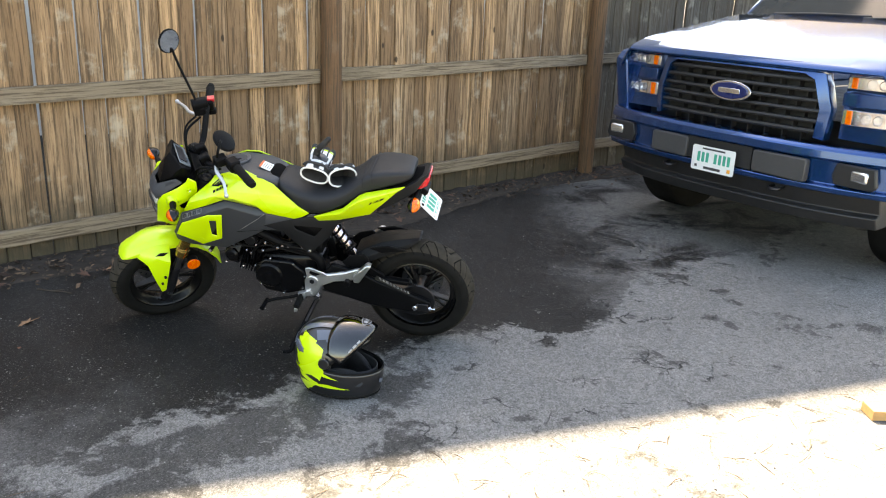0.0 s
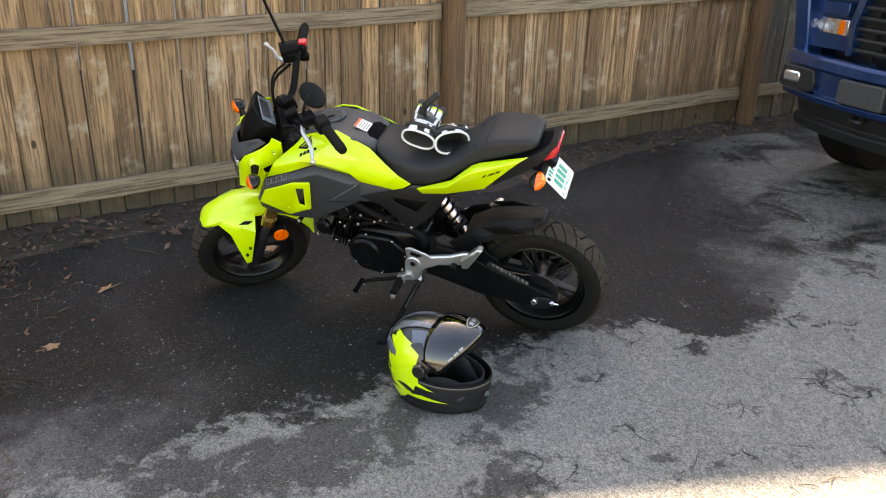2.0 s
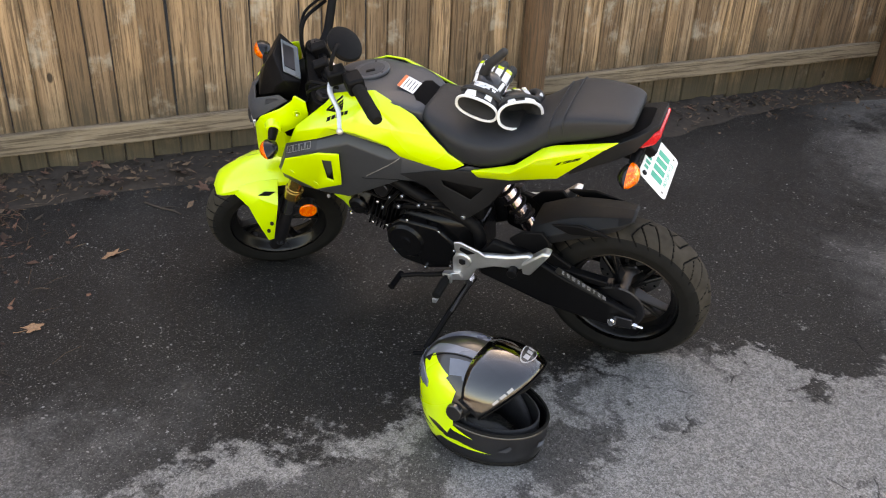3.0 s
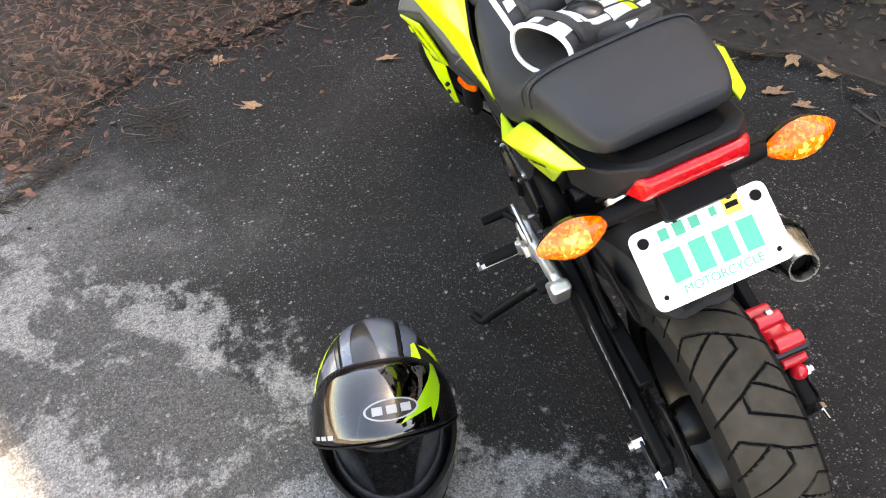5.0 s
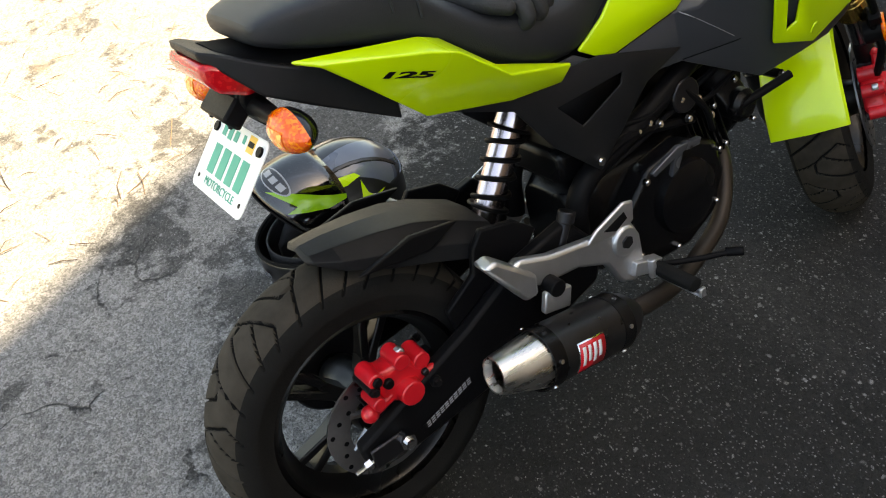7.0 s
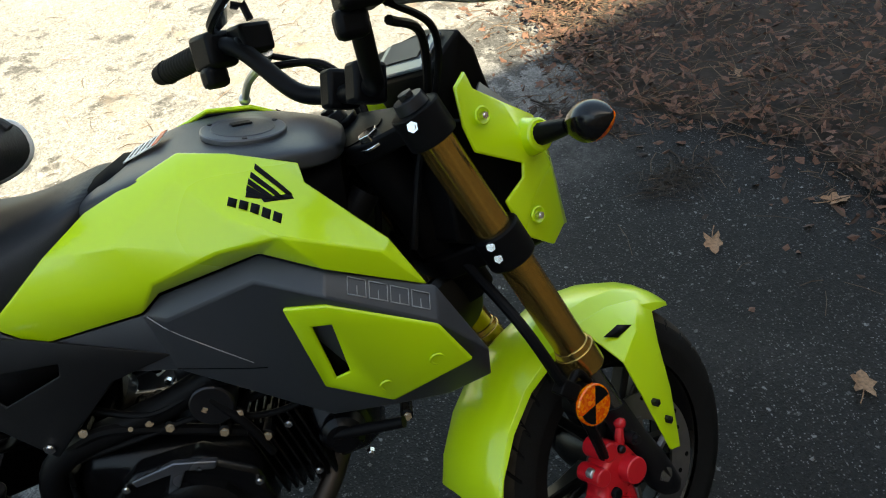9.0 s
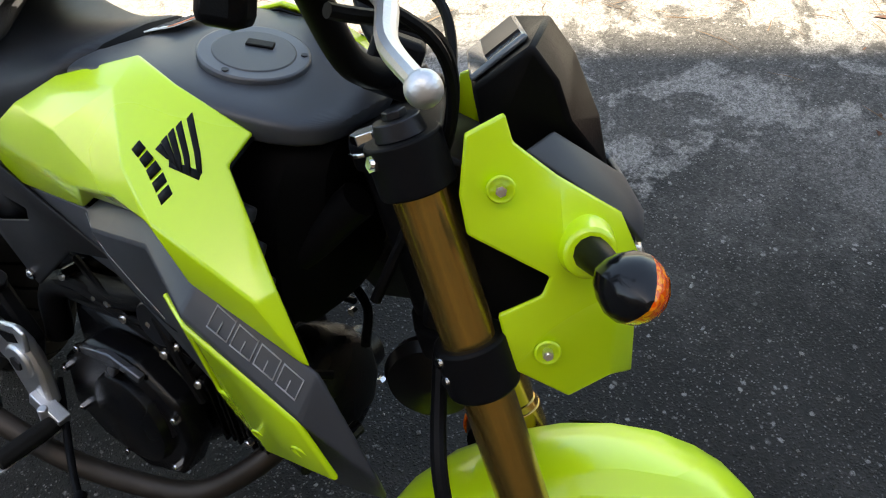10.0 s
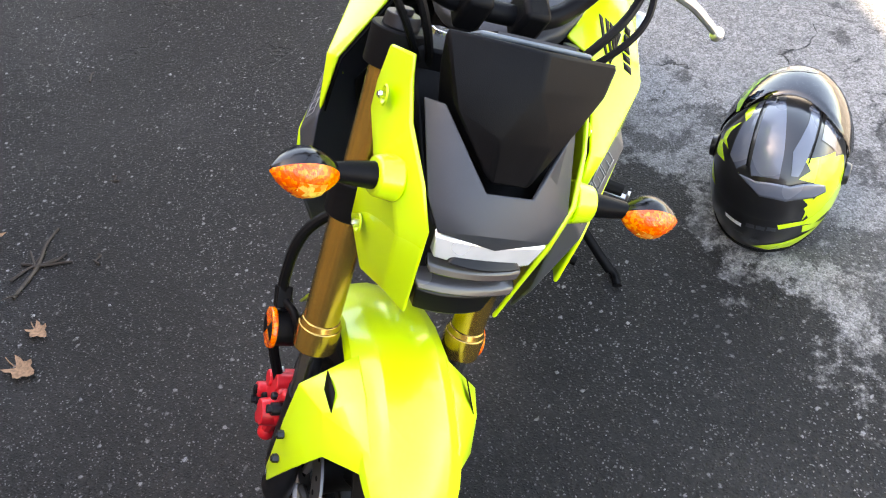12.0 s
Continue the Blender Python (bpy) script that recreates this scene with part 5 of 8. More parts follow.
for k in range(4):
    box(bm, (0.0022, 0.044 - 0.006 * (k % 2), 0.001), pose(0.009 - 0.009 * k, 0, 0.0008))
bp("print_bars", moved(bm, stm), GREY, parent=sticker)["kind"] = "stuff"

for s in (-1, 1):
    bm = bmesh.new()
    panel(bm, [(0.440, 0.120, 0.656), (0.490, 0.122, 0.624), (0.624, 0.132, 0.650), (0.650, 0.133, 0.673), (0.779, 0.160, 0.715), (0.850, 0.190, 0.698), (0.960, 0.172, 0.651), (0.925, 0.166, 0.714), (0.842, 0.128, 0.780), (0.834, 0.090, 0.791), (0.761, 0.104, 0.819), (0.702, 0.092, 0.825), (0.585, 0.104, 0.775), (0.530, 0.124, 0.735), (0.480, 0.130, 0.690), (0.702, 0.124, 0.804), (0.756, 0.168, 0.766), (0.812, 0.193, 0.745), (0.918, 0.183, 0.706), (0.652, 0.150, 0.694), (0.735, 0.170, 0.728), (0.620, 0.142, 0.742)],
          [(11, 10, 15), (10, 9, 8, 16), (10, 16, 15), (16, 8, 17), (8, 7, 18, 17), (18, 7, 6), (18, 6, 5), (17, 18, 5), (17, 5, 4), (20, 17, 4), (16, 17, 20), (19, 20, 4, 3), (19, 3, 2), (14, 19, 2, 1, 0), (13, 21, 19, 14), (12, 21, 13), (12, 11, 15), (12, 15, 21), (15, 16, 20, 21), (21, 20, 19)], s)
    shape = BVHTree.FromBMesh(bm)
    inner = bm.copy()
    inner.normal_update()
    for v in inner.verts:
        v.co -= v.normal * math.copysign(0.0085, v.normal.dot(Vector((0.2, s, 0.4))))
    shroud = bp("tank_panel", bm, LIME, "glossy lime yellow tank panel with dark wing emblem", solid=0.006, bevel=0.004, smooth=30)
    bp("panel_liner", inner, BLACK, parent=shroud, solid=0.002)
    # emblem: plain feathers and a row of blocks, lying on the panel
    tips = ((0.790, 0.805), (0.785, 0.799), (0.782, 0.794), (0.780, 0.789), (0.779, 0.784))
    feet = ((0.828, 0.773), (0.820, 0.771), (0.812, 0.771), (0.805, 0.7725), (0.798, 0.775))
    for (x1, z1), (x0, z0) in zip(tips, feet):
        decal(shape, [(x0, z0), (x0 - 0.0064, z0 + 0.0008), (x1 - 0.0014, z1 - 0.0044), (x1, z1)], s, BLACK, "emblem_feather", shroud)
    decal(shape, [(0.829, 0.770), (0.797, 0.772), (0.794, 0.7755), (0.826, 0.774)], s, BLACK, "emblem_foot", shroud)
    for k in range(5):
        u0, u1 = k / 5 + 0.02, k / 5 + 0.17
        ax, az, bx, bz = 0.757, 0.777, 0.816, 0.754
        q = [(ax + (bx - ax) * u + dx, az + (bz - az) * u + dz) for u, dx, dz in ((u0, 0, 0), (u1, 0, 0), (u1, 0.002, 0.0062), (u0, 0.002, 0.0062))]
        decal(shape, q, s, BLACK, "emblem_block", shroud, n=1)

    bm = bmesh.new()
    panel(bm, [(0.330, 0.104, 0.645), (0.435, 0.116, 0.652), (0.487, 0.118, 0.620), (0.622, 0.128, 0.646), (0.648, 0.128, 0.669), (0.778, 0.152, 0.712), (0.850, 0.182, 0.695), (0.968, 0.170, 0.649), (1.020, 0.162, 0.546), (1.020, 0.146, 0.500), (0.965, 0.148, 0.482), (0.893, 0.145, 0.476), (0.815, 0.126, 0.462), (0.640, 0.120, 0.560), (0.655, 0.148, 0.645), (0.766, 0.168, 0.686), (0.846, 0.203, 0.672), (0.966, 0.194, 0.613), (0.420, 0.114, 0.585)],
          [(3, 4, 14), (4, 5, 15, 14), (5, 6, 16, 15), (6, 7, 17, 16), (7, 8, 17), (3, 14, 13), (14, 15, 12, 13), (15, 16, 11, 12), (16, 17, 10, 11), (17, 8, 9, 10), (0, 1, 2, 18), (2, 3, 13, 18)], s)
    shape = BVHTree.FromBMesh(bm)
    side = bp("side_panel", bm, GREY, "satin dark grey side panel", solid=0.006, bevel=0.004, smooth=25)
    # plain outlined boxes where the model name stands
    for k in range(4):
        x0 = 0.863 + 0.0225 * k
        for (u0, w0), (u1, w1) in (((0, 0), (0.019, 0)), ((0, 0.015), (0.019, 0.015)), ((0, 0), (0, 0.015)), ((0.019, 0), (0.019, 0.015)), ((0.0095, 0.0), (0.0095, 0.008))):
            t = 0.00045
            pts = []
            for du, dw in ((-t, -t), (t, -t), (t, t), (-t, t)):
                u, w = (u0 if du < 0 else u1) + du, (w0 if dw < 0 else w1) + dw
                pts.append((x0 + u + 0.008 + w * 0.12, 0.6685 - (x0 + u - 0.861) * 0.455 + w))
            decal(shape, pts, s, PRINT, "name_outline", side, n=1)
    # moulded seams of the side panel
    for (u0, w0), (u1, w1) in (((0.628, 0.645), (0.737, 0.566)), ((0.640, 0.563), (0.752, 0.556))):
        decal(shape, [(u0, w0), (u1, w1), (u1, w1 + 0.0013), (u0, w0 + 0.0013)], s, PRINT if w0 > 0.6 else BLACK, "panel_seam", side, lift=0.0008, n=6)
    bm = bmesh.new()
    panel(bm, [(0.792, 0.178, 0.651), (0.845, 0.203, 0.660), (0.964, 0.197, 0.611), (0.998, 0.188, 0.552), (0.898, 0.168, 0.498), (0.816, 0.152, 0.523), (0.820, 0.181, 0.624), (0.846, 0.189, 0.627), (0.852, 0.170, 0.550), (0.833, 0.165, 0.540)],
          [(0, 1, 7, 6), (1, 2, 3, 4, 8, 7), (4, 5, 9, 8), (5, 0, 6, 9)], s)
    scoop = bp("side_scoop", bm, LIME, "lime yellow side scoop with a slot", solid=0.0065, bevel=0.004, smooth=20)
    bm = bmesh.new()
    panel(bm, [(0.812, 0.160, 0.63), (0.86, 0.164, 0.63), (0.86, 0.152, 0.54), (0.82, 0.15, 0.53)], [(0, 1, 2, 3)], s)
    bp("slot_back", bm, BLACK, parent=scoop, solid=0.002)
    for x, y, z in ((0.957, 0.1865, 0.560), (0.893, 0.1725, 0.525)):
        dimple((x, s * y, z), (0.1, s, -0.35), 0.0085, scoop)
    # triangular black cover below the seat
    bm = bmesh.new()
    panel(bm, [(0.225, 0.100, 0.655), (0.320, 0.112, 0.615), (0.372, 0.116, 0.535), (0.455, 0.116, 0.455), (0.560, 0.124, 0.560), (0.640, 0.124, 0.585), (0.470, 0.128, 0.640), (0.330, 0.108, 0.645), (0.385, 0.124, 0.594), (0.425, 0.126, 0.548), (0.502, 0.130, 0.582), (0.507, 0.131, 0.600)],
          [(0, 1, 8, 7), (1, 2, 9, 8), (2, 3, 4, 10, 9), (4, 5, 11, 10), (5, 6, 7, 8, 11), ], s)
    cover = bp("side_cover", bm, SATIN, "matt black triangular side cover", solid=0.005, bevel=0.003, smooth=25)
    bm = bmesh.new()
    panel(bm, [(0.378, 0.116, 0.598), (0.423, 0.117, 0.540), (0.510, 0.121, 0.580), (0.514, 0.122, 0.606)], [(0, 1, 2, 3)], s)
    bp("cover_recess", bm, BLACK, parent=cover, solid=0.003)
    bolt((0.452, s * 0.118, 0.475), (0, s, 0), 0.008)
    bolt((0.40, s * 0.113, 0.585), (0, s, 0), 0.008, mat=METAL)

# ---- motorcycle: fork, front mudguard, lamp and handlebar ----
def fork_at(z, y):
    return Vector((1.192 - 0.455 * (z - 0.2165), y, z))


for s in (-1, 1):
    y = s * 0.104
    bm = bmesh.new()
    rod(bm, fork_at(0.425, y), fork_at(0.798, y), 0.0235, n=32)
    leg = bp("fork_leg", bm, GOLD, "gold anodised upside-down fork leg", steer=True)
    bm = bmesh.new()
    rod(bm, fork_at(0.415, y), fork_at(0.448, y), 0.0285, n=32)
    rod(bm, fork_at(0.446, y), fork_at(0.456, y), 0.0275, 0.0245, n=32)
    bp("fork_collar", bm, GOLD, parent=leg, steer=True, bevel=0.002)
    bm = bmesh.new()
    rod(bm, fork_at(0.30, y), fork_at(0.42, y), 0.0165, n=24)
    bp("stanchion", bm, STAN, parent=leg, steer=True)
    bm = bmesh.new()
    loft(bm, [[fork_at(z, y) + Vector((r * math.cos(a) + dx, r * 0.9 * math.sin(a), 0)) for a in [2 * math.pi * k / 16 for k in range(16)]] for z, r, dx in ((0.345, 0.021, 0), (0.29, 0.023, 0), (0.24, 0.028, 0.002), (0.19, 0.026, 0.004), (0.175, 0.018, 0.004))])
    bp("fork_foot", bm, METAL, parent=leg, steer=True)
    bm = bmesh.new()
    rod(bm, fork_at(0.765, y), fork_at(0.805, y), 0.0315, n=32)
    bp("clamp_ring", bm, BLACK, parent=leg, steer=True, bevel=0.002)
    bm = bmesh.new()
    rod(bm, fork_at(0.595, y), fork_at(0.640, y), 0.0325, n=32)
    bp("clamp_ring", bm, BLACK, parent=leg, steer=True, bevel=0.003)
    bm = bmesh.new()
    rod(bm, fork_at(0.805, y), fork_at(0.818, y), 0.021, 0.019, n=24)
    rod(bm, fork_at(0.818, y), fork_at(0.824, y), 0.010, n=6)
    bp("fork_cap", bm, METAL, parent=leg, steer=True, bevel=0.001)
    bolt(fork_at(0.785, y) + Vector((-0.026, s * 0.018, 0)), (-1, s * 0.8, 0), 0.007, True, parent=leg)
    bolt(fork_at(0.622, y) + Vector((-0.028, s * 0.016, 0)), (-1, s * 0.8, 0), 0.006, True, parent=leg)
    bolt(fork_at(0.605, y) + Vector((-0.028, s * 0.016, 0)), (-1, s * 0.8, 0), 0.006, True, parent=leg)
for z, t in ((0.785, 0.026), (0.615, 0.034)):
    bm = bmesh.new()
    c = fork_at(z, 0)
    m = Matrix.Translation(c) @ Matrix.Rotation(radians(-24.5), 4, "Y")
    plate(bm, [(0.03, -0.09), (0.035, 0.09), (-0.01, 0.10), (-0.055, 0.04), (-0.06, 0), (-0.055, -0.04), (-0.01, -0.10)], t, "z", -t / 2)
    bp("triple_clamp", moved(bm, m), BLACK, steer=True, bevel=0.004)
bm = bmesh.new()
at = Vector((0.899, -0.040, 0.772))
rod(bm, at, at + AX * 0.004, 0.020, n=24)
rod(bm, at + AX * 0.004, at + AX * 0.018, 0.0155, 0.0145, n=6)
bp("steering_nut", bm, CHROME, "bright hexagonal steering stem nut", steer=True, smooth=0, bevel=0.001)

# front mudguard
bm = bmesh.new()
rows = []
for deg, r, hw, lip in ((51.5, 0.250, 0.022, 0.002), (53, 0.253, 0.042, 0.006), (57, 0.258, 0.056, 0.014), (63, 0.261, 0.064, 0.026), (71, 0.262, 0.070, 0.036), (81, 0.263, 0.073, 0.042), (92, 0.263, 0.074, 0.042), (104, 0.264, 0.073, 0.038), (118, 0.265, 0.070, 0.028), (132, 0.266, 0.070, 0.022), (146, 0.266, 0.071, 0.018), (160, 0.265, 0.072, 0.012), (170, 0.262, 0.072, 0.006)):
    a = radians(deg)
    c, q = math.cos(a), math.sin(a)
    row = []
    for y, d in ((-hw, lip), (-hw * 0.93, lip * 0.62), (-hw * 0.64, lip * 0.16), (-hw * 0.54, 0.001), (0, -0.005), (hw * 0.54, 0.001), (hw * 0.64, lip * 0.16), (hw * 0.93, lip * 0.62), (hw, lip)):
        row.append(bm.verts.new((1.192 + (r - d) * c, y, 0.2165 + (r - d) * q)))
    rows.append(row)
for a, b in zip(rows, rows[1:]):
    for k in range(8):
        bm.faces.new((a[k], a[k + 1], b[k + 1], b[k]))
guard = bp("front_mudguard", bm, LIME, "glossy lime yellow front mudguard", steer=True, solid=0.004, bevel=0.001, smooth=24)
for s in (-1, 1):
    bm = bmesh.new()
    panel(bm, [(1.292, 0.056, 0.438), (1.247, 0.102, 0.398), (1.236, 0.122, 0.330), (1.222, 0.135, 0.249), (1.203, 0.135, 0.252), (1.172, 0.131, 0.345), (1.152, 0.126, 0.405), (1.135, 0.061, 0.457), (1.195, 0.060, 0.4635), (1.258, 0.060, 0.455), (1.204, 0.106, 0.430)],
          [(0, 1, 10, 9), (1, 2, 10), (2, 3, 4, 5, 10), (5, 6, 10), (6, 7, 8, 10), (8, 9, 10)], s)
    stay = bp("mudguard_stay", bm, LIME, parent=guard, steer=True, solid=0.004, bevel=0.002, smooth=25)
    bm = bmesh.new()
    panel(bm, [(1.150, 0.096, 0.438), (1.172, 0.100, 0.430), (1.206, 0.096, 0.436), (1.182, 0.092, 0.444)], [(0, 1, 2, 3)], s)
    bp("mudguard_slot", bm, BLACK, parent=guard, steer=True, solid=0.002)
    for x, z in ((1.190, 0.331), (1.209, 0.297)):
        bolt((x, s * 0.133, z), (0, s, 0), 0.006, True, mat=METAL, parent=guard)
bm = bmesh.new()
rod(bm, (1.062, -0.148, 0.386), (1.062, -0.156, 0.386), 0.028, n=32)
refl = bp("side_reflector", bm, AMBER, "round amber side reflector", steer=True, bevel=0.002)
for a0 in (45, 225):
    bm = bmesh.new()
    plate(bm, [(1.062, 0.386)] + [(1.062 + 0.025 * math.cos(radians(a0 + d)), 0.386 + 0.025 * math.sin(radians(a0 + d))) for d in (-32, -16, 0, 16, 32)], -0.001, "y", -0.156)
    bp("reflector_sector", bm, BLACK, parent=refl, steer=True, smooth=0)
bm = bmesh.new()
rod(bm, (1.062, -0.118, 0.386), (1.062, -0.149, 0.386), 0.024, n=24)
bp("reflector_mount", bm, BLACK, parent=refl, steer=True)
bm = bmesh.new()
rod(bm, (1.062, 0.148, 0.386), (1.062, 0.156, 0.386), 0.028, n=32)
refl = bp("side_reflector", bm, AMBER, "round amber side reflector", steer=True, bevel=0.002)
bm = bmesh.new()
rod(bm, (1.062, 0.118, 0.386), (1.062, 0.149, 0.386), 0.024, n=24)
bp("reflector_mount", bm, BLACK, parent=refl, steer=True)
bm = bmesh.new()
tube(bm, [(0.98, -0.05, 0.60), (0.99, -0.13, 0.52), (1.02, -0.145, 0.44), (1.04, -0.135, 0.41), (1.06, -0.14, 0.35), (1.09, -0.12, 0.29)], 0.0075, 10)
bp("brake_hose", bm, BLACK, "black rubber brake hose", steer=True)
bm = bmesh.new()
box(bm, (0.03, 0.02, 0.022), pose(1.032, -0.142, 0.418, 0, 40, 0))
tube(bm, [(1.04, -0.14, 0.42), (1.065, -0.13, 0.425), (1.09, -0.12, 0.40)], 0.006, 8)
bp("hose_clip", bm, BLACK, steer=True, bevel=0.003)

# headlamp unit
for s in (-1, 1):
    bm = bmesh.new()
    panel(bm, [(0.972, 0.128, 0.818), (1.000, 0.112, 0.834), (1.010, 0.108, 0.812), (1.048, 0.106, 0.790), (1.108, 0.090, 0.762), (1.118, 0.094, 0.690), (1.132, 0.082, 0.606), (1.095, 0.100, 0.590), (1.040, 0.114, 0.618), (1.020, 0.116, 0.668), (1.052, 0.118, 0.690), (1.056, 0.118, 0.708), (0.984, 0.124, 0.738), (0.974, 0.126, 0.770), (1.060, 0.122, 0.740), (1.090, 0.112, 0.735), (1.135, 0.074, 0.722), (1.158, 0.058, 0.600)],
          [(0, 1, 2, 13), (2, 3, 12, 13), (3, 4, 15, 14), (3, 14, 11, 12), (14, 15, 5, 10, 11), (5, 6, 7, 8, 9, 10), (4, 16, 5, 15), (16, 17, 6, 5)], s)
    wing = bp("lamp_panel", bm, LIME, "glossy lime yellow headlamp side panel", steer=True, solid=0.006, bevel=0.003, smooth=25)
    for at in ((1.004, s * 0.1235, 0.778), (1.066, s * 0.1130, 0.638)):
        dimple((at[0], at[1] + s * 0.001, at[2]), (0, s, 0), 0.0098, wing, True)
        bolt((at[0], at[1] + s * 0.002, at[2]), (0, s, 0), 0.0046, True, mat=CHROME, parent=wing)
    bm = bmesh.new()
    rod(bm, (1.078, s * 0.105, 0.736), (1.080, s * 0.132, 0.738), 0.026, 0.021, 24)
    bp("indicator_boss", bm, LIME, parent=wing, steer=True, bevel=0.003)
    signal("front_indicator", (1.080, s * 0.128, 0.738), (1.096, s * 0.240, 0.751), (1, 0, -0.35), True)
LOUV = material("louvre_plastic", (0.050, 0.050, 0.054), 0.22, 0.2, 0.1, 40, 0.1, 900, coat=0.4)
LAMPG = material("lamp_chrome", (0.92, 0.93, 0.94), 0.2, 0.5, 0.15, 30, coat=0.6)
bm = bmesh.new()
loft(bm, [[(0.96, y, z) for y, z in ((-0.09, 0.79), (0.09, 0.79), (0.08, 0.63), (-0.08, 0.63))], [(1.08, y, z) for y, z in ((-0.085, 0.752), (0.085, 0.752), (0.072, 0.588), (-0.072, 0.588))], [(1.130, y, z) for y, z in ((-0.074, 0.735), (0.074, 0.735), (0.058, 0.586), (-0.058, 0.586))]])
lampb = bp("headlamp", bm, BLACK, "black headlamp housing with a chrome upper reflector", steer=True, bevel=0.005)
bm = bmesh.new()
panel(bm, [(1.022, -0.092, 0.802), (1.112, -0.084, 0.755), (1.138, -0.066, 0.729), (1.150, 0, 0.723), (1.138, 0.066, 0.729), (1.112, 0.084, 0.755), (1.022, 0.092, 0.802), (1.118, 0.028, 0.776), (1.118, -0.028, 0.776), (1.044, 0.078, 0.818), (1.044, -0.078, 0.818), (1.146, 0.019, 0.742), (1.128, 0.058, 0.756), (1.128, -0.058, 0.756), (1.146, -0.019, 0.742)],
      [(0, 1, 13, 8, 10), (1, 2, 13), (2, 14, 13), (2, 3, 14), (3, 11, 14), (3, 4, 11), (4, 12, 11), (4, 5, 12), (5, 6, 9, 7, 12), (8, 13, 14), (7, 11, 12), (7, 8, 14, 11)])
bp("lamp_cowl", bm, GREY, "satin grey cowl above the headlamp", steer=True, solid=0.006, bevel=0.002, smooth=20)
# the black bar puts a dark band reflected in the chrome into colour
for zt, zb, x0, w0, w1, mat, nm in ((0.730, 0.690, 1.138, 0.066, 0.058, LAMPG, "upper_reflector"), (0.7085, 0.6935, 1.1475, 0.036, 0.044, RIMB, "shade_bar"), (0.685, 0.666, 1.142, 0.058, 0.054, LOUV, "louvre"), (0.658, 0.640, 1.146, 0.062, 0.058, LOUV, "louvre"), (0.632, 0.592, 1.140, 0.050, 0.044, RIMB, "lower_lens")):
    bm = bmesh.new()
    rows = []
    for k in range(9):
        t = -1 + k / 4
        bulge = 0.007 * (1 - t * t)
        rows.append([(x0 + bulge - (0.026 if mat == LAMPG else 0.020), w0 * t, zt), (x0 + bulge, w0 * t, zt - 0.006), (x0 + bulge + 0.006, w1 * t, zb + 0.005), (x0 + bulge - 0.010, w1 * t, zb)])
    loft(bm, rows)
    bp(nm, bm, mat, parent=lampb, steer=True, bevel=0.002)
# instrument pod
bm = bmesh.new()
panel(bm, [(1.012, -0.100, 0.884), (1.034, 0, 0.898), (1.012, 0.100, 0.884), (1.038, 0.090, 0.858), (1.060, 0, 0.872), (1.038, -0.090, 0.858), (1.054, 0.074, 0.826), (1.054, -0.074, 0.826), (1.106, 0.022, 0.776), (1.106, -0.022, 0.776), (1.000, 0.082, 0.830), (1.000, -0.082, 0.830), (1.088, 0.030, 0.822), (1.088, -0.030, 0.822), (0.974, 0.072, 0.842), (0.974, -0.072, 0.842), (1.0, 0.06, 0.77), (1.0, -0.06, 0.77)],
      [(0, 1, 4, 5), (1, 2, 3, 4), (5, 4, 13, 7), (4, 3, 6, 12), (4, 12, 13), (7, 13, 9), (12, 6, 8), (13, 12, 8, 9), (0, 5, 7, 11), (2, 10, 6, 3), (0, 11, 15), (2, 14, 10), (0, 15, 14, 2, 1), (11, 7, 9, 17), (10, 16, 8, 6), (9, 8, 16, 17), (15, 11, 17), (14, 16, 10), (15, 17, 16, 14)])
pod = bp("instrument_pod", bm, BLACK, "black instrument pod with a grey display", steer=True, bevel=0.004, smooth=25)
dm = Matrix.Translation((0.992, 0, 0.866)) @ Matrix.Rotation(radians(-46), 4, "Y")
bm = bmesh.new()
box(bm, (0.056, 0.130, 0.006))
bp("display", moved(bm, dm), DISPLAY, parent=pod, steer=True, bevel=0.003)
bm = bmesh.new()
box(bm, (0.034, 0.09, 0.003), pose(0.008, 0, 0.004))
bp("display_panel", moved(bm, dm), METAL, parent=pod, steer=True)

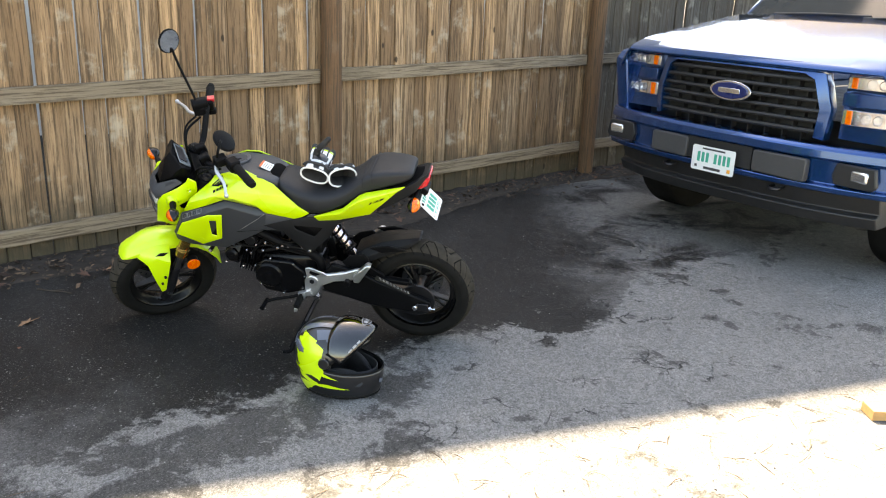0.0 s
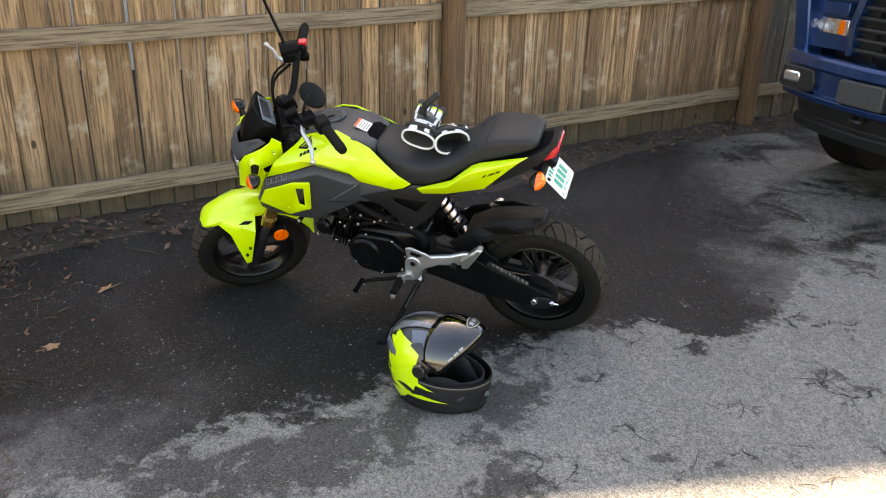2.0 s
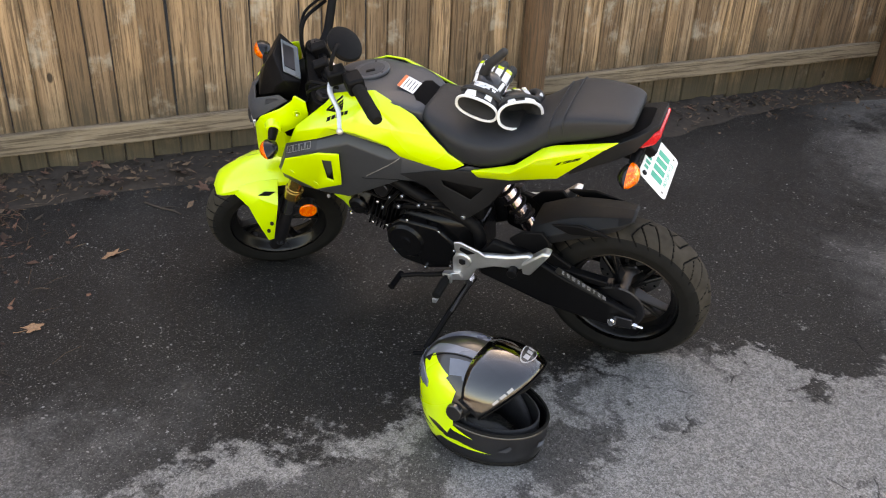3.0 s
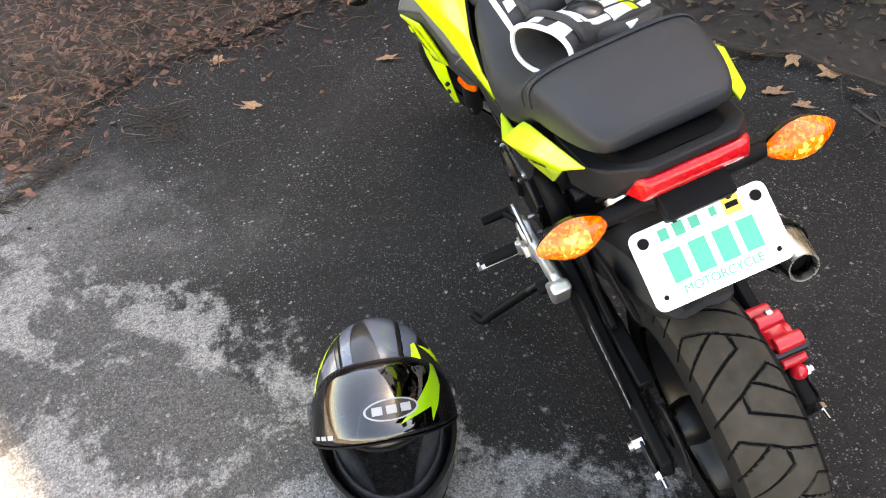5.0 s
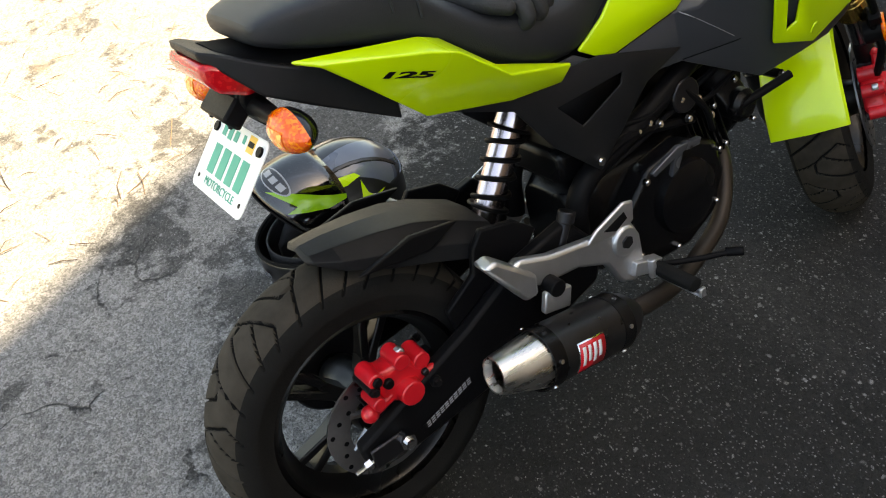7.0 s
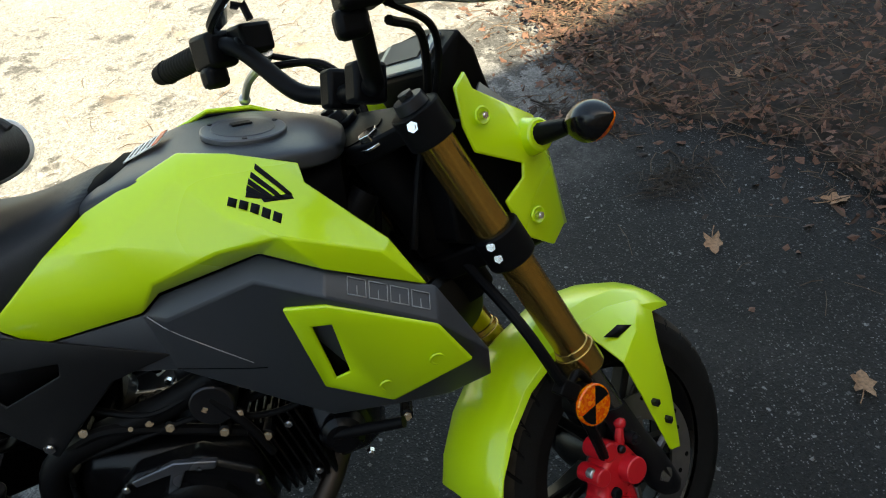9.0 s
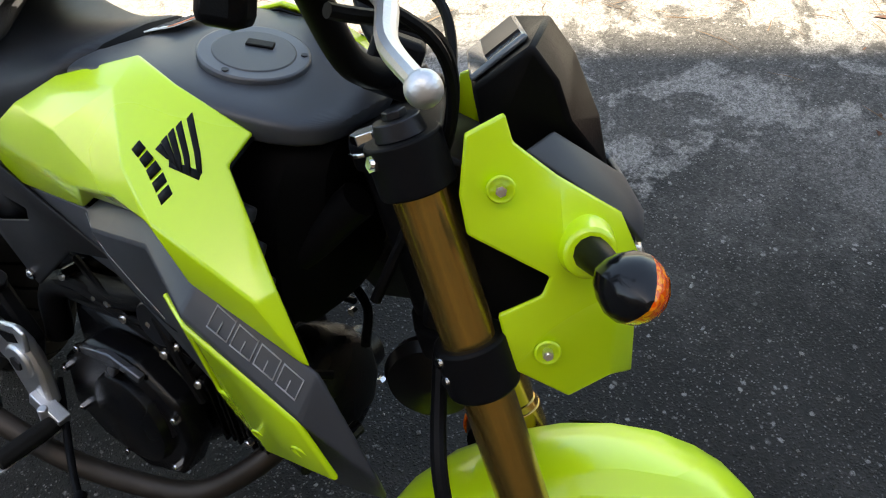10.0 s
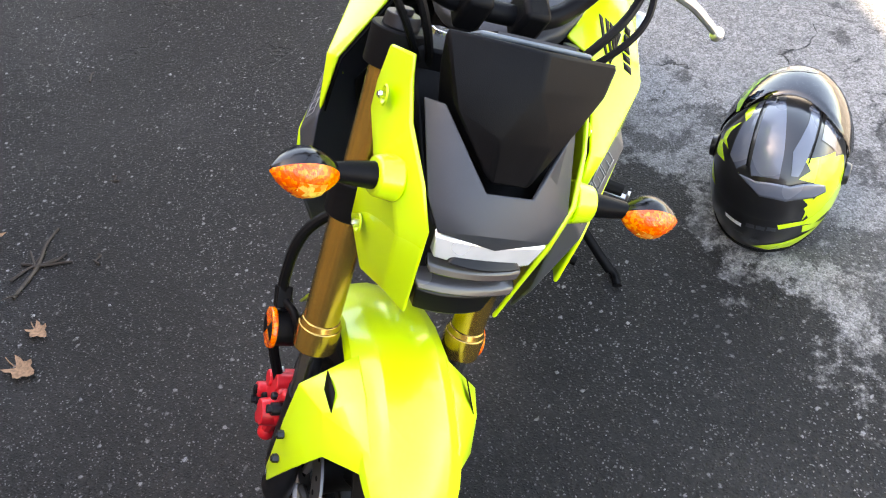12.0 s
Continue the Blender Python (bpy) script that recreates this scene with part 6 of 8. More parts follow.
# handlebar
BAR = Matrix.Translation((-0.014, 0, -0.046)) @ Matrix.Diagonal((1, 0.90, 1, 1))
bm = bmesh.new()
tube(bm, [(0.800, 0.372, 0.972), (0.832, 0.255, 0.982), (0.856, 0.19, 0.975), (0.892, 0.120, 0.905), (0.915, 0.075, 0.888), (0.920, 0.03, 0.884), (0.920, -0.03, 0.884), (0.915, -0.075, 0.888), (0.892, -0.120, 0.905), (0.856, -0.19, 0.975), (0.832, -0.255, 0.982), (0.800, -0.372, 0.972)], 0.0125, 14)
bar = bp("handlebar", bm, BLACK, "black steel handlebar", turn=BAR)
for s in (-1, 1):
    bm = bmesh.new()
    g0, g1 = Vector((0.804, s * 0.360, 0.973)), Vector((0.830, s * 0.262, 0.981))
    gd = (g1 - g0).normalized()
    gu = gd.orthogonal().normalized()
    gv = gd.cross(gu)
    rings = []
    for k in range(49):
        r = 0.0173 if k % 4 in (1, 2) and 3 < k < 45 else 0.0168
        rings.append([g0.lerp(g1, k / 48) + r * (math.cos(2 * math.pi * j / 24) * gu + math.sin(2 * math.pi * j / 24) * gv) for j in range(24)])
    loft(bm, rings)
    bp("grip", bm, RUBBER, parent=bar, turn=BAR)
    bm = bmesh.new()
    rod(bm, (0.796, s * 0.388, 0.971), (0.804, s * 0.360, 0.973), 0.014, 0.0185, 20)
    bp("bar_end", bm, RUBBER, parent=bar, turn=BAR, bevel=0.002)
    bm = bmesh.new()
    m = Matrix.Translation((0.838, s * 0.235, 0.980)) @ Matrix.Rotation(radians(s * 14), 4, "Z")
    box(bm, (0.046, 0.055, 0.050), m)
    box(bm, (0.034, 0.03, 0.03), m @ pose(-0.012, s * -0.005, -0.035))
    bp("switch_box", bm, BLACK, parent=bar, turn=BAR, bevel=0.008)
    bm = bmesh.new()
    rod(bm, (0.852, s * 0.185, 0.978), (0.90, s * 0.190, 0.975), 0.013)
    box(bm, (0.05, 0.045, 0.04), pose(0.880, s * 0.195, 0.985, 0, 0, s * 10))
    bp("lever_perch", bm, BLACK, parent=bar, turn=BAR, bevel=0.006)
    bm = bmesh.new()
    line = spline([(0.895, 0.185, 0.965), (0.905, 0.225, 0.955), (0.893, 0.280, 0.935), (0.898, 0.335, 0.912)] if s > 0 else [(0.895, -0.185, 0.968), (0.922, -0.235, 0.960), (0.930, -0.305, 0.944), (0.950, -0.370, 0.936)], 6)
    tube(bm, line, 0.0055, 10, 0, (0.0085, 0.0055))
    bmesh.ops.create_uvsphere(bm, u_segments=16, v_segments=10, radius=0.0095, matrix=Matrix.Translation((0.898, 0.337, 0.911) if s > 0 else (0.952, -0.374, 0.935)))
    bp("brake_lever" if s < 0 else "clutch_lever", bm, CAST, "polished aluminium lever with a ball end", bar, turn=BAR)
    bm = bmesh.new()
    box(bm, (0.045, 0.032, 0.05), pose(0.909, s * 0.035, 0.845, 0, 12, 0))
    bp("bar_clamp", bm, BLACK, parent=bar, steer=True, bevel=0.006)
    for k in range(2):
        bm = bmesh.new()
        tube(bm, [(0.885, s * 0.20, 0.965 - 0.02 * k), (0.955, s * (0.17 - 0.03 * k), 0.93), (0.975, s * (0.11 - 0.02 * k), 0.86), (0.955, s * 0.06, 0.77), (0.93, s * 0.05, 0.68)], 0.0045 + 0.001 * k, 8)
        bp("control_cable", bm, BLACK, parent=bar, turn=BAR)
bm = bmesh.new()
box(bm, (0.030, 0.030, 0.016), pose(0.825, -0.232, 1.004, 0, 0, -14))
bp("kill_switch", bm, RED, "red engine stop switch", bar, turn=BAR, bevel=0.003)
bm = bmesh.new()
loft(bm, [oval(0.845, 0.026, 1.035, 0.995, 3, 16, -0.2), oval(0.91, 0.03, 1.035, 0.99, 3, 16, -0.2)])
bp("brake_reservoir", bm, BLACK, "black brake fluid reservoir", bar, turn=BAR, bevel=0.004)

# mirrors: one raised, one folded down
MIR = material("mirror_glass", (0.8, 0.8, 0.8), 0.03, 1.0, 0.0, 40, rspread=0.0)


def mirror(stem, centre, normal, steer=True):
    bm = bmesh.new()
    tube(bm, stem, 0.0055, 10)
    ob = bp("mirror", bm, BLACK, "round black mirror on a stalk", steer=steer)
    c, n = Vector(centre), Vector(normal).normalized()
    q = n.to_track_quat("Y", "Z").to_matrix().to_4x4()
    bm = bmesh.new()
    lathe(bm, [(0.0, -0.010), (0.03, -0.009), (0.046, -0.004), (0.0505, 0.002), (0.049, 0.007), (0.0, 0.007)], 40, Matrix.Translation(c) @ q)
    bp("mirror_shell", bm, BLACK, parent=ob, steer=steer)
    bm = bmesh.new()
    lathe(bm, [(0.0, 0.0082), (0.0455, 0.0082), (0.0455, 0.0072), (0.0, 0.0072)], 40, Matrix.Translation(c) @ q)
    bp("mirror_face", bm, MIR, parent=ob, steer=steer)


mirror([(0.875, -0.182, 0.965), (0.88, -0.195, 1.01), (0.905, -0.250, 1.12), (0.916, -0.280, 1.185)], (0.922, -0.292, 1.215), (-0.42, 0.72, 0.1))
mirror([(0.875, 0.182, 0.965), (0.87, 0.185, 0.99), (0.855, 0.165, 1.01), (0.845, 0.14, 1.005)], (0.828, 0.118, 0.985), (0.59, -0.29, -0.75))

# ---- motorcycle: engine, foot controls, exhaust, stand ----
engine = new("engine")
engine.parent, engine.empty_display_size = bike, 0.05
engine["label"] = "black horizontal single-cylinder engine"


def ep(name, bm, mat=None, label="", **kw):
    return bp(name, bm, mat or ENG, label, engine, **kw)


bm = bmesh.new()
loft(bm, [oval(0.42, 0.06, 0.40, 0.25, 4), oval(0.47, 0.085, 0.435, 0.225, 4), oval(0.56, 0.095, 0.43, 0.215, 4), oval(0.66, 0.085, 0.42, 0.24, 4), oval(0.70, 0.06, 0.41, 0.28, 4)])
ep("crankcase", bm, bevel=0.004)
bm = bmesh.new()
plate(bm, [(0.475, 0.27), (0.53, 0.235), (0.62, 0.228), (0.69, 0.265), (0.715, 0.33), (0.70, 0.395), (0.63, 0.43), (0.54, 0.415), (0.48, 0.355)], -0.04, "y", -0.085)
ep("clutch_cover", bm, label="glossy black clutch cover", bevel=0.008)
bm = bmesh.new()
lathe(bm, [(0, -0.142), (0.05, -0.142), (0.064, -0.136), (0.068, -0.12), (0.068, -0.10)], 48, pose(0.615, 0, 0.33))
ep("clutch_dome", bm)
# raised rib of the clutch cover; its V-shaped highlight is put into the grey
bm = bmesh.new()
plate(bm, [(0.540, 0.412), (0.600, 0.432), (0.655, 0.425), (0.650, 0.413), (0.612, 0.417), (0.588, 0.372), (0.578, 0.378), (0.592, 0.414), (0.545, 0.402)], -0.010, "y", -0.124)
ep("cover_rib", bm, material("rib_highlight_grey", (0.10, 0.105, 0.12), 0.3, 0.6, 0.1, 40), "raised rib of the clutch cover, its highlight put into the grey", bevel=0.002)
bm = bmesh.new()
plate(bm, [(0.50, 0.26), (0.58, 0.235), (0.67, 0.25), (0.71, 0.30), (0.71, 0.37), (0.66, 0.41), (0.54, 0.405), (0.48, 0.35)], 0.035, "y", 0.08)
ep("generator_cover", bm, bevel=0.008)
bm = bmesh.new()
lathe(bm, [(0, 0.128), (0.018, 0.128), (0.02, 0.122), (0.052, 0.124), (0.060, 0.116), (0.062, 0.10)], 48, pose(0.645, 0, 0.33))
ep("generator_dome", bm)
# finned cylinder and head, lying forward
ca, cb = Vector((0.68, 0, 0.36)), Vector((0.86, 0, 0.415))
cd = (cb - ca).normalized()
cm = Matrix.Translation(ca) @ cd.to_track_quat("X", "Z").to_matrix().to_4x4()
for k in range(7):
    bm = bmesh.new()
    box(bm, (0.005, 0.15 - 0.004 * (k % 2), 0.125), cm @ pose(0.022 + 0.0125 * k, 0, 0))
    ep("cooling_fin", bm, bevel=0.0015)
bm = bmesh.new()
box(bm, (0.10, 0.11, 0.10), cm @ pose(0.055, 0, 0))
ep("cylinder", bm, bevel=0.01)
bm = bmesh.new()
loft(bm, [[cm @ Vector((x, w * math.cos(a), h * math.sin(a))) for a in [2 * math.pi * (k + 0.5) / 12 for k in range(12)]] for x, w, h in ((0.11, 0.085, 0.075), (0.15, 0.085, 0.075), (0.175, 0.07, 0.065), (0.185, 0.04, 0.035))])
ep("cylinder_head", bm, bevel=0.006)
for s in (-1, 1):
    bm = bmesh.new()
    lathe(bm, [(0, s * 0.098), (0.022, s * 0.098), (0.030, s * 0.090), (0.032, s * 0.06)], 32, Matrix.Translation(cm @ Vector((0.14, 0, 0))))
    ep("head_cover", bm)
    for k, (x, z) in enumerate(((0.50, 0.275), (0.585, 0.245), (0.685, 0.285), (0.70, 0.38), (0.63, 0.418), (0.53, 0.40), (0.485, 0.34), (0.745, 0.43), (0.80, 0.455), (0.845, 0.36), (0.77, 0.345))):
        y = 0.119 if s > 0 else -0.128
        if x > 0.72:
            y = s * 0.082
        bolt((x, y, z), (0, s, 0), 0.0058, parent=engine)
    bm = bmesh.new()
    tube(bm, [(0.70, s * 0.07, 0.47), (0.77, s * 0.085, 0.50), (0.83, s * 0.07, 0.49), (0.86, s * 0.03, 0.47)], 0.006, 8)
    ep("hose", bm, BLACK)
    bm = bmesh.new()
    tube(bm, [(0.44, s * 0.09, 0.44), (0.52, s * 0.1, 0.475), (0.62, s * 0.09, 0.45), (0.69, s * 0.085, 0.43)], 0.008, 8)
    ep("hose", bm, BLACK)
bm = bmesh.new()
loft(bm, [[(x, y0 + 0.038 * math.cos(a), 0.50 + 0.038 * math.sin(a)) for a in [2 * math.pi * k / 20 for k in range(20)]] for x, y0 in ((0.60, 0), (0.72, 0))])
ep("throttle_body", bm, METAL, bevel=0.004)
bm = bmesh.new()
rod(bm, (0.66, -0.07, 0.49), (0.66, -0.105, 0.49), 0.03, n=24)
ep("throttle_cover", bm, METAL, bevel=0.003)
bm = bmesh.new()
rod(bm, (0.72, 0.06, 0.49), (0.72, 0.10, 0.49), 0.024, n=24)
ep("throttle_wheel", bm, METAL, bevel=0.003)
bm = bmesh.new()
box(bm, (0.05, 0.07, 0.09), pose(0.50, 0, 0.50, 0, 15, 0))
box(bm, (0.10, 0.14, 0.06), pose(0.46, 0, 0.46))
ep("starter", bm, ENG, bevel=0.012)
bm = bmesh.new()
rod(bm, (0.785, -0.085, 0.40), (0.90, -0.12, 0.43), 0.008)
ep("spark_lead", bm, BLACK)
# horn and lower guard behind the mudguard
bm = bmesh.new()
lathe(bm, [(0.0, 0.022), (0.014, 0.020), (0.018, 0.012), (0.030, 0.012), (0.034, 0.016), (0.046, 0.012), (0.050, 0), (0.044, -0.012), (0.02, -0.02), (0, -0.022)], 40, pose(0.985, -0.02, 0.535, 0, 0, 25))
bp("horn", bm, RIMB, "round black horn")
for x, z in ((0.489, 0.477), (0.550, 0.4735), (0.5985, 0.465), (0.65, 0.486), (0.665, 0.445), (0.718, 0.428), (0.904, 0.424), (0.575, 0.478), (0.69, 0.47)):
    for s in (-1, 1):
        bolt((x, s * 0.1, z), (0.2, s, 0.3), 0.0062, parent=engine)
        bm = bmesh.new()
        rod(bm, (x, s * 0.04, z), (x, s * 0.099, z), 0.009, n=10)
        ep("bolt_boss", bm)
for s in (-1, 1):
    for pts, r in (([(0.50, s * 0.085, 0.50), (0.58, s * 0.10, 0.49), (0.66, s * 0.095, 0.515), (0.75, s * 0.08, 0.52)], 0.005), ([(0.47, s * 0.09, 0.43), (0.56, s * 0.098, 0.455), (0.64, s * 0.094, 0.47), (0.72, s * 0.09, 0.455), (0.80, s * 0.085, 0.47)], 0.0045), ([(0.66, s * 0.10, 0.50), (0.70, s * 0.105, 0.45), (0.72, s * 0.10, 0.40)], 0.006)):
        bm = bmesh.new()
        tube(bm, pts, r, 8)
        ep("wire", bm, BLACK)

# foot pegs and cast brackets
for s in (-1, 1):
    y = s * 0.150
    ob = new("foot_bracket")
    ob.parent, ob.empty_display_size = bike, 0.05
    ob["label"] = "cast aluminium foot peg bracket"
    bm = bmesh.new()
    plate(bm, [(0.475, 0.345), (0.455, 0.385), (0.43, 0.395), (0.395, 0.382), (0.30, 0.402), (0.245, 0.425), (0.215, 0.415), (0.225, 0.385), (0.275, 0.362), (0.345, 0.352), (0.40, 0.325), (0.425, 0.275), (0.455, 0.262), (0.478, 0.285)], s * 0.020, "y", y - s * 0.010)
    bp("bracket_arm", bm, CAST, parent=ob, bevel=0.006)
    bm = bmesh.new()
    rod(bm, (0.440, y - s * 0.012, 0.350), (0.440, y + s * 0.016, 0.350), 0.026, n=28)
    bp("bracket_boss", bm, CAST, parent=ob, bevel=0.004)
    bm = bmesh.new()
    rod(bm, (0.440, y + s * 0.015, 0.350), (0.440, y + s * 0.019, 0.350), 0.011, n=6)
    bp("bolt", bm, METAL, parent=ob, smooth=0)
    bm = bmesh.new()
    plate(bm, [(0.365, 0.380), (0.388, 0.396), (0.448, 0.416), (0.468, 0.410), (0.464, 0.376), (0.430, 0.366)], s * 0.007, "y", y + s * 0.004)
    heel = bp("heel_plate", bm, CAST, parent=ob, bevel=0.003)
    bm = bmesh.new()
    plate(bm, [(0.402, 0.388), (0.445, 0.401), (0.450, 0.388), (0.425, 0.377)], s * 0.009, "y", y + s * 0.0035)
    bp("heel_slot", bm, BLACK, parent=heel)
    # folded pillion peg
    bm = bmesh.new()
    plate(bm, [(0.178, 0.452), (0.200, 0.455), (0.262, 0.395), (0.258, 0.362), (0.235, 0.362)], s * 0.034, "y", y - s * 0.012)
    bp("pillion_peg", bm, CAST, parent=ob, bevel=0.006)
    bm = bmesh.new()
    rod(bm, (0.285, y, 0.362), (0.285, y + s * 0.034, 0.362), 0.014, n=20)
    bp("pivot_bolt", bm, BLACK, parent=ob, bevel=0.002)
    # rider peg
    bm = bmesh.new()
    loft(bm, [[(0.492 + w * math.cos(a), y + s * t, 0.272 + dz + h * math.sin(a)) for a in [2 * math.pi * (k + 0.5) / 8 for k in range(8)]] for t, w, h, dz in ((0.012, 0.012, 0.012, 0.0), (0.04, 0.015, 0.013, 0.0), (0.10, 0.014, 0.012, 0.0))])
    bp("rider_peg", bm, RUBBER, "ribbed rider foot peg", ob, bevel=0.002)
    bm = bmesh.new()
    box(bm, (0.06, 0.02, 0.024), pose(0.475, y + s * 0.01, 0.282, 0, 20, 0))
    rod(bm, (0.480, y + s * 0.022, 0.262), (0.480, y + s * 0.022, 0.296), 0.007, n=12)
    bp("peg_hinge", bm, CAST, parent=ob, bevel=0.003)
    bm = bmesh.new()
    box(bm, (0.012, 0.098, 0.004), pose(0.492, y + s * 0.062, 0.2585))
    box(bm, (0.012, 0.006, 0.016), pose(0.492, y + s * 0.112, 0.2645))
    bp("peg_blade", bm, CAST, parent=ob, bevel=0.0015)
bm = bmesh.new()
tube(bm, [(0.455, 0.12, 0.275), (0.53, 0.135, 0.245), (0.61, 0.15, 0.232), (0.655, 0.165, 0.224)], 0.0075, 10)
rod(bm, (0.655, 0.150, 0.224), (0.658, 0.215, 0.222), 0.0105, n=16)
bp("shift_pedal", bm, BLACK, "black gear pedal with a rubber toe")
bm = bmesh.new()
tube(bm, [(0.44, -0.12, 0.285), (0.50, -0.158, 0.268), (0.56, -0.195, 0.260), (0.606, -0.220, 0.257)], 0.0055, 10)
rod(bm, (0.602, -0.214, 0.257), (0.622, -0.236, 0.257), 0.0085, n=12)
bp("brake_pedal", bm, BLACK, "black brake pedal", bevel=0.002)
bm = bmesh.new()
rod(bm, (0.335, -0.125, 0.372), (0.365, -0.125, 0.425), 0.010, n=16)
rod(bm, (0.360, -0.125, 0.415), (0.368, -0.125, 0.432), 0.014, n=16)
bp("brake_cylinder", bm, METAL, "rear brake master cylinder", bevel=0.002)

# side stand, tip on the ground
bm = bmesh.new()
tube(bm, [(0.435, 0.09, 0.225), (0.455, 0.12, 0.195), (0.50, 0.235, 0.115), (0.520, 0.292, 0.078)], 0.0105, 12)
tube(bm, [(0.515, 0.285, 0.082), (0.522, 0.305, 0.072), (0.550, 0.318, 0.073)], 0.009, 10)
stand = bp("side_stand", bm, BLACK, "black steel side stand")
bm = bmesh.new()
tube(bm, [(0.425, 0.105, 0.25), (0.46, 0.155, 0.185), (0.475, 0.19, 0.155)], 0.0055, 8)
bp("stand_spring", bm, METAL, parent=stand)
bm = bmesh.new()
rod(bm, (0.437, 0.10, 0.24), (0.437, 0.135, 0.24), 0.013, n=6)
bp("stand_bolt", bm, CHROME, parent=stand, smooth=0)

# exhaust
m0, m1 = Vector((0.122, -0.224, 0.330)), Vector((0.195, -0.226, 0.312))
m2 = Vector((0.345, -0.210, 0.2715))
bm = bmesh.new()
q = (m1 - m0).to_track_quat("Y", "Z").to_matrix().to_4x4()
L0 = (m1 - m0).length
lathe(bm, [(0.021, 0.012), (0.024, 0.0), (0.027, 0.0), (0.029, 0.006), (0.043, L0), (0.043, L0 + 0.004), (0.0, L0 + 0.004), (0.0, 0.05), (0.020, 0.05)], 48, Matrix.Translation(m0) @ q)
muffler = bp("muffler", bm, BRUSH, "short muffler with brushed steel cone and carbon sleeve")
bm = bmesh.new()
lathe(bm, [(0.0, 0.03), (0.021, 0.03), (0.0215, 0.028)], 32, Matrix.Translation(m0) @ q)
bp("muffler_bore", bm, BLACK, parent=muffler)
bm = bmesh.new()
L1 = (m2 - m1).length
q = (m2 - m1).to_track_quat("Y", "Z").to_matrix().to_4x4()
lathe(bm, [(0.0, 0.0), (0.0455, 0.0), (0.0455, L1), (0.0, L1)], 48, Matrix.Translation(m1) @ q)
bp("muffler_sleeve", bm, CARBON, parent=muffler)
for t in (0.02, 0.97):
    bm = bmesh.new()
    lathe(bm, [(0.044, -0.012), (0.0465, -0.012), (0.0465, 0.012), (0.044, 0.012)], 48, Matrix.Translation(m1.lerp(m2, t)) @ q, closed=True)
    bp("muffler_band", bm, ENG, parent=muffler)
    for k in range(6):
        a = 2 * math.pi * k / 6 + 0.3
        c = m1.lerp(m2, t) + q.to_3x3() @ Vector((0.0465 * math.cos(a), 0, 0.0465 * math.sin(a)))
        bm = bmesh.new()
        rod(bm, c, c + (c - m1.lerp(m2, t)).normalized() * 0.002, 0.0035, n=8)
        bp("rivet", bm, CHROME, parent=muffler)
bm = bmesh.new()
lathe(bm, [(0.045, 0.0), (0.038, 0.03), (0.021, 0.055), (0.0, 0.055)], 40, Matrix.Translation(m2) @ q)
bp("muffler_neck", bm, METAL, parent=muffler)
# curved badge: red plate with plain white bars
bq = q.to_3x3()


def on_sleeve(t, deg, r=0.0462):
    a = radians(deg)
    return m1.lerp(m2, t) + bq @ Vector((r * math.cos(a), 0, r * math.sin(a)))


def badge(t0, t1, d0, d1, r, mat, name):
    bm = bmesh.new()
    n = 8
    a = [bm.verts.new(on_sleeve(t0, d0 + (d1 - d0) * k / n, r)) for k in range(n + 1)]
    b = [bm.verts.new(on_sleeve(t1, d0 + (d1 - d0) * k / n, r)) for k in range(n + 1)]
    for k in range(n):
        bm.faces.new((a[k], a[k + 1], b[k + 1], b[k]))
    return bp(name, bm, mat, parent=muffler, solid=0.0008)


side_deg = math.degrees(math.atan2((bq.transposed() @ Vector((0, -1, 0))).z, (bq.transposed() @ Vector((0, -1, 0))).x))
badge(0.25, 0.61, side_deg - 30, side_deg + 34, 0.0464, CHROME, "badge_rim")
badge(0.262, 0.598, side_deg - 27, side_deg + 31, 0.0468, RED, "badge")
for k in range(4):
    badge(0.295 + 0.07 * k, 0.335 + 0.07 * k, side_deg - 12 + 6 * (k % 2), side_deg + 24, 0.0473, WHITE, "badge_bar")
bm = bmesh.new()
tube(bm, [m2 + (m2 - m1).normalized() * 0.04, (0.50, -0.180, 0.225), (0.60, -0.150, 0.215), (0.70, -0.120, 0.235), (0.765, -0.08, 0.29), (0.80, -0.03, 0.34), (0.805, 0, 0.36)], 0.0155, 14)
bp("exhaust_pipe", bm, material("pipe_steel", (0.045, 0.036, 0.030), 0.5, 0.7, 0.35, 18), "heat-stained steel exhaust pipe")
bm = bmesh.new()
box(bm, (0.05, 0.012, 0.035), pose(0.285, -0.172, 0.338, 0, 15, 0))
bp("muffler_mount", bm, CAST, parent=muffler, bevel=0.003)

# ---- helmet on the ground ----
def coated(name, base, rough, coat=0.8):
    return material(name, base, rough, 0, 0.15, 30, coat=coat, rspread=0.04)


SHELL = coated("shell_black", (0.010, 0.010, 0.0115), 0.32, 0.5)
# grey panels and vents, with the sky's blue reflection put into the colour
SLATE = coated("slate_sky_tint", (0.10, 0.115, 0.15), 0.28, 0.7)
VISOR = bpy.data.materials.new("smoked_visor")
VISOR.use_nodes = True
vt = VISOR.node_tree
vt.nodes.remove(vt.nodes["Principled BSDF"])
clear = vt.nodes.new("ShaderNodeBsdfTransparent")
clear.inputs[0].default_value = (0.24, 0.25, 0.28, 1)
gloss = vt.nodes.new("ShaderNodeBsdfGlossy")
gloss.inputs["Roughness"].default_value = 0.04
fres = vt.nodes.new("ShaderNodeFresnel")
fres.inputs["IOR"].default_value = 1.95
vmix = vt.nodes.new("ShaderNodeMixShader")
vt.links.new(fres.outputs[0], vmix.inputs[0])
vt.links.new(clear.outputs[0], vmix.inputs[1])
vt.links.new(gloss.outputs[0], vmix.inputs[2])
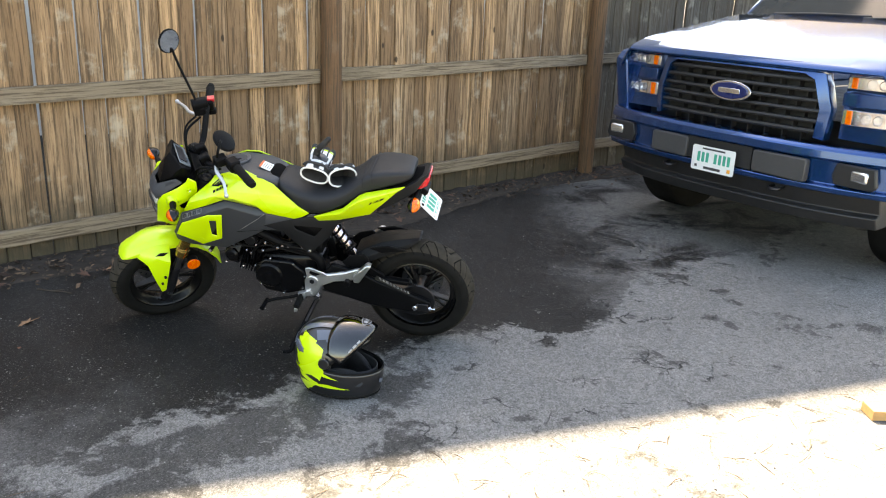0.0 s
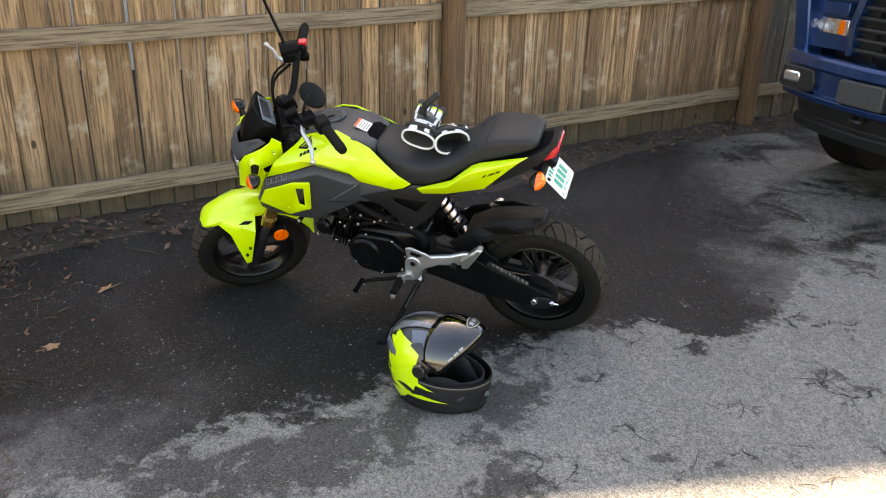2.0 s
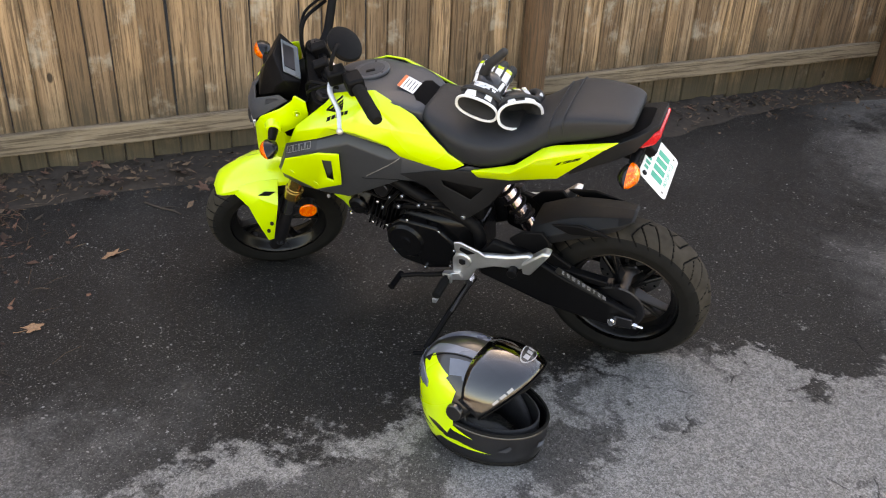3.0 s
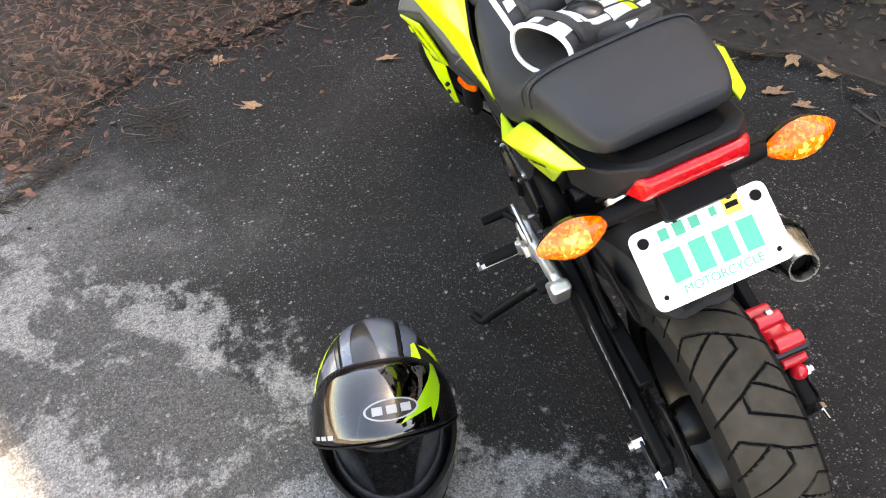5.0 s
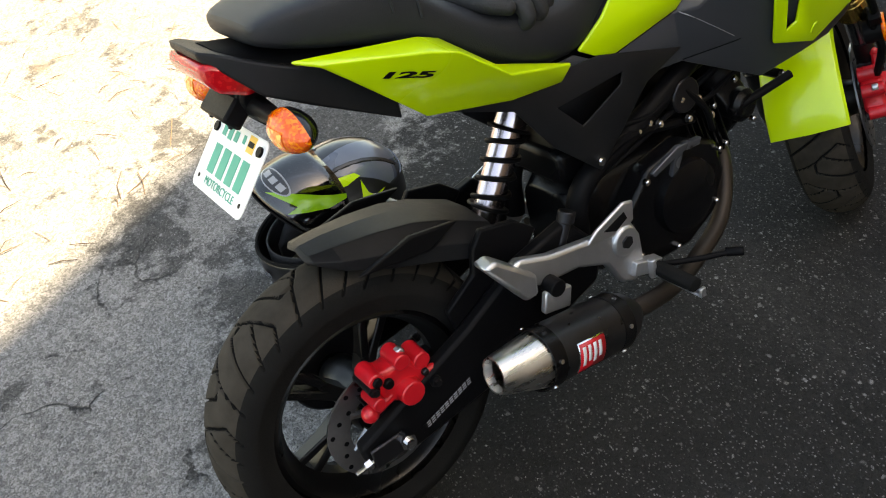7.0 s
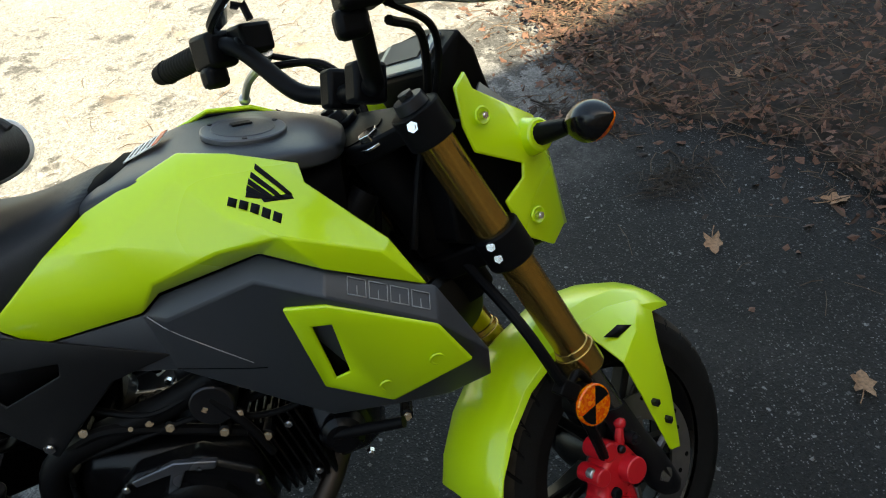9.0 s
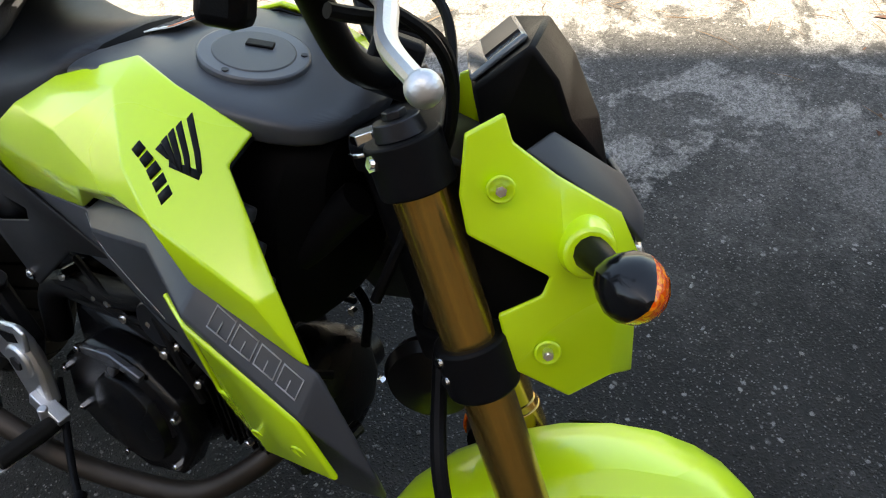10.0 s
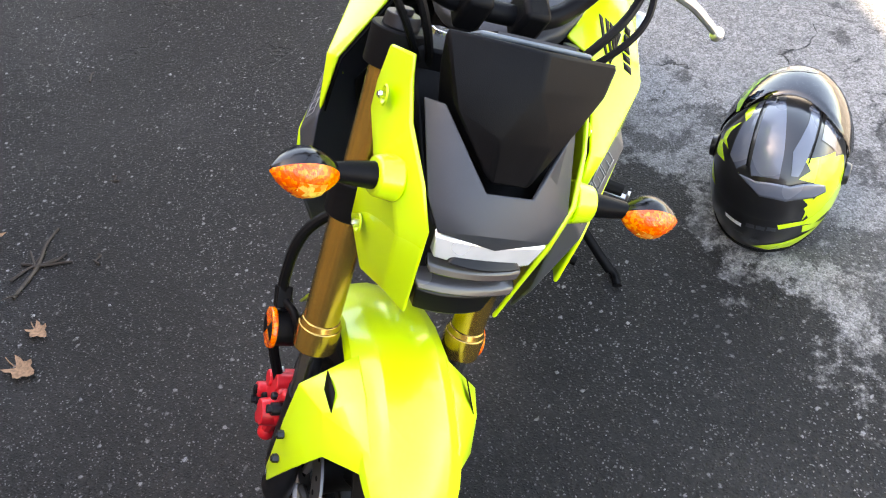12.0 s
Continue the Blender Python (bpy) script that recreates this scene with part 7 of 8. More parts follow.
vt.links.new(vmix.outputs[0], vt.nodes["Material Output"].inputs[0])
CLOTH = material("padding_cloth", (0.022, 0.022, 0.024), 0.95, 0, 0.3, 90, 0.8, 700)
helmet_m = pose(-0.21, 2.755, 0.004, 0, 0, -9)
helmet = thing("helmet", "black full-face helmet with lime graphics and raised visor on the asphalt", "helmet", helmet_m)


def shell_at(az, z, off=0.0):
    """A place on the shell: degrees round from the front, height, distance off it."""
    if z > 0.12:
        t = min(1.0, (z - 0.12) / 0.165)
        f = (1 - t ** 2.15) ** 0.52
        cx, a, b = 0.007 - 0.040 * t, 0.172 * f, 0.127 * f
        a -= 0.010 * t * f
    else:
        t = (0.12 - z) / 0.12
        f = 1 - 0.16 * t ** 2.6
        cx, a, b = 0.007 + 0.010 * t, 0.172 * f, 0.127 * (1 - 0.20 * t ** 2.4)
    c, s = math.cos(radians(az)), math.sin(radians(az))
    a *= 1.0 + (0.03 if c > 0 else 0.0) * abs(c) ** 4
    p = Vector((cx + a * c, b * s, z))
    return p + (p - Vector((0, 0, 0.12))).normalized() * off


def port(az):
    """Lower and upper edge of the eye port at an angle."""
    t = min(1.0, abs(az) / 96)
    return 0.106 + 0.014 * t ** 3, 0.208 - 0.085 * t ** 3.2


def shell_mesh(off, gap, rows=(9, 4, 14), n=96):
    bm = bmesh.new()
    grid = []
    for k in range(n):
        az = -180 + 360 * (k + 0.5) / n
        lo, hi = port(az)
        zs = [lo * i / rows[0] for i in range(rows[0])] + [lo + (hi - lo) * i / rows[1] for i in range(rows[1])]
        a0 = math.asin((hi - 0.10) / 0.185)
        zs += [0.10 + 0.185 * math.sin(a0 + (math.pi / 2 - a0) * i / rows[2]) for i in range(rows[2])]
        grid.append([bm.verts.new(shell_at(az, z, off)) for z in zs])
    top = bm.verts.new(shell_at(0, 0.285, off))
    m = len(grid[0])
    for k in range(n):
        a, b = grid[k], grid[(k + 1) % n]
        az = -180 + 360 * (k + 1) / n
        for i in range(m - 1):
            if abs(az) < gap and rows[0] <= i < rows[0] + rows[1]:
                continue
            bm.faces.new((a[i], b[i], b[i + 1], a[i + 1]))
        bm.faces.new((a[-1], b[-1], top))
    return bm


bm = shell_mesh(0, 96)
shape = BVHTree.FromBMesh(bm)
part("shell", bm, SHELL, helmet, smooth=60, solid=0.006)
part("lining", shell_mesh(-0.024, 90), CLOTH, helmet, "black cloth lining", smooth=60, solid=0.004)
bm = bmesh.new()
line = [shell_at(az, port(az)[0], -0.002) for az in range(-95, 96, 5)] + [shell_at(az, port(az)[1], -0.002) for az in range(95, -96, -5)]
tube(bm, line + line[:1], 0.0042, 8, 2)
part("port_gasket", bm, RUBBER, helmet)
bm = bmesh.new()
line = [shell_at(az, 0.004, -0.003) for az in range(-180, 181, 8)]
tube(bm, line, 0.007, 8, 2)
part("edge_trim", bm, RUBBER, helmet)
for s in (-1, 1):
    bm = bmesh.new()
    loft(bm, [oval(0.01 + 0.02 * i, 0.012 + 0.012 * math.sin(math.pi * i / 6), 0.118 + 0.004 * i - 0.002 * i * i, 0.012, 2.6, 16, s * (0.092 - 0.0042 * i - 0.0008 * i * i)) for i in range(7)])
    part("cheek_pad", bm, CLOTH, helmet, smooth=60)
bm = bmesh.new()
loft(bm, [oval(-0.115 + 0.02 * i, 0.075 - 0.002 * i, 0.262 - 0.012 * (5 - i) * 0.6, 0.19, 2.4, 18) for i in range(6)])
part("crown_pad", bm, CLOTH, helmet, smooth=60)


def graphic(name, pts, way, mat, lift=0.0012, cuts=4):
    """A flat outline cast on the shell from a side (+y, -y), the back (-x) or the top (z)."""
    bm = bmesh.new()
    bm.faces.new([bm.verts.new((u, v, 0)) for u, v in pts])
    bmesh.ops.triangulate(bm, faces=bm.faces)
    bmesh.ops.subdivide_edges(bm, edges=bm.edges, cuts=cuts, use_grid_fill=True)
    for v in bm.verts:
        u, w = v.co.x, v.co.y
        o, d = {"right": ((u, -1, w), (0, 1, 0)), "left": ((u, 1, w), (0, -1, 0)), "back": ((-1, u, w), (1, 0, 0)), "top": ((u, w, 1), (0, 0, -1)), "front": ((1, u, w), (-1, 0, 0))}[way]
        hit, nor, _, _ = shape.ray_cast(Vector(o), Vector(d))
        if hit is None:
            hit, nor, _, _ = shape.find_nearest(Vector(o) + Vector(d) * 0.9)
        out = (hit - Vector((0, 0, 0.12))).normalized()
        v.co = hit + out * lift
    return part(name, bm, mat, helmet, smooth=80)


for name, way, mat, pts in (
        ("lime_star", "right", LIME, ((-0.112, 0.246), (-0.046, 0.226), (-0.084, 0.178), (-0.116, 0.168), (-0.120, 0.205))),
        ("lime_swoosh", "right", LIME, ((-0.112, 0.176), (-0.070, 0.166), (-0.045, 0.122), (0.042, 0.086), (-0.012, 0.094), (-0.050, 0.113), (-0.038, 0.084), (-0.078, 0.102), (-0.118, 0.108), (-0.138, 0.150))),
        ("lime_stripe", "right", LIME, ((0.088, 0.046), (0.0, 0.064), (-0.034, 0.060), (-0.080, 0.078), (-0.125, 0.096), (-0.118, 0.072), (-0.058, 0.050), (0.0, 0.048))),
        ("slate_panel", "right", SLATE, ((-0.02, 0.250), (0.052, 0.226), (0.040, 0.205), (-0.010, 0.228))),
        ("print_bar", "back", WHITE, ((0.030, 0.092), (0.066, 0.094), (0.064, 0.084), (0.030, 0.082))),
        ("print_bar", "back", GREY, ((0.024, 0.064), (0.044, 0.064), (0.044, 0.058), (0.024, 0.058)))):
    graphic(name, pts, way, mat)


def wrapped(name, pts, mat, lift=0.0014, cuts=5, solid=0.0):
    """A flat graphic on the shell, drawn as seen from above and unrolled: degrees from the crown to the front and to the left."""
    bm = bmesh.new()
    bm.faces.new([bm.verts.new((u, v, 0)) for u, v in pts])
    bmesh.ops.triangulate(bm, faces=bm.faces)
    bmesh.ops.subdivide_edges(bm, edges=bm.edges, cuts=cuts, use_grid_fill=True)
    for v in bm.verts:
        th, az = radians(math.hypot(v.co.x, v.co.y)), math.atan2(v.co.y, v.co.x)
        d = Vector((math.sin(th) * math.cos(az), math.sin(th) * math.sin(az), math.cos(th)))
        hit = shape.ray_cast(Vector((0, 0, 0.12)), d)[0]
        v.co = (hit if hit is not None else shape.find_nearest(Vector((0, 0, 0.12)) + d * 0.15)[0]) + d * lift
    return part(name, bm, mat, helmet, smooth=80, solid=solid)


for name, mat, pts in (
        ("lime_swoosh", LIME, ((-53, -19), (-43, -27), (-8, -54), (-12, -68), (-8, -93), (-25, -107), (-74, -74), (-95, -24), (-91, -20), (-80, -48), (-48, -76), (-50, -49), (-47, -44), (-52, -27))),
        ("lime_stripe", LIME, ((-124, 2), (-125, -29), (-108, -81), (-73, -104), (-38, -112), (-37, -107), (-71, -93), (-97, -63), (-110, -39))),
        ("lime_hook", LIME, ((-64, -30), (-60, -39), (-61, -43), (-71, -47), (-80, -45), (-66, -38))),
        ("lime_sliver", LIME, ((17, 31), (-6, 32), (-18, 28), (-14, 25), (6, 24))),
        ("lime_chevron", LIME, ((-17, 31), (-14, 50), (-24, 51), (-38, 38), (-27, 44), (-21, 41))),
        ("lime_star", LIME, ((-24, 50), (-30, 49), (-47, 41), (-35, 56), (-26, 61), (-16, 57))),
        ("lime_star", LIME, ((-22, 62), (-37, 66), (-63, 61), (-49, 76), (-39, 77), (-36, 70))),
        ("lime_crescent", LIME, ((71, 80), (51, 80), (24, 96), (-29, 106), (-14, 111), (22, 113), (46, 107), (41, 99), (46, 91), (60, 84))),
        ("lime_chin_stripe", LIME, ((99, 61), (87, 80), (64, 99), (65, 105), (90, 85))),
        ("slate_panel", SLATE, ((1, 22), (-17, 29), (-43, 35), (-54, 26), (-51, 18.5), (4, 19))),
        ("slate_panel", SLATE, ((4, 16), (-52, 15), (-58, 13), (-57, -6), (-41, -4), (2, 5))),
        ("slate_panel", SLATE, ((30, -12), (-16, -13), (-30, -11), (-39, -9), (-53, -13), (-52, -18), (-47, -19), (-27, -20), (30, -19))),
        ("slate_panel", SLATE, ((30, -23), (-22, -25), (-19, -40), (25, -36))),
        ("slate_panel", SLATE, ((34, 20), (2, 21), (4, 5), (36, 8))),
        ("print_bar", GREY, ((-96, 13), (-96, 3), (-100, 3), (-100, 13))),
        ("print_bar", GREY, ((-96, 1), (-96, -9), (-100, -9), (-100, 1))),
        ("print_bar", GREY, ((-95, -11), (-94, -21), (-98, -22), (-99, -11))),
        ("print_bar", GREY, ((-112, 6), (-112, -8), (-117, -8), (-117, 6)))):
    wrapped(name, pts, mat)
wrapped("rear_vent", ((-57, 24), (-70, 4), (-69, -16), (-59, -39), (-50, -49), (-47, -44), (-53, -27), (-59, -15), (-61, 9)), SLATE, 0.0045, solid=0.003)
for pts in (((30, 19.2), (30, 20.2), (-52, 18.2), (-52, 17.2)), ((30, -20.4), (30, -21.4), (-42, -21.8), (-42, -20.8))):
    wrapped("panel_seam", pts, BLACK, 0.0022)
for s in (-1, 1):
    graphic("chin_vent", ((0.102, 0.062), (0.128, 0.080), (0.132, 0.072), (0.120, 0.058)), "right" if s < 0 else "left", GREY, 0.003)
    graphic("chin_vent", ((s * 0.010, 0.070), (s * 0.034, 0.076), (s * 0.036, 0.060), (s * 0.012, 0.052)), "front", SLATE, 0.004)
for k in range(2):
    bm = bmesh.new()
    p = shell_at(0, 0.263)
    box(bm, (0.030, 0.020, 0.007), Matrix.Translation(Vector((0.012, 0.040 - 0.080 * k, 0.2715 - 0.0)))  @ pose(0, 0, 0, -14 + 28 * k, 12, 0))
    part("top_vent", bm, SLATE, helmet, bevel=0.002)

# visor, raised on its two pivots
UP = Matrix.Translation((-0.006, 0, 0.150)) @ Matrix.Rotation(radians(-49), 4, "Y") @ Matrix.Translation((0.006, 0, -0.150))
bm = bmesh.new()
rows = []
for i in range(9):
    row = []
    for k in range(41):
        az = -80 + 160 * k / 40
        lo, hi = port(az)
        hi += 0.020 * (1 - (abs(az) / 80) ** 4)
        row.append(bm.verts.new(UP @ shell_at(az, lo - 0.004 + (hi - lo + 0.004) * i / 8 + (0.012 if abs(az) > 77 else 0) * (i / 8), 0.0045)))
    rows.append(row)
for a, b in zip(rows, rows[1:]):
    for k in range(40):
        bm.faces.new((a[k], a[k + 1], b[k + 1], b[k]))
visor = part("visor", bm, VISOR, helmet, "raised smoked visor", smooth=60, solid=0.0025)
bm = bmesh.new()
tube(bm, [UP @ shell_at(az, port(az)[0] - 0.005, 0.0042) for az in range(-80, 81, 4)], 0.0018, 8, 2)
part("visor_edge", bm, BLACK, visor)
for s in (-1, 1):
    bm = bmesh.new()
    p = shell_at(s * 93, 0.150, 0.004)
    rod(bm, p - Vector((0, s * 0.006, 0)), p + Vector((0, s * 0.006, 0)), 0.024, 0.021, 28)
    part("visor_pivot", bm, SHELL, helmet, bevel=0.002)


def on_visor(az, t, lift):
    lo, hi = port(az)
    hi += 0.020 * (1 - (abs(az) / 80) ** 4)
    return UP @ shell_at(az, lo - 0.004 + (hi - lo + 0.004) * t, 0.0045 + lift)


def visor_print(name, pts, mat, lift, cuts=3):
    bm = bmesh.new()
    bm.faces.new([bm.verts.new((u, v * 100, 0)) for u, v in pts])
    bmesh.ops.triangulate(bm, faces=bm.faces)
    bmesh.ops.subdivide_edges(bm, edges=bm.edges, cuts=cuts, use_grid_fill=True)
    for v in bm.verts:
        v.co = on_visor(v.co.x, v.co.y / 100, lift)
    part(name, bm, mat, visor, smooth=80)


# plain oval and bars where the maker's marks stand; the shell's lime hook, laid on the visor
around = [2 * math.pi * k / 32 for k in range(32)]
visor_print("oval_mark", [(8.5 + 20.5 * math.cos(a), 0.37 + 0.135 * math.sin(a)) for a in around], PRINT, 0.0006)
visor_print("oval_field", [(8.5 + 18.8 * math.cos(a), 0.37 + 0.115 * math.sin(a)) for a in around], SHELL, 0.0010)
for az0 in (-2, 8.5, 19):
    visor_print("print_bar", [(az0 - 3.8, 0.32), (az0 + 3.8, 0.32), (az0 + 3.8, 0.42), (az0 - 3.8, 0.42)], PRINT, 0.0014, 1)
# shell lime with the visor's darkening put into the colour, laid on the visor
LIMEV = material("lime_under_smoke", (0.20, 0.42, 0.015), 0.2, 0, 0.06, 40, coat=0.6)
visor_print("lime_hook", [(57, 1.0), (51, 0.82), (44, 0.66), (31, 0.44), (13, 0.17), (40, 0.31), (39, 0.12), (47, 0.31), (56, 0.62), (60, 0.98)], LIMEV, 0.0005)
for j in range(3):
    visor_print("print_bar", [(-61 + 8 * j, 0.10), (-55 + 8 * j, 0.10), (-55 + 8 * j, 0.16), (-61 + 8 * j, 0.16)], PRINT, 0.0006, 1)

# ---- gloves on the seat ----
GLOVE = material("glove_leather", (0.014, 0.014, 0.015), 0.6, 0, 0.3, 60, 0.5, 350)
GWHITE = material("glove_white", (0.72, 0.73, 0.74), 0.5, 0, 0.06, 60, 0.2, 400)


def glove(m, side, curl, thumb, flat):
    """A motorcycle glove: cuff towards -x, fingers towards +x, back of the glove up."""
    ob = thing("glove", "black leather motorcycle glove with white and lime panels, on the seat", "glove", m, "pair of gloves")
    n = 24

    def ring(x, hw, hz, z, y=0.0):
        return [Vector((x, y + hw * math.copysign(abs(math.cos(a)) ** 0.8, math.cos(a)), z + hz * math.copysign(abs(math.sin(a)) ** 0.85, math.sin(a)))) for a in [2 * math.pi * k / n for k in range(n)]]
    rings = [ring(0, 0.056, 0.036, 0.040), ring(0.022, 0.054, 0.036, 0.041), ring(0.05, 0.047, 0.032, 0.040), ring(0.075, 0.043, 0.028, 0.037), ring(0.11, 0.048, 0.027, 0.034), ring(0.145, 0.052, 0.024, 0.030), ring(0.165, 0.050, 0.020, 0.027)]
    bm = bmesh.new()
    loft(bm, rings, caps=False)
    bm.faces.new([v for v in bm.verts if abs(v.co.x - 0.165) < 1e-5])
    body = BVHTree.FromBMesh(bm)
    part("palm", bm, GLOVE, ob, smooth=60)

    def patch(name, mat, pts, lift=0.0014):
        """A stitched-on piece lying over the back of the glove."""
        bm = bmesh.new()
        a, b, c, d = [Vector((u, v)) for u, v in pts]
        rows = []
        for i in range(7):
            row = []
            for k in range(5):
                p = a.lerp(b, i / 6).lerp(d.lerp(c, i / 6), k / 4)
                hit = body.ray_cast(Vector((p.x, p.y, 0.2)), Vector((0, 0, -1)))[0] or body.find_nearest(Vector((p.x, p.y, 0.08)))[0]
                row.append(bm.verts.new(hit + Vector((0, 0, lift))))
            rows.append(row)
        for p, q in zip(rows, rows[1:]):
            for k in range(4):
                bm.faces.new((p[k], p[k + 1], q[k + 1], q[k]))
        return part(name, bm, mat, ob, solid=0.0016, smooth=60)

    bm = bmesh.new()
    loft(bm, [ring(0.0, 0.056, 0.036, 0.040), ring(0.003, 0.050, 0.030, 0.040), ring(0.05, 0.040, 0.024, 0.040), ring(0.09, 0.036, 0.020, 0.036)], caps=False)
    bm.faces.new([v for v in bm.verts if abs(v.co.x - 0.09) < 1e-5])
    part("cuff_lining", bm, CLOTH, ob, smooth=60)
    bm = bmesh.new()
    tube(bm, rings[0] + rings[0][:1], 0.0038, 8, 3)
    part("cuff_binding", bm, GWHITE, ob, "white cuff binding")
    bm = bmesh.new()
    tube(bm, [p + Vector((0, 0, 0)) for p in ring(0.03, 0.055, 0.038, 0.041)[1:12]], 0.0065, 8, 3)
    part("cuff_strap", bm, GLOVE, ob)
    for k in range(4):
        y = side * (-0.036 + 0.024 * k)
        ln = (0.070, 0.086, 0.092, 0.080)[k]
        bm = bmesh.new()
        pts = [(0.152, y * 0.95, 0.030), (0.152 + ln * 0.40, y * 1.08, 0.036 - 0.4 * curl * 0.03), (0.152 + ln * (0.75 - 0.25 * curl), y * 1.14, 0.030 - curl * 0.020), (0.152 + ln * (1.0 - 0.55 * curl), y * 1.16, 0.022 - curl * 0.020)]
        tube(bm, pts, 0.0125, 12, 6, (0.0138, 0.0105))
        bmesh.ops.create_icosphere(bm, subdivisions=2, radius=0.0105, matrix=Matrix.Translation(pts[-1]))
        finger = part("finger", bm, GLOVE, ob, smooth=60)
        bm = bmesh.new()
        p0, p1 = Vector(pts[0]), Vector(pts[1])
        q = p0.lerp(p1, 0.75) + Vector((0, 0, 0.0125))
        box(bm, (0.022, 0.013, 0.006), Matrix.Translation(q) @ pose(0, 0, 0, 0, 4, 0))
        part("knuckle_pad", bm, GLOVE if not flat else (GWHITE if k % 2 else LIME), finger, bevel=0.0025)
        patch("back_panel", GWHITE, [(0.094 + 0.006 * abs(k - 1.5), y - 0.0088), (0.142, y - 0.0088), (0.142, y + 0.0088), (0.094 + 0.006 * abs(k - 1.5), y + 0.0088)])
        patch("lime_pad", LIME, [(0.143, y - 0.0088), (0.157, y - 0.0085), (0.157, y + 0.0085), (0.143, y + 0.0088)])
    for name, pts in (("cuff_patch", [(0.006, 0.012), (0.030, 0.018), (0.028, 0.040), (0.004, 0.042)]), ("cuff_patch", [(0.034, -0.004), (0.056, 0.004), (0.054, 0.032), (0.036, 0.028)]), ("cuff_patch", [(0.008, -0.030), (0.040, -0.026), (0.040, -0.012), (0.010, -0.010)]), ("knuckle_frame", [(0.066, -0.038), (0.100, -0.042), (0.100, -0.034), (0.070, -0.030)]), ("knuckle_frame", [(0.066, 0.030), (0.100, 0.034), (0.100, 0.042), (0.066, 0.038)]), ("knuckle_frame", [(0.058, -0.032), (0.066, -0.034), (0.066, 0.034), (0.058, 0.032)])):
        patch(name, GWHITE, [(u, side * v) for u, v in pts])
    bm = bmesh.new()
    bmesh.ops.create_uvsphere(bm, u_segments=24, v_segments=12, radius=1, matrix=Matrix.Translation((0.092, 0, 0.058)) @ Matrix.Diagonal((0.028, 0.030, 0.010, 1)))
    part("knuckle_guard", bm, SHELL, ob, smooth=60)
    bm = bmesh.new()
    tube(bm, thumb, 0.012, 12, 6, (0.0155, 0.0105))
    bmesh.ops.create_icosphere(bm, subdivisions=2, radius=0.0106, matrix=Matrix.Translation(thumb[-1]))
    th = part("thumb", bm, GLOVE, ob, smooth=60)
    bm = bmesh.new()
    p = Vector(thumb[1])
    box(bm, (0.02, 0.012, 0.010), Matrix.Translation(p + Vector((0, side * 0.004, 0.008))))
    part("thumb_pad", bm, GWHITE, th, bevel=0.003)
    for k in range(3):
        bm = bmesh.new()
        box(bm, (0.009, 0.014, 0.002), pose(0.052 - 0.001 * k, side * (0.012 - 0.017 * k), 0.0735 - 0.0012 * k * k, -side * 0 + 10 * (k - 1) * side, 12, 0))
        part("print_bar", bm, GWHITE, ob)
    bm = bmesh.new()
    box(bm, (0.05, 0.002, 0.008), pose(0.11, -side * 0.0475, 0.036, 0, 4, 0))
    part("print_bar", bm, CAST, ob)
    return ob


glove(bike_m @ pose(0.302, 0.062, 0.760, 0, 0, -62) @ pose(0, 0, 0, 0, 9, 0) @ Matrix.Scale(1.02, 4), -1, 0.95, [(0.07, -0.03, 0.03), (0.11, -0.066, 0.036), (0.15, -0.070, 0.034), (0.175, -0.060, 0.028)], True)
glove(bike_m @ pose(0.430, 0.066, 0.774, 0, 0, -90) @ pose(0, 0, 0, 18, -14, 0), 1, 0.95, [(0.10, 0.02, 0.045), (0.108, 0.018, 0.085), (0.104, 0.004, 0.118), (0.112, -0.012, 0.150)], False)

# ---- leaves, twigs, chips and grit ----
def per_piece(name, a, b, rough=0.85):
    """A colour of its own for each loose piece."""
    m = material(name, a, rough, 0, 0.2, 120)
    nt, N, Lk, bsdf = nodes(m)
    geo = N.new("ShaderNodeNewGeometry")
    c = mix(nt, geo.outputs["Random Per Island"], a, b)
    c = mix(nt, ramp(nt, noise_tex(nt, geo.outputs["Position"], 160, 4), 0.35, 0.7, 0.0, 0.5), c, (0.03, 0.02, 0.012))
    Lk.new(c, bsdf.inputs["Base Color"])
    return m


LEAF = per_piece("dead_leaf", (0.42, 0.24, 0.13), (0.30, 0.17, 0.10))
LITTER = per_piece("leaf_litter", (0.018, 0.009, 0.0065), (0.20, 0.095, 0.062))
SOILCHIP = per_piece("soil_chips", (0.03, 0.02, 0.014), (0.16, 0.10, 0.065))
NEEDLE = per_piece("pine_needles", (0.032, 0.019, 0.012), (0.18, 0.115, 0.07))
TWIG = per_piece("twig_bark", (0.016, 0.012, 0.009), (0.06, 0.046, 0.036))
GRIT = per_piece("grit", (0.05, 0.05, 0.049), (0.34, 0.335, 0.325), 0.7)
TIMBER = material("fresh_timber", (0.42, 0.24, 0.10), 0.7, 0, 0.2, 12, 0.2, 60, stretch=(0.4, 6, 6))


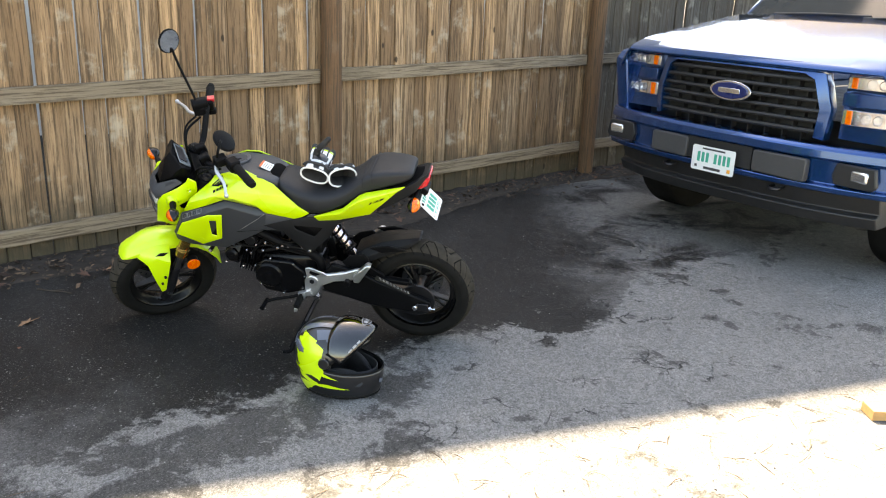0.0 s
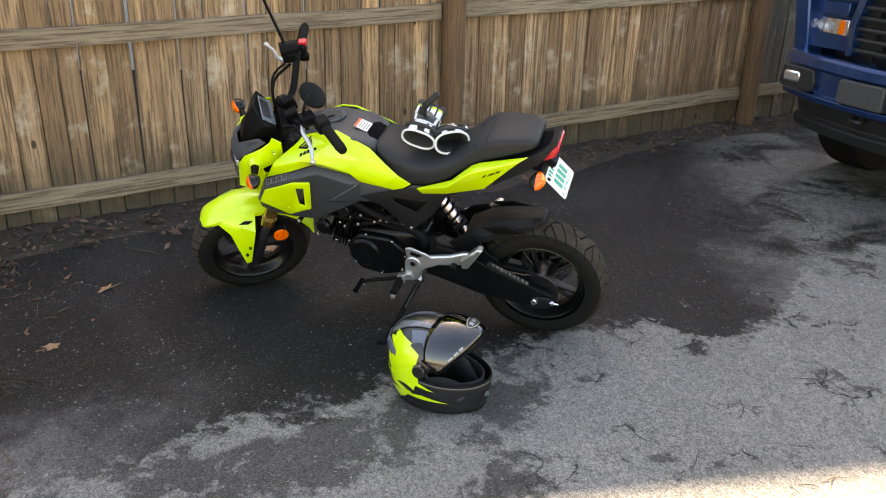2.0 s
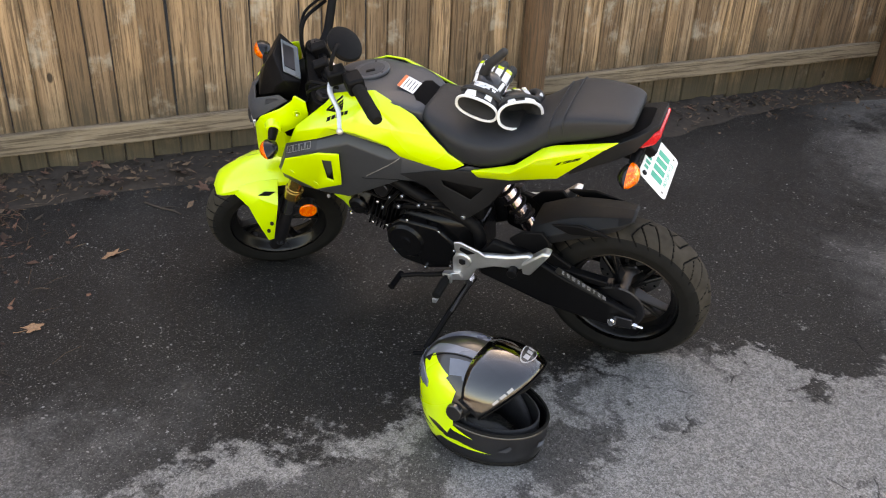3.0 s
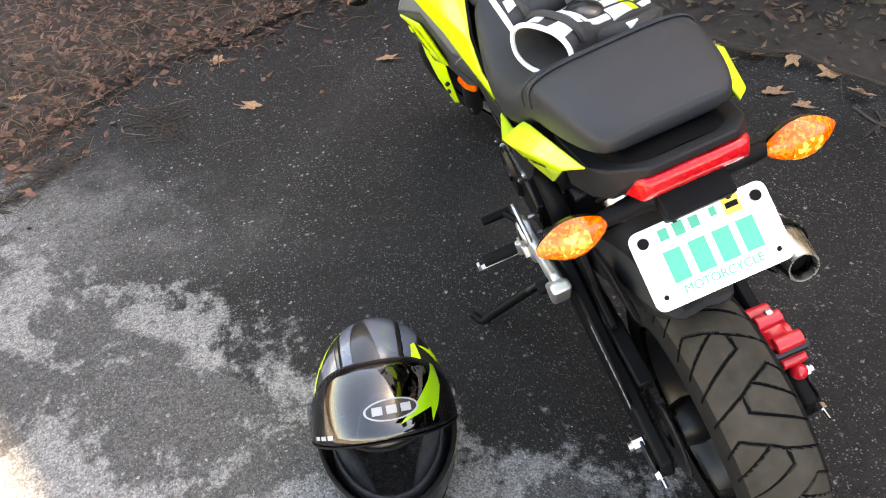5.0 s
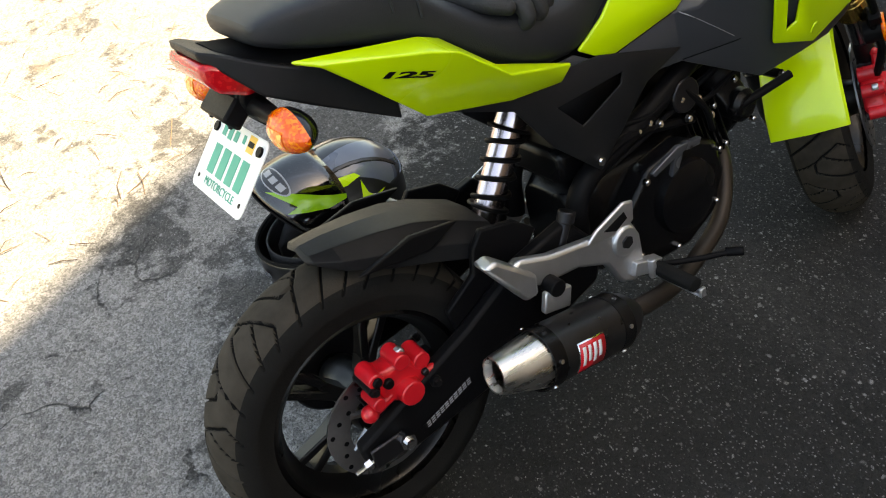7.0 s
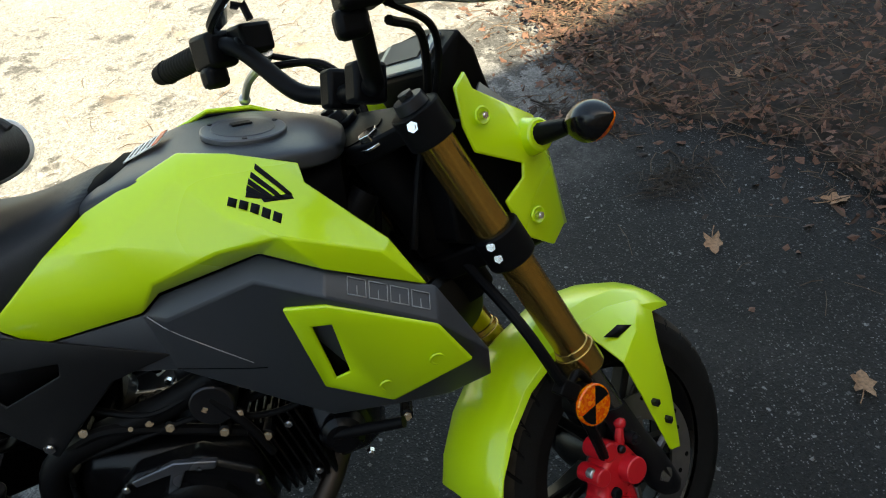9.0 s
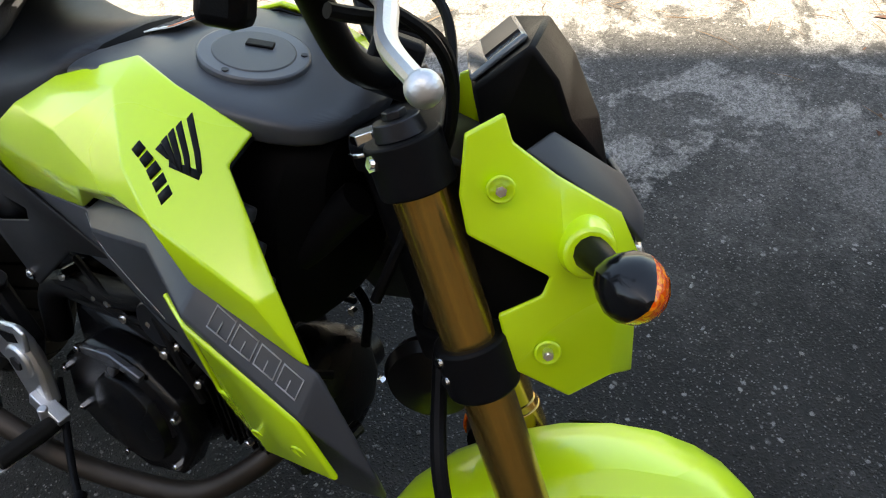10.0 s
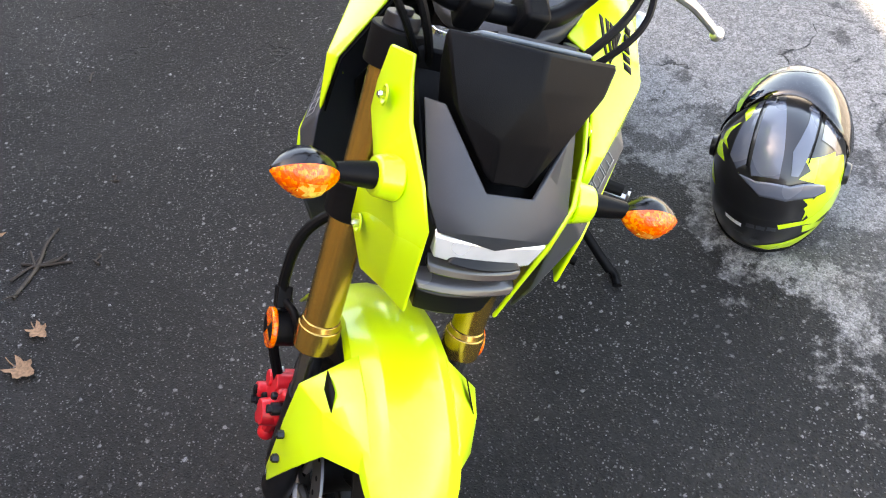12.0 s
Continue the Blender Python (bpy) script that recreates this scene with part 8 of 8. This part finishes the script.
def leaf_mesh(bm, size, m, rng, lobes=5):
    """A curled, lobed dry leaf with a stalk."""
    n = lobes * 4
    mid = bm.verts.new(m @ Vector((0, 0, size * 0.05)))
    curl = rng.uniform(0.2, 0.6)
    rim, ring = [], []
    for k in range(n):
        a = 2 * math.pi * k / n
        lobe = 0.62 + 0.38 * abs(math.cos(lobes * a / 2)) ** 1.5 * (0.8 + 0.3 * rng.random())
        if math.cos(a) < -0.9:
            lobe *= 0.45
        r = size * lobe * (0.62 + 0.38 * abs(math.cos(a)))
        x, y = r * math.cos(a), r * 0.8 * math.sin(a)
        ring.append(bm.verts.new(m @ Vector((x * 0.5, y * 0.5, size * (0.05 + 0.07 * curl * abs(math.sin(a)))))))
        rim.append(bm.verts.new(m @ Vector((x, y, size * (0.02 + curl * (y / size) ** 2 + 0.12 * rng.random())))))
    for k in range(n):
        j = (k + 1) % n
        bm.faces.new((mid, ring[k], ring[j]))
        bm.faces.new((ring[k], rim[k], rim[j], ring[j]))


rng = random.Random(21)
for x, y, size in ((-1.61, 2.68, 0.042), (-1.70, 3.16, 0.044), (-1.235, 3.74, 0.050), (-0.90, 4.18, 0.036), (-0.995, 4.15, 0.046), (-2.0, 1.95, 0.04), (-1.86, 1.62, 0.045), (-1.95, 2.62, 0.045), (-2.35, 3.2, 0.05)):
    bm = bmesh.new()
    leaf_mesh(bm, size, Matrix.Identity(4), rng)
    a = rng.uniform(0, 360)
    tube(bm, [(-size * 0.3, 0, size * 0.06), (-size * 0.8, 0.004, size * 0.03), (-size * 1.25, 0.01, size * 0.05)], 0.0012, 5, 3)
    leaf = part("leaf", bm, LEAF, None, smooth=60)
    leaf.matrix_world = pose(x, y, 0.003, rng.uniform(-8, 8), rng.uniform(-8, 8), a)
    tagged(leaf, "dry brown lobed leaf lying on the asphalt", "leaf", "fallen leaves")

# a bare branch with dead leaves at the foot of the fence
bm = bmesh.new()
pts = [Vector((x, y, 0.034 + 0.012 * noise.noise(Vector((x * 9, y * 9, 2))))) for x, y in ((-1.62, 3.92), (-1.44, 4.05), (-1.30, 4.13), (-1.21, 4.18), (-1.16, 4.26), (-1.11, 4.31), (-1.0, 4.34), (-0.87, 4.40), (-0.72, 4.52), (-0.55, 4.64))]
tube(bm, pts, 0.006, 7, 4, (0.004, 0.008))
for i in (2, 4, 5, 7):
    q = pts[i]
    tube(bm, [q, q + Vector((rng.uniform(-0.06, 0.06), -0.08, 0.02)), q + Vector((rng.uniform(-0.1, 0.1), -0.15, 0.005))], 0.003, 5, 3, (0.003, 0.0015))
branch = part("branch", bm, TWIG)
tagged(branch, "thin bare branch with dead leaves by the fence", "branch")
for i in range(9):
    bm = bmesh.new()
    q = pts[i] + Vector((rng.uniform(-0.03, 0.03), rng.uniform(-0.07, 0.03), -0.012))
    leaf_mesh(bm, rng.uniform(0.032, 0.05), Matrix.Translation(q) @ pose(0, 0, 0, rng.uniform(-25, 25), rng.uniform(-25, 25), rng.uniform(0, 360)), rng)
    part("leaf", bm, LEAF, branch, smooth=60)

# twigs
for x, y, a, ln, r in ((-0.728, 4.313, 9.5, 0.218, 0.005), (-0.740, 4.298, -36, 0.132, 0.004), (-0.724, 4.287, -73, 0.121, 0.004), (-0.684, 4.174, 40, 0.035, 0.003), (-0.429, 4.298, 70, 0.03, 0.003), (-0.04, 4.64, 20, 0.05, 0.003), (-1.405, 1.945, 120, 0.13, 0.004), (-1.62, 2.37, 60, 0.11, 0.004), (-1.58, 2.42, 10, 0.10, 0.003), (-1.67, 2.33, 100, 0.09, 0.003), (-1.78, 3.55, -10, 0.2, 0.005)):
    bm = bmesh.new()
    d = Vector((math.cos(radians(a)), math.sin(radians(a)), 0))
    s = Vector((-d.y, d.x, 0))
    pts = [d * (-ln / 2), d * (-ln * 0.1) + s * rng.uniform(-0.012, 0.012), d * (ln * 0.25) + s * rng.uniform(-0.012, 0.012), d * ln / 2]
    tube(bm, [p + Vector((0, 0, r)) for p in pts], r, 6, 4, (r, r * 0.6))
    tube(bm, [p + Vector((0, 0, r)) for p in (pts[1], pts[1] + d * ln * 0.15 + s * ln * 0.12, pts[1] + d * ln * 0.25 + s * ln * 0.2)], r * 0.6, 5, 3, (r * 0.6, r * 0.4))
    twig = part("twig", bm, TWIG)
    twig.matrix_world = pose(x, y, 0.0)
    tagged(twig, "short dark broken twig on the asphalt", "twig", "twigs")

# timber offcut in the sun
plank = thing("timber_plank", "light brown sawn timber plank lying in the sun", "plank", pose(1.86, 2.80, 0.0, 0, 0, 4))
bm = bmesh.new()
box(bm, (1.6, 0.09, 0.04), pose(0.8, 0, 0.0215))
part("plank", bm, TIMBER, plank, bevel=0.002)


def scatter(name, label, category, mat, places, make):
    """Loose pieces in one mesh: make gives corners and faces of a piece."""
    vs, fs = [], []
    for p in places:
        v, f = make(p)
        k = len(vs)
        vs += v
        fs += [[i + k for i in q] for q in f]
    me = bpy.data.meshes.new(name)
    me.from_pydata(vs, [], fs)
    me.materials.append(mat)
    ob = new(name, me)
    return tagged(ob, label, category, kind="stuff")


def bed_edge(y):
    return float(np.interp(y, BED_Y, BED_X))


def in_bed(n, spread=0.10):
    out = []
    while len(out) < n:
        y = rng.uniform(0.3, 3.9)
        e = bed_edge(y)
        u = rng.random() ** 1.3
        x = e + abs(rng.gauss(0, spread)) * 0.8 - u * 1.7 if rng.random() < 0.9 else e + rng.gauss(0, spread * 1.8)
        if x - e > 0 and rng.random() < 0.55:
            continue
        h = 0.02 + 0.03 * min(1, max(0, (e - x) / 0.25)) if x < e else 0.002
        out.append(Vector((x, y, h)))
    return out


def by_fence(n):
    out = []
    for _ in range(n):
        s = rng.uniform(-3.0, 5.5)
        out.append(fence_at(s, abs(rng.gauss(0.12, 0.17)) + 0.02, 0) + Vector((0, 0, rng.uniform(0.018, 0.034))))
    return out


def chip(p):
    k = rng.choice((0.55, 0.7, 0.9, 1.15))
    a, b = rng.uniform(0.008, 0.028) * k, rng.uniform(0.005, 0.014) * k
    m = Matrix.Translation(p) @ pose(0, 0, 0, rng.uniform(-35, 35), rng.uniform(-35, 35), rng.uniform(0, 360))
    c = rng.uniform(-0.006, 0.006)
    return [m @ Vector(q) for q in ((-a, 0, 0), (-a * 0.2, -b, c), (a, 0, 0.002), (a * 0.1, b, c), (0, 0, 0.003))], [(0, 1, 4), (1, 2, 4), (2, 3, 4), (3, 0, 4)]


def needle(p):
    ln, w = rng.uniform(0.02, 0.065), rng.uniform(0.0006, 0.0014)
    m = Matrix.Translation(p + Vector((0, 0, 0.004))) @ pose(0, 0, 0, rng.uniform(-20, 20), rng.uniform(-14, 14), rng.uniform(0, 360))
    c = rng.uniform(-0.2, 0.2) * ln
    return [m @ Vector(q) for q in ((-ln, -w, 0), (-ln, w, 0), (0, w + c, 0.003), (0, -w + c, 0.003), (ln, w, 0), (ln, -w, 0), (0, c, 0.003 + w * 2))], [(0, 1, 2, 6, 3), (3, 6, 2, 4, 5)]


def stone(p):
    r = rng.uniform(0.0012, 0.0028) if rng.random() < 0.93 else rng.uniform(0.003, 0.0065)
    m = Matrix.Translation((p.x, p.y, r * 0.3)) @ pose(0, 0, 0, 0, 0, rng.uniform(0, 360))
    q = [(r * rng.uniform(0.7, 1.2), 0, 0), (0, r * rng.uniform(0.6, 1), 0), (-r * rng.uniform(0.7, 1.2), 0, 0), (0, -r * rng.uniform(0.6, 1), 0), (r * 0.1, 0, r * 0.8), (0, 0, -r * 0.5)]
    return [m @ Vector(v) for v in q], [(0, 1, 4), (1, 2, 4), (2, 3, 4), (3, 0, 4)]


scatter("leaf_litter", "brown dead leaves, bark and chips on the mulch", "leaf litter", LITTER, in_bed(10500), chip)
strewn = [Vector((rng.gauss(-1.62, 0.06), rng.gauss(2.41, 0.035), -0.002)) for _ in range(120)]
for _ in range(150):
    t = rng.random()
    strewn.append(Vector((-1.40 - 0.17 * t + rng.gauss(0, 0.025), 1.95 + 0.20 * t + rng.gauss(0, 0.02), -0.002)))
scatter("fallen_needles", "dark damp needles strewn on the asphalt", "needles", TWIG, strewn, needle)
scatter("pine_needles", "dry pine needles and straw on the mulch", "needles", NEEDLE, in_bed(4200, 0.12), needle)
scatter("fence_litter", "dead leaves and chips along the fence", "leaf litter", SOILCHIP, by_fence(2200), chip)
scatter("sun_straw", "dry needles and straw strewn on the sunny asphalt", "straw", NEEDLE, [Vector((x, 0.42 * x + 2.1 - abs(rng.gauss(0, 0.9)) + 0.1, 0.0)) for x in [rng.uniform(-1.6, 3.0) for _ in range(420)]], needle)
scatter("sun_gravel", "pale gravel and crumbs on the sunny asphalt", "gravel", GRIT, [Vector((x, 0.42 * x + 2.0 - abs(rng.gauss(0, 0.8)), 0.0)) for x in [rng.uniform(-1.7, 1.6) for _ in range(2200)]], stone)
scatter("grit", "pale grit and small stones on the asphalt", "grit", GRIT, [Vector((rng.uniform(-2.0, 2.6), rng.uniform(1.4, 5.0), 0)) for _ in range(5200)], stone)
big = [Vector((rng.uniform(-2.2, 0.2), rng.uniform(0.6, 3.8), 0)) for _ in range(200)]
big = [p + Vector((0, 0, 0.03 if p.x < bed_edge(p.y) else 0.0)) for p in big if p.x < bed_edge(p.y) + 0.2]
bm = bmesh.new()
for p in big:
    leaf_mesh(bm, rng.uniform(0.018, 0.042), Matrix.Translation(p) @ pose(0, 0, 0, rng.uniform(-25, 25), rng.uniform(-25, 25), rng.uniform(0, 360)), rng)
for p in by_fence(70):
    leaf_mesh(bm, rng.uniform(0.02, 0.045), Matrix.Translation(p) @ pose(0, 0, 0, rng.uniform(-20, 20), rng.uniform(-20, 20), rng.uniform(0, 360)), rng)
tagged(part("dead_leaves", bm, LITTER, smooth=60), "curled dead leaves over the mulch and fence strip", "leaves", kind="stuff")
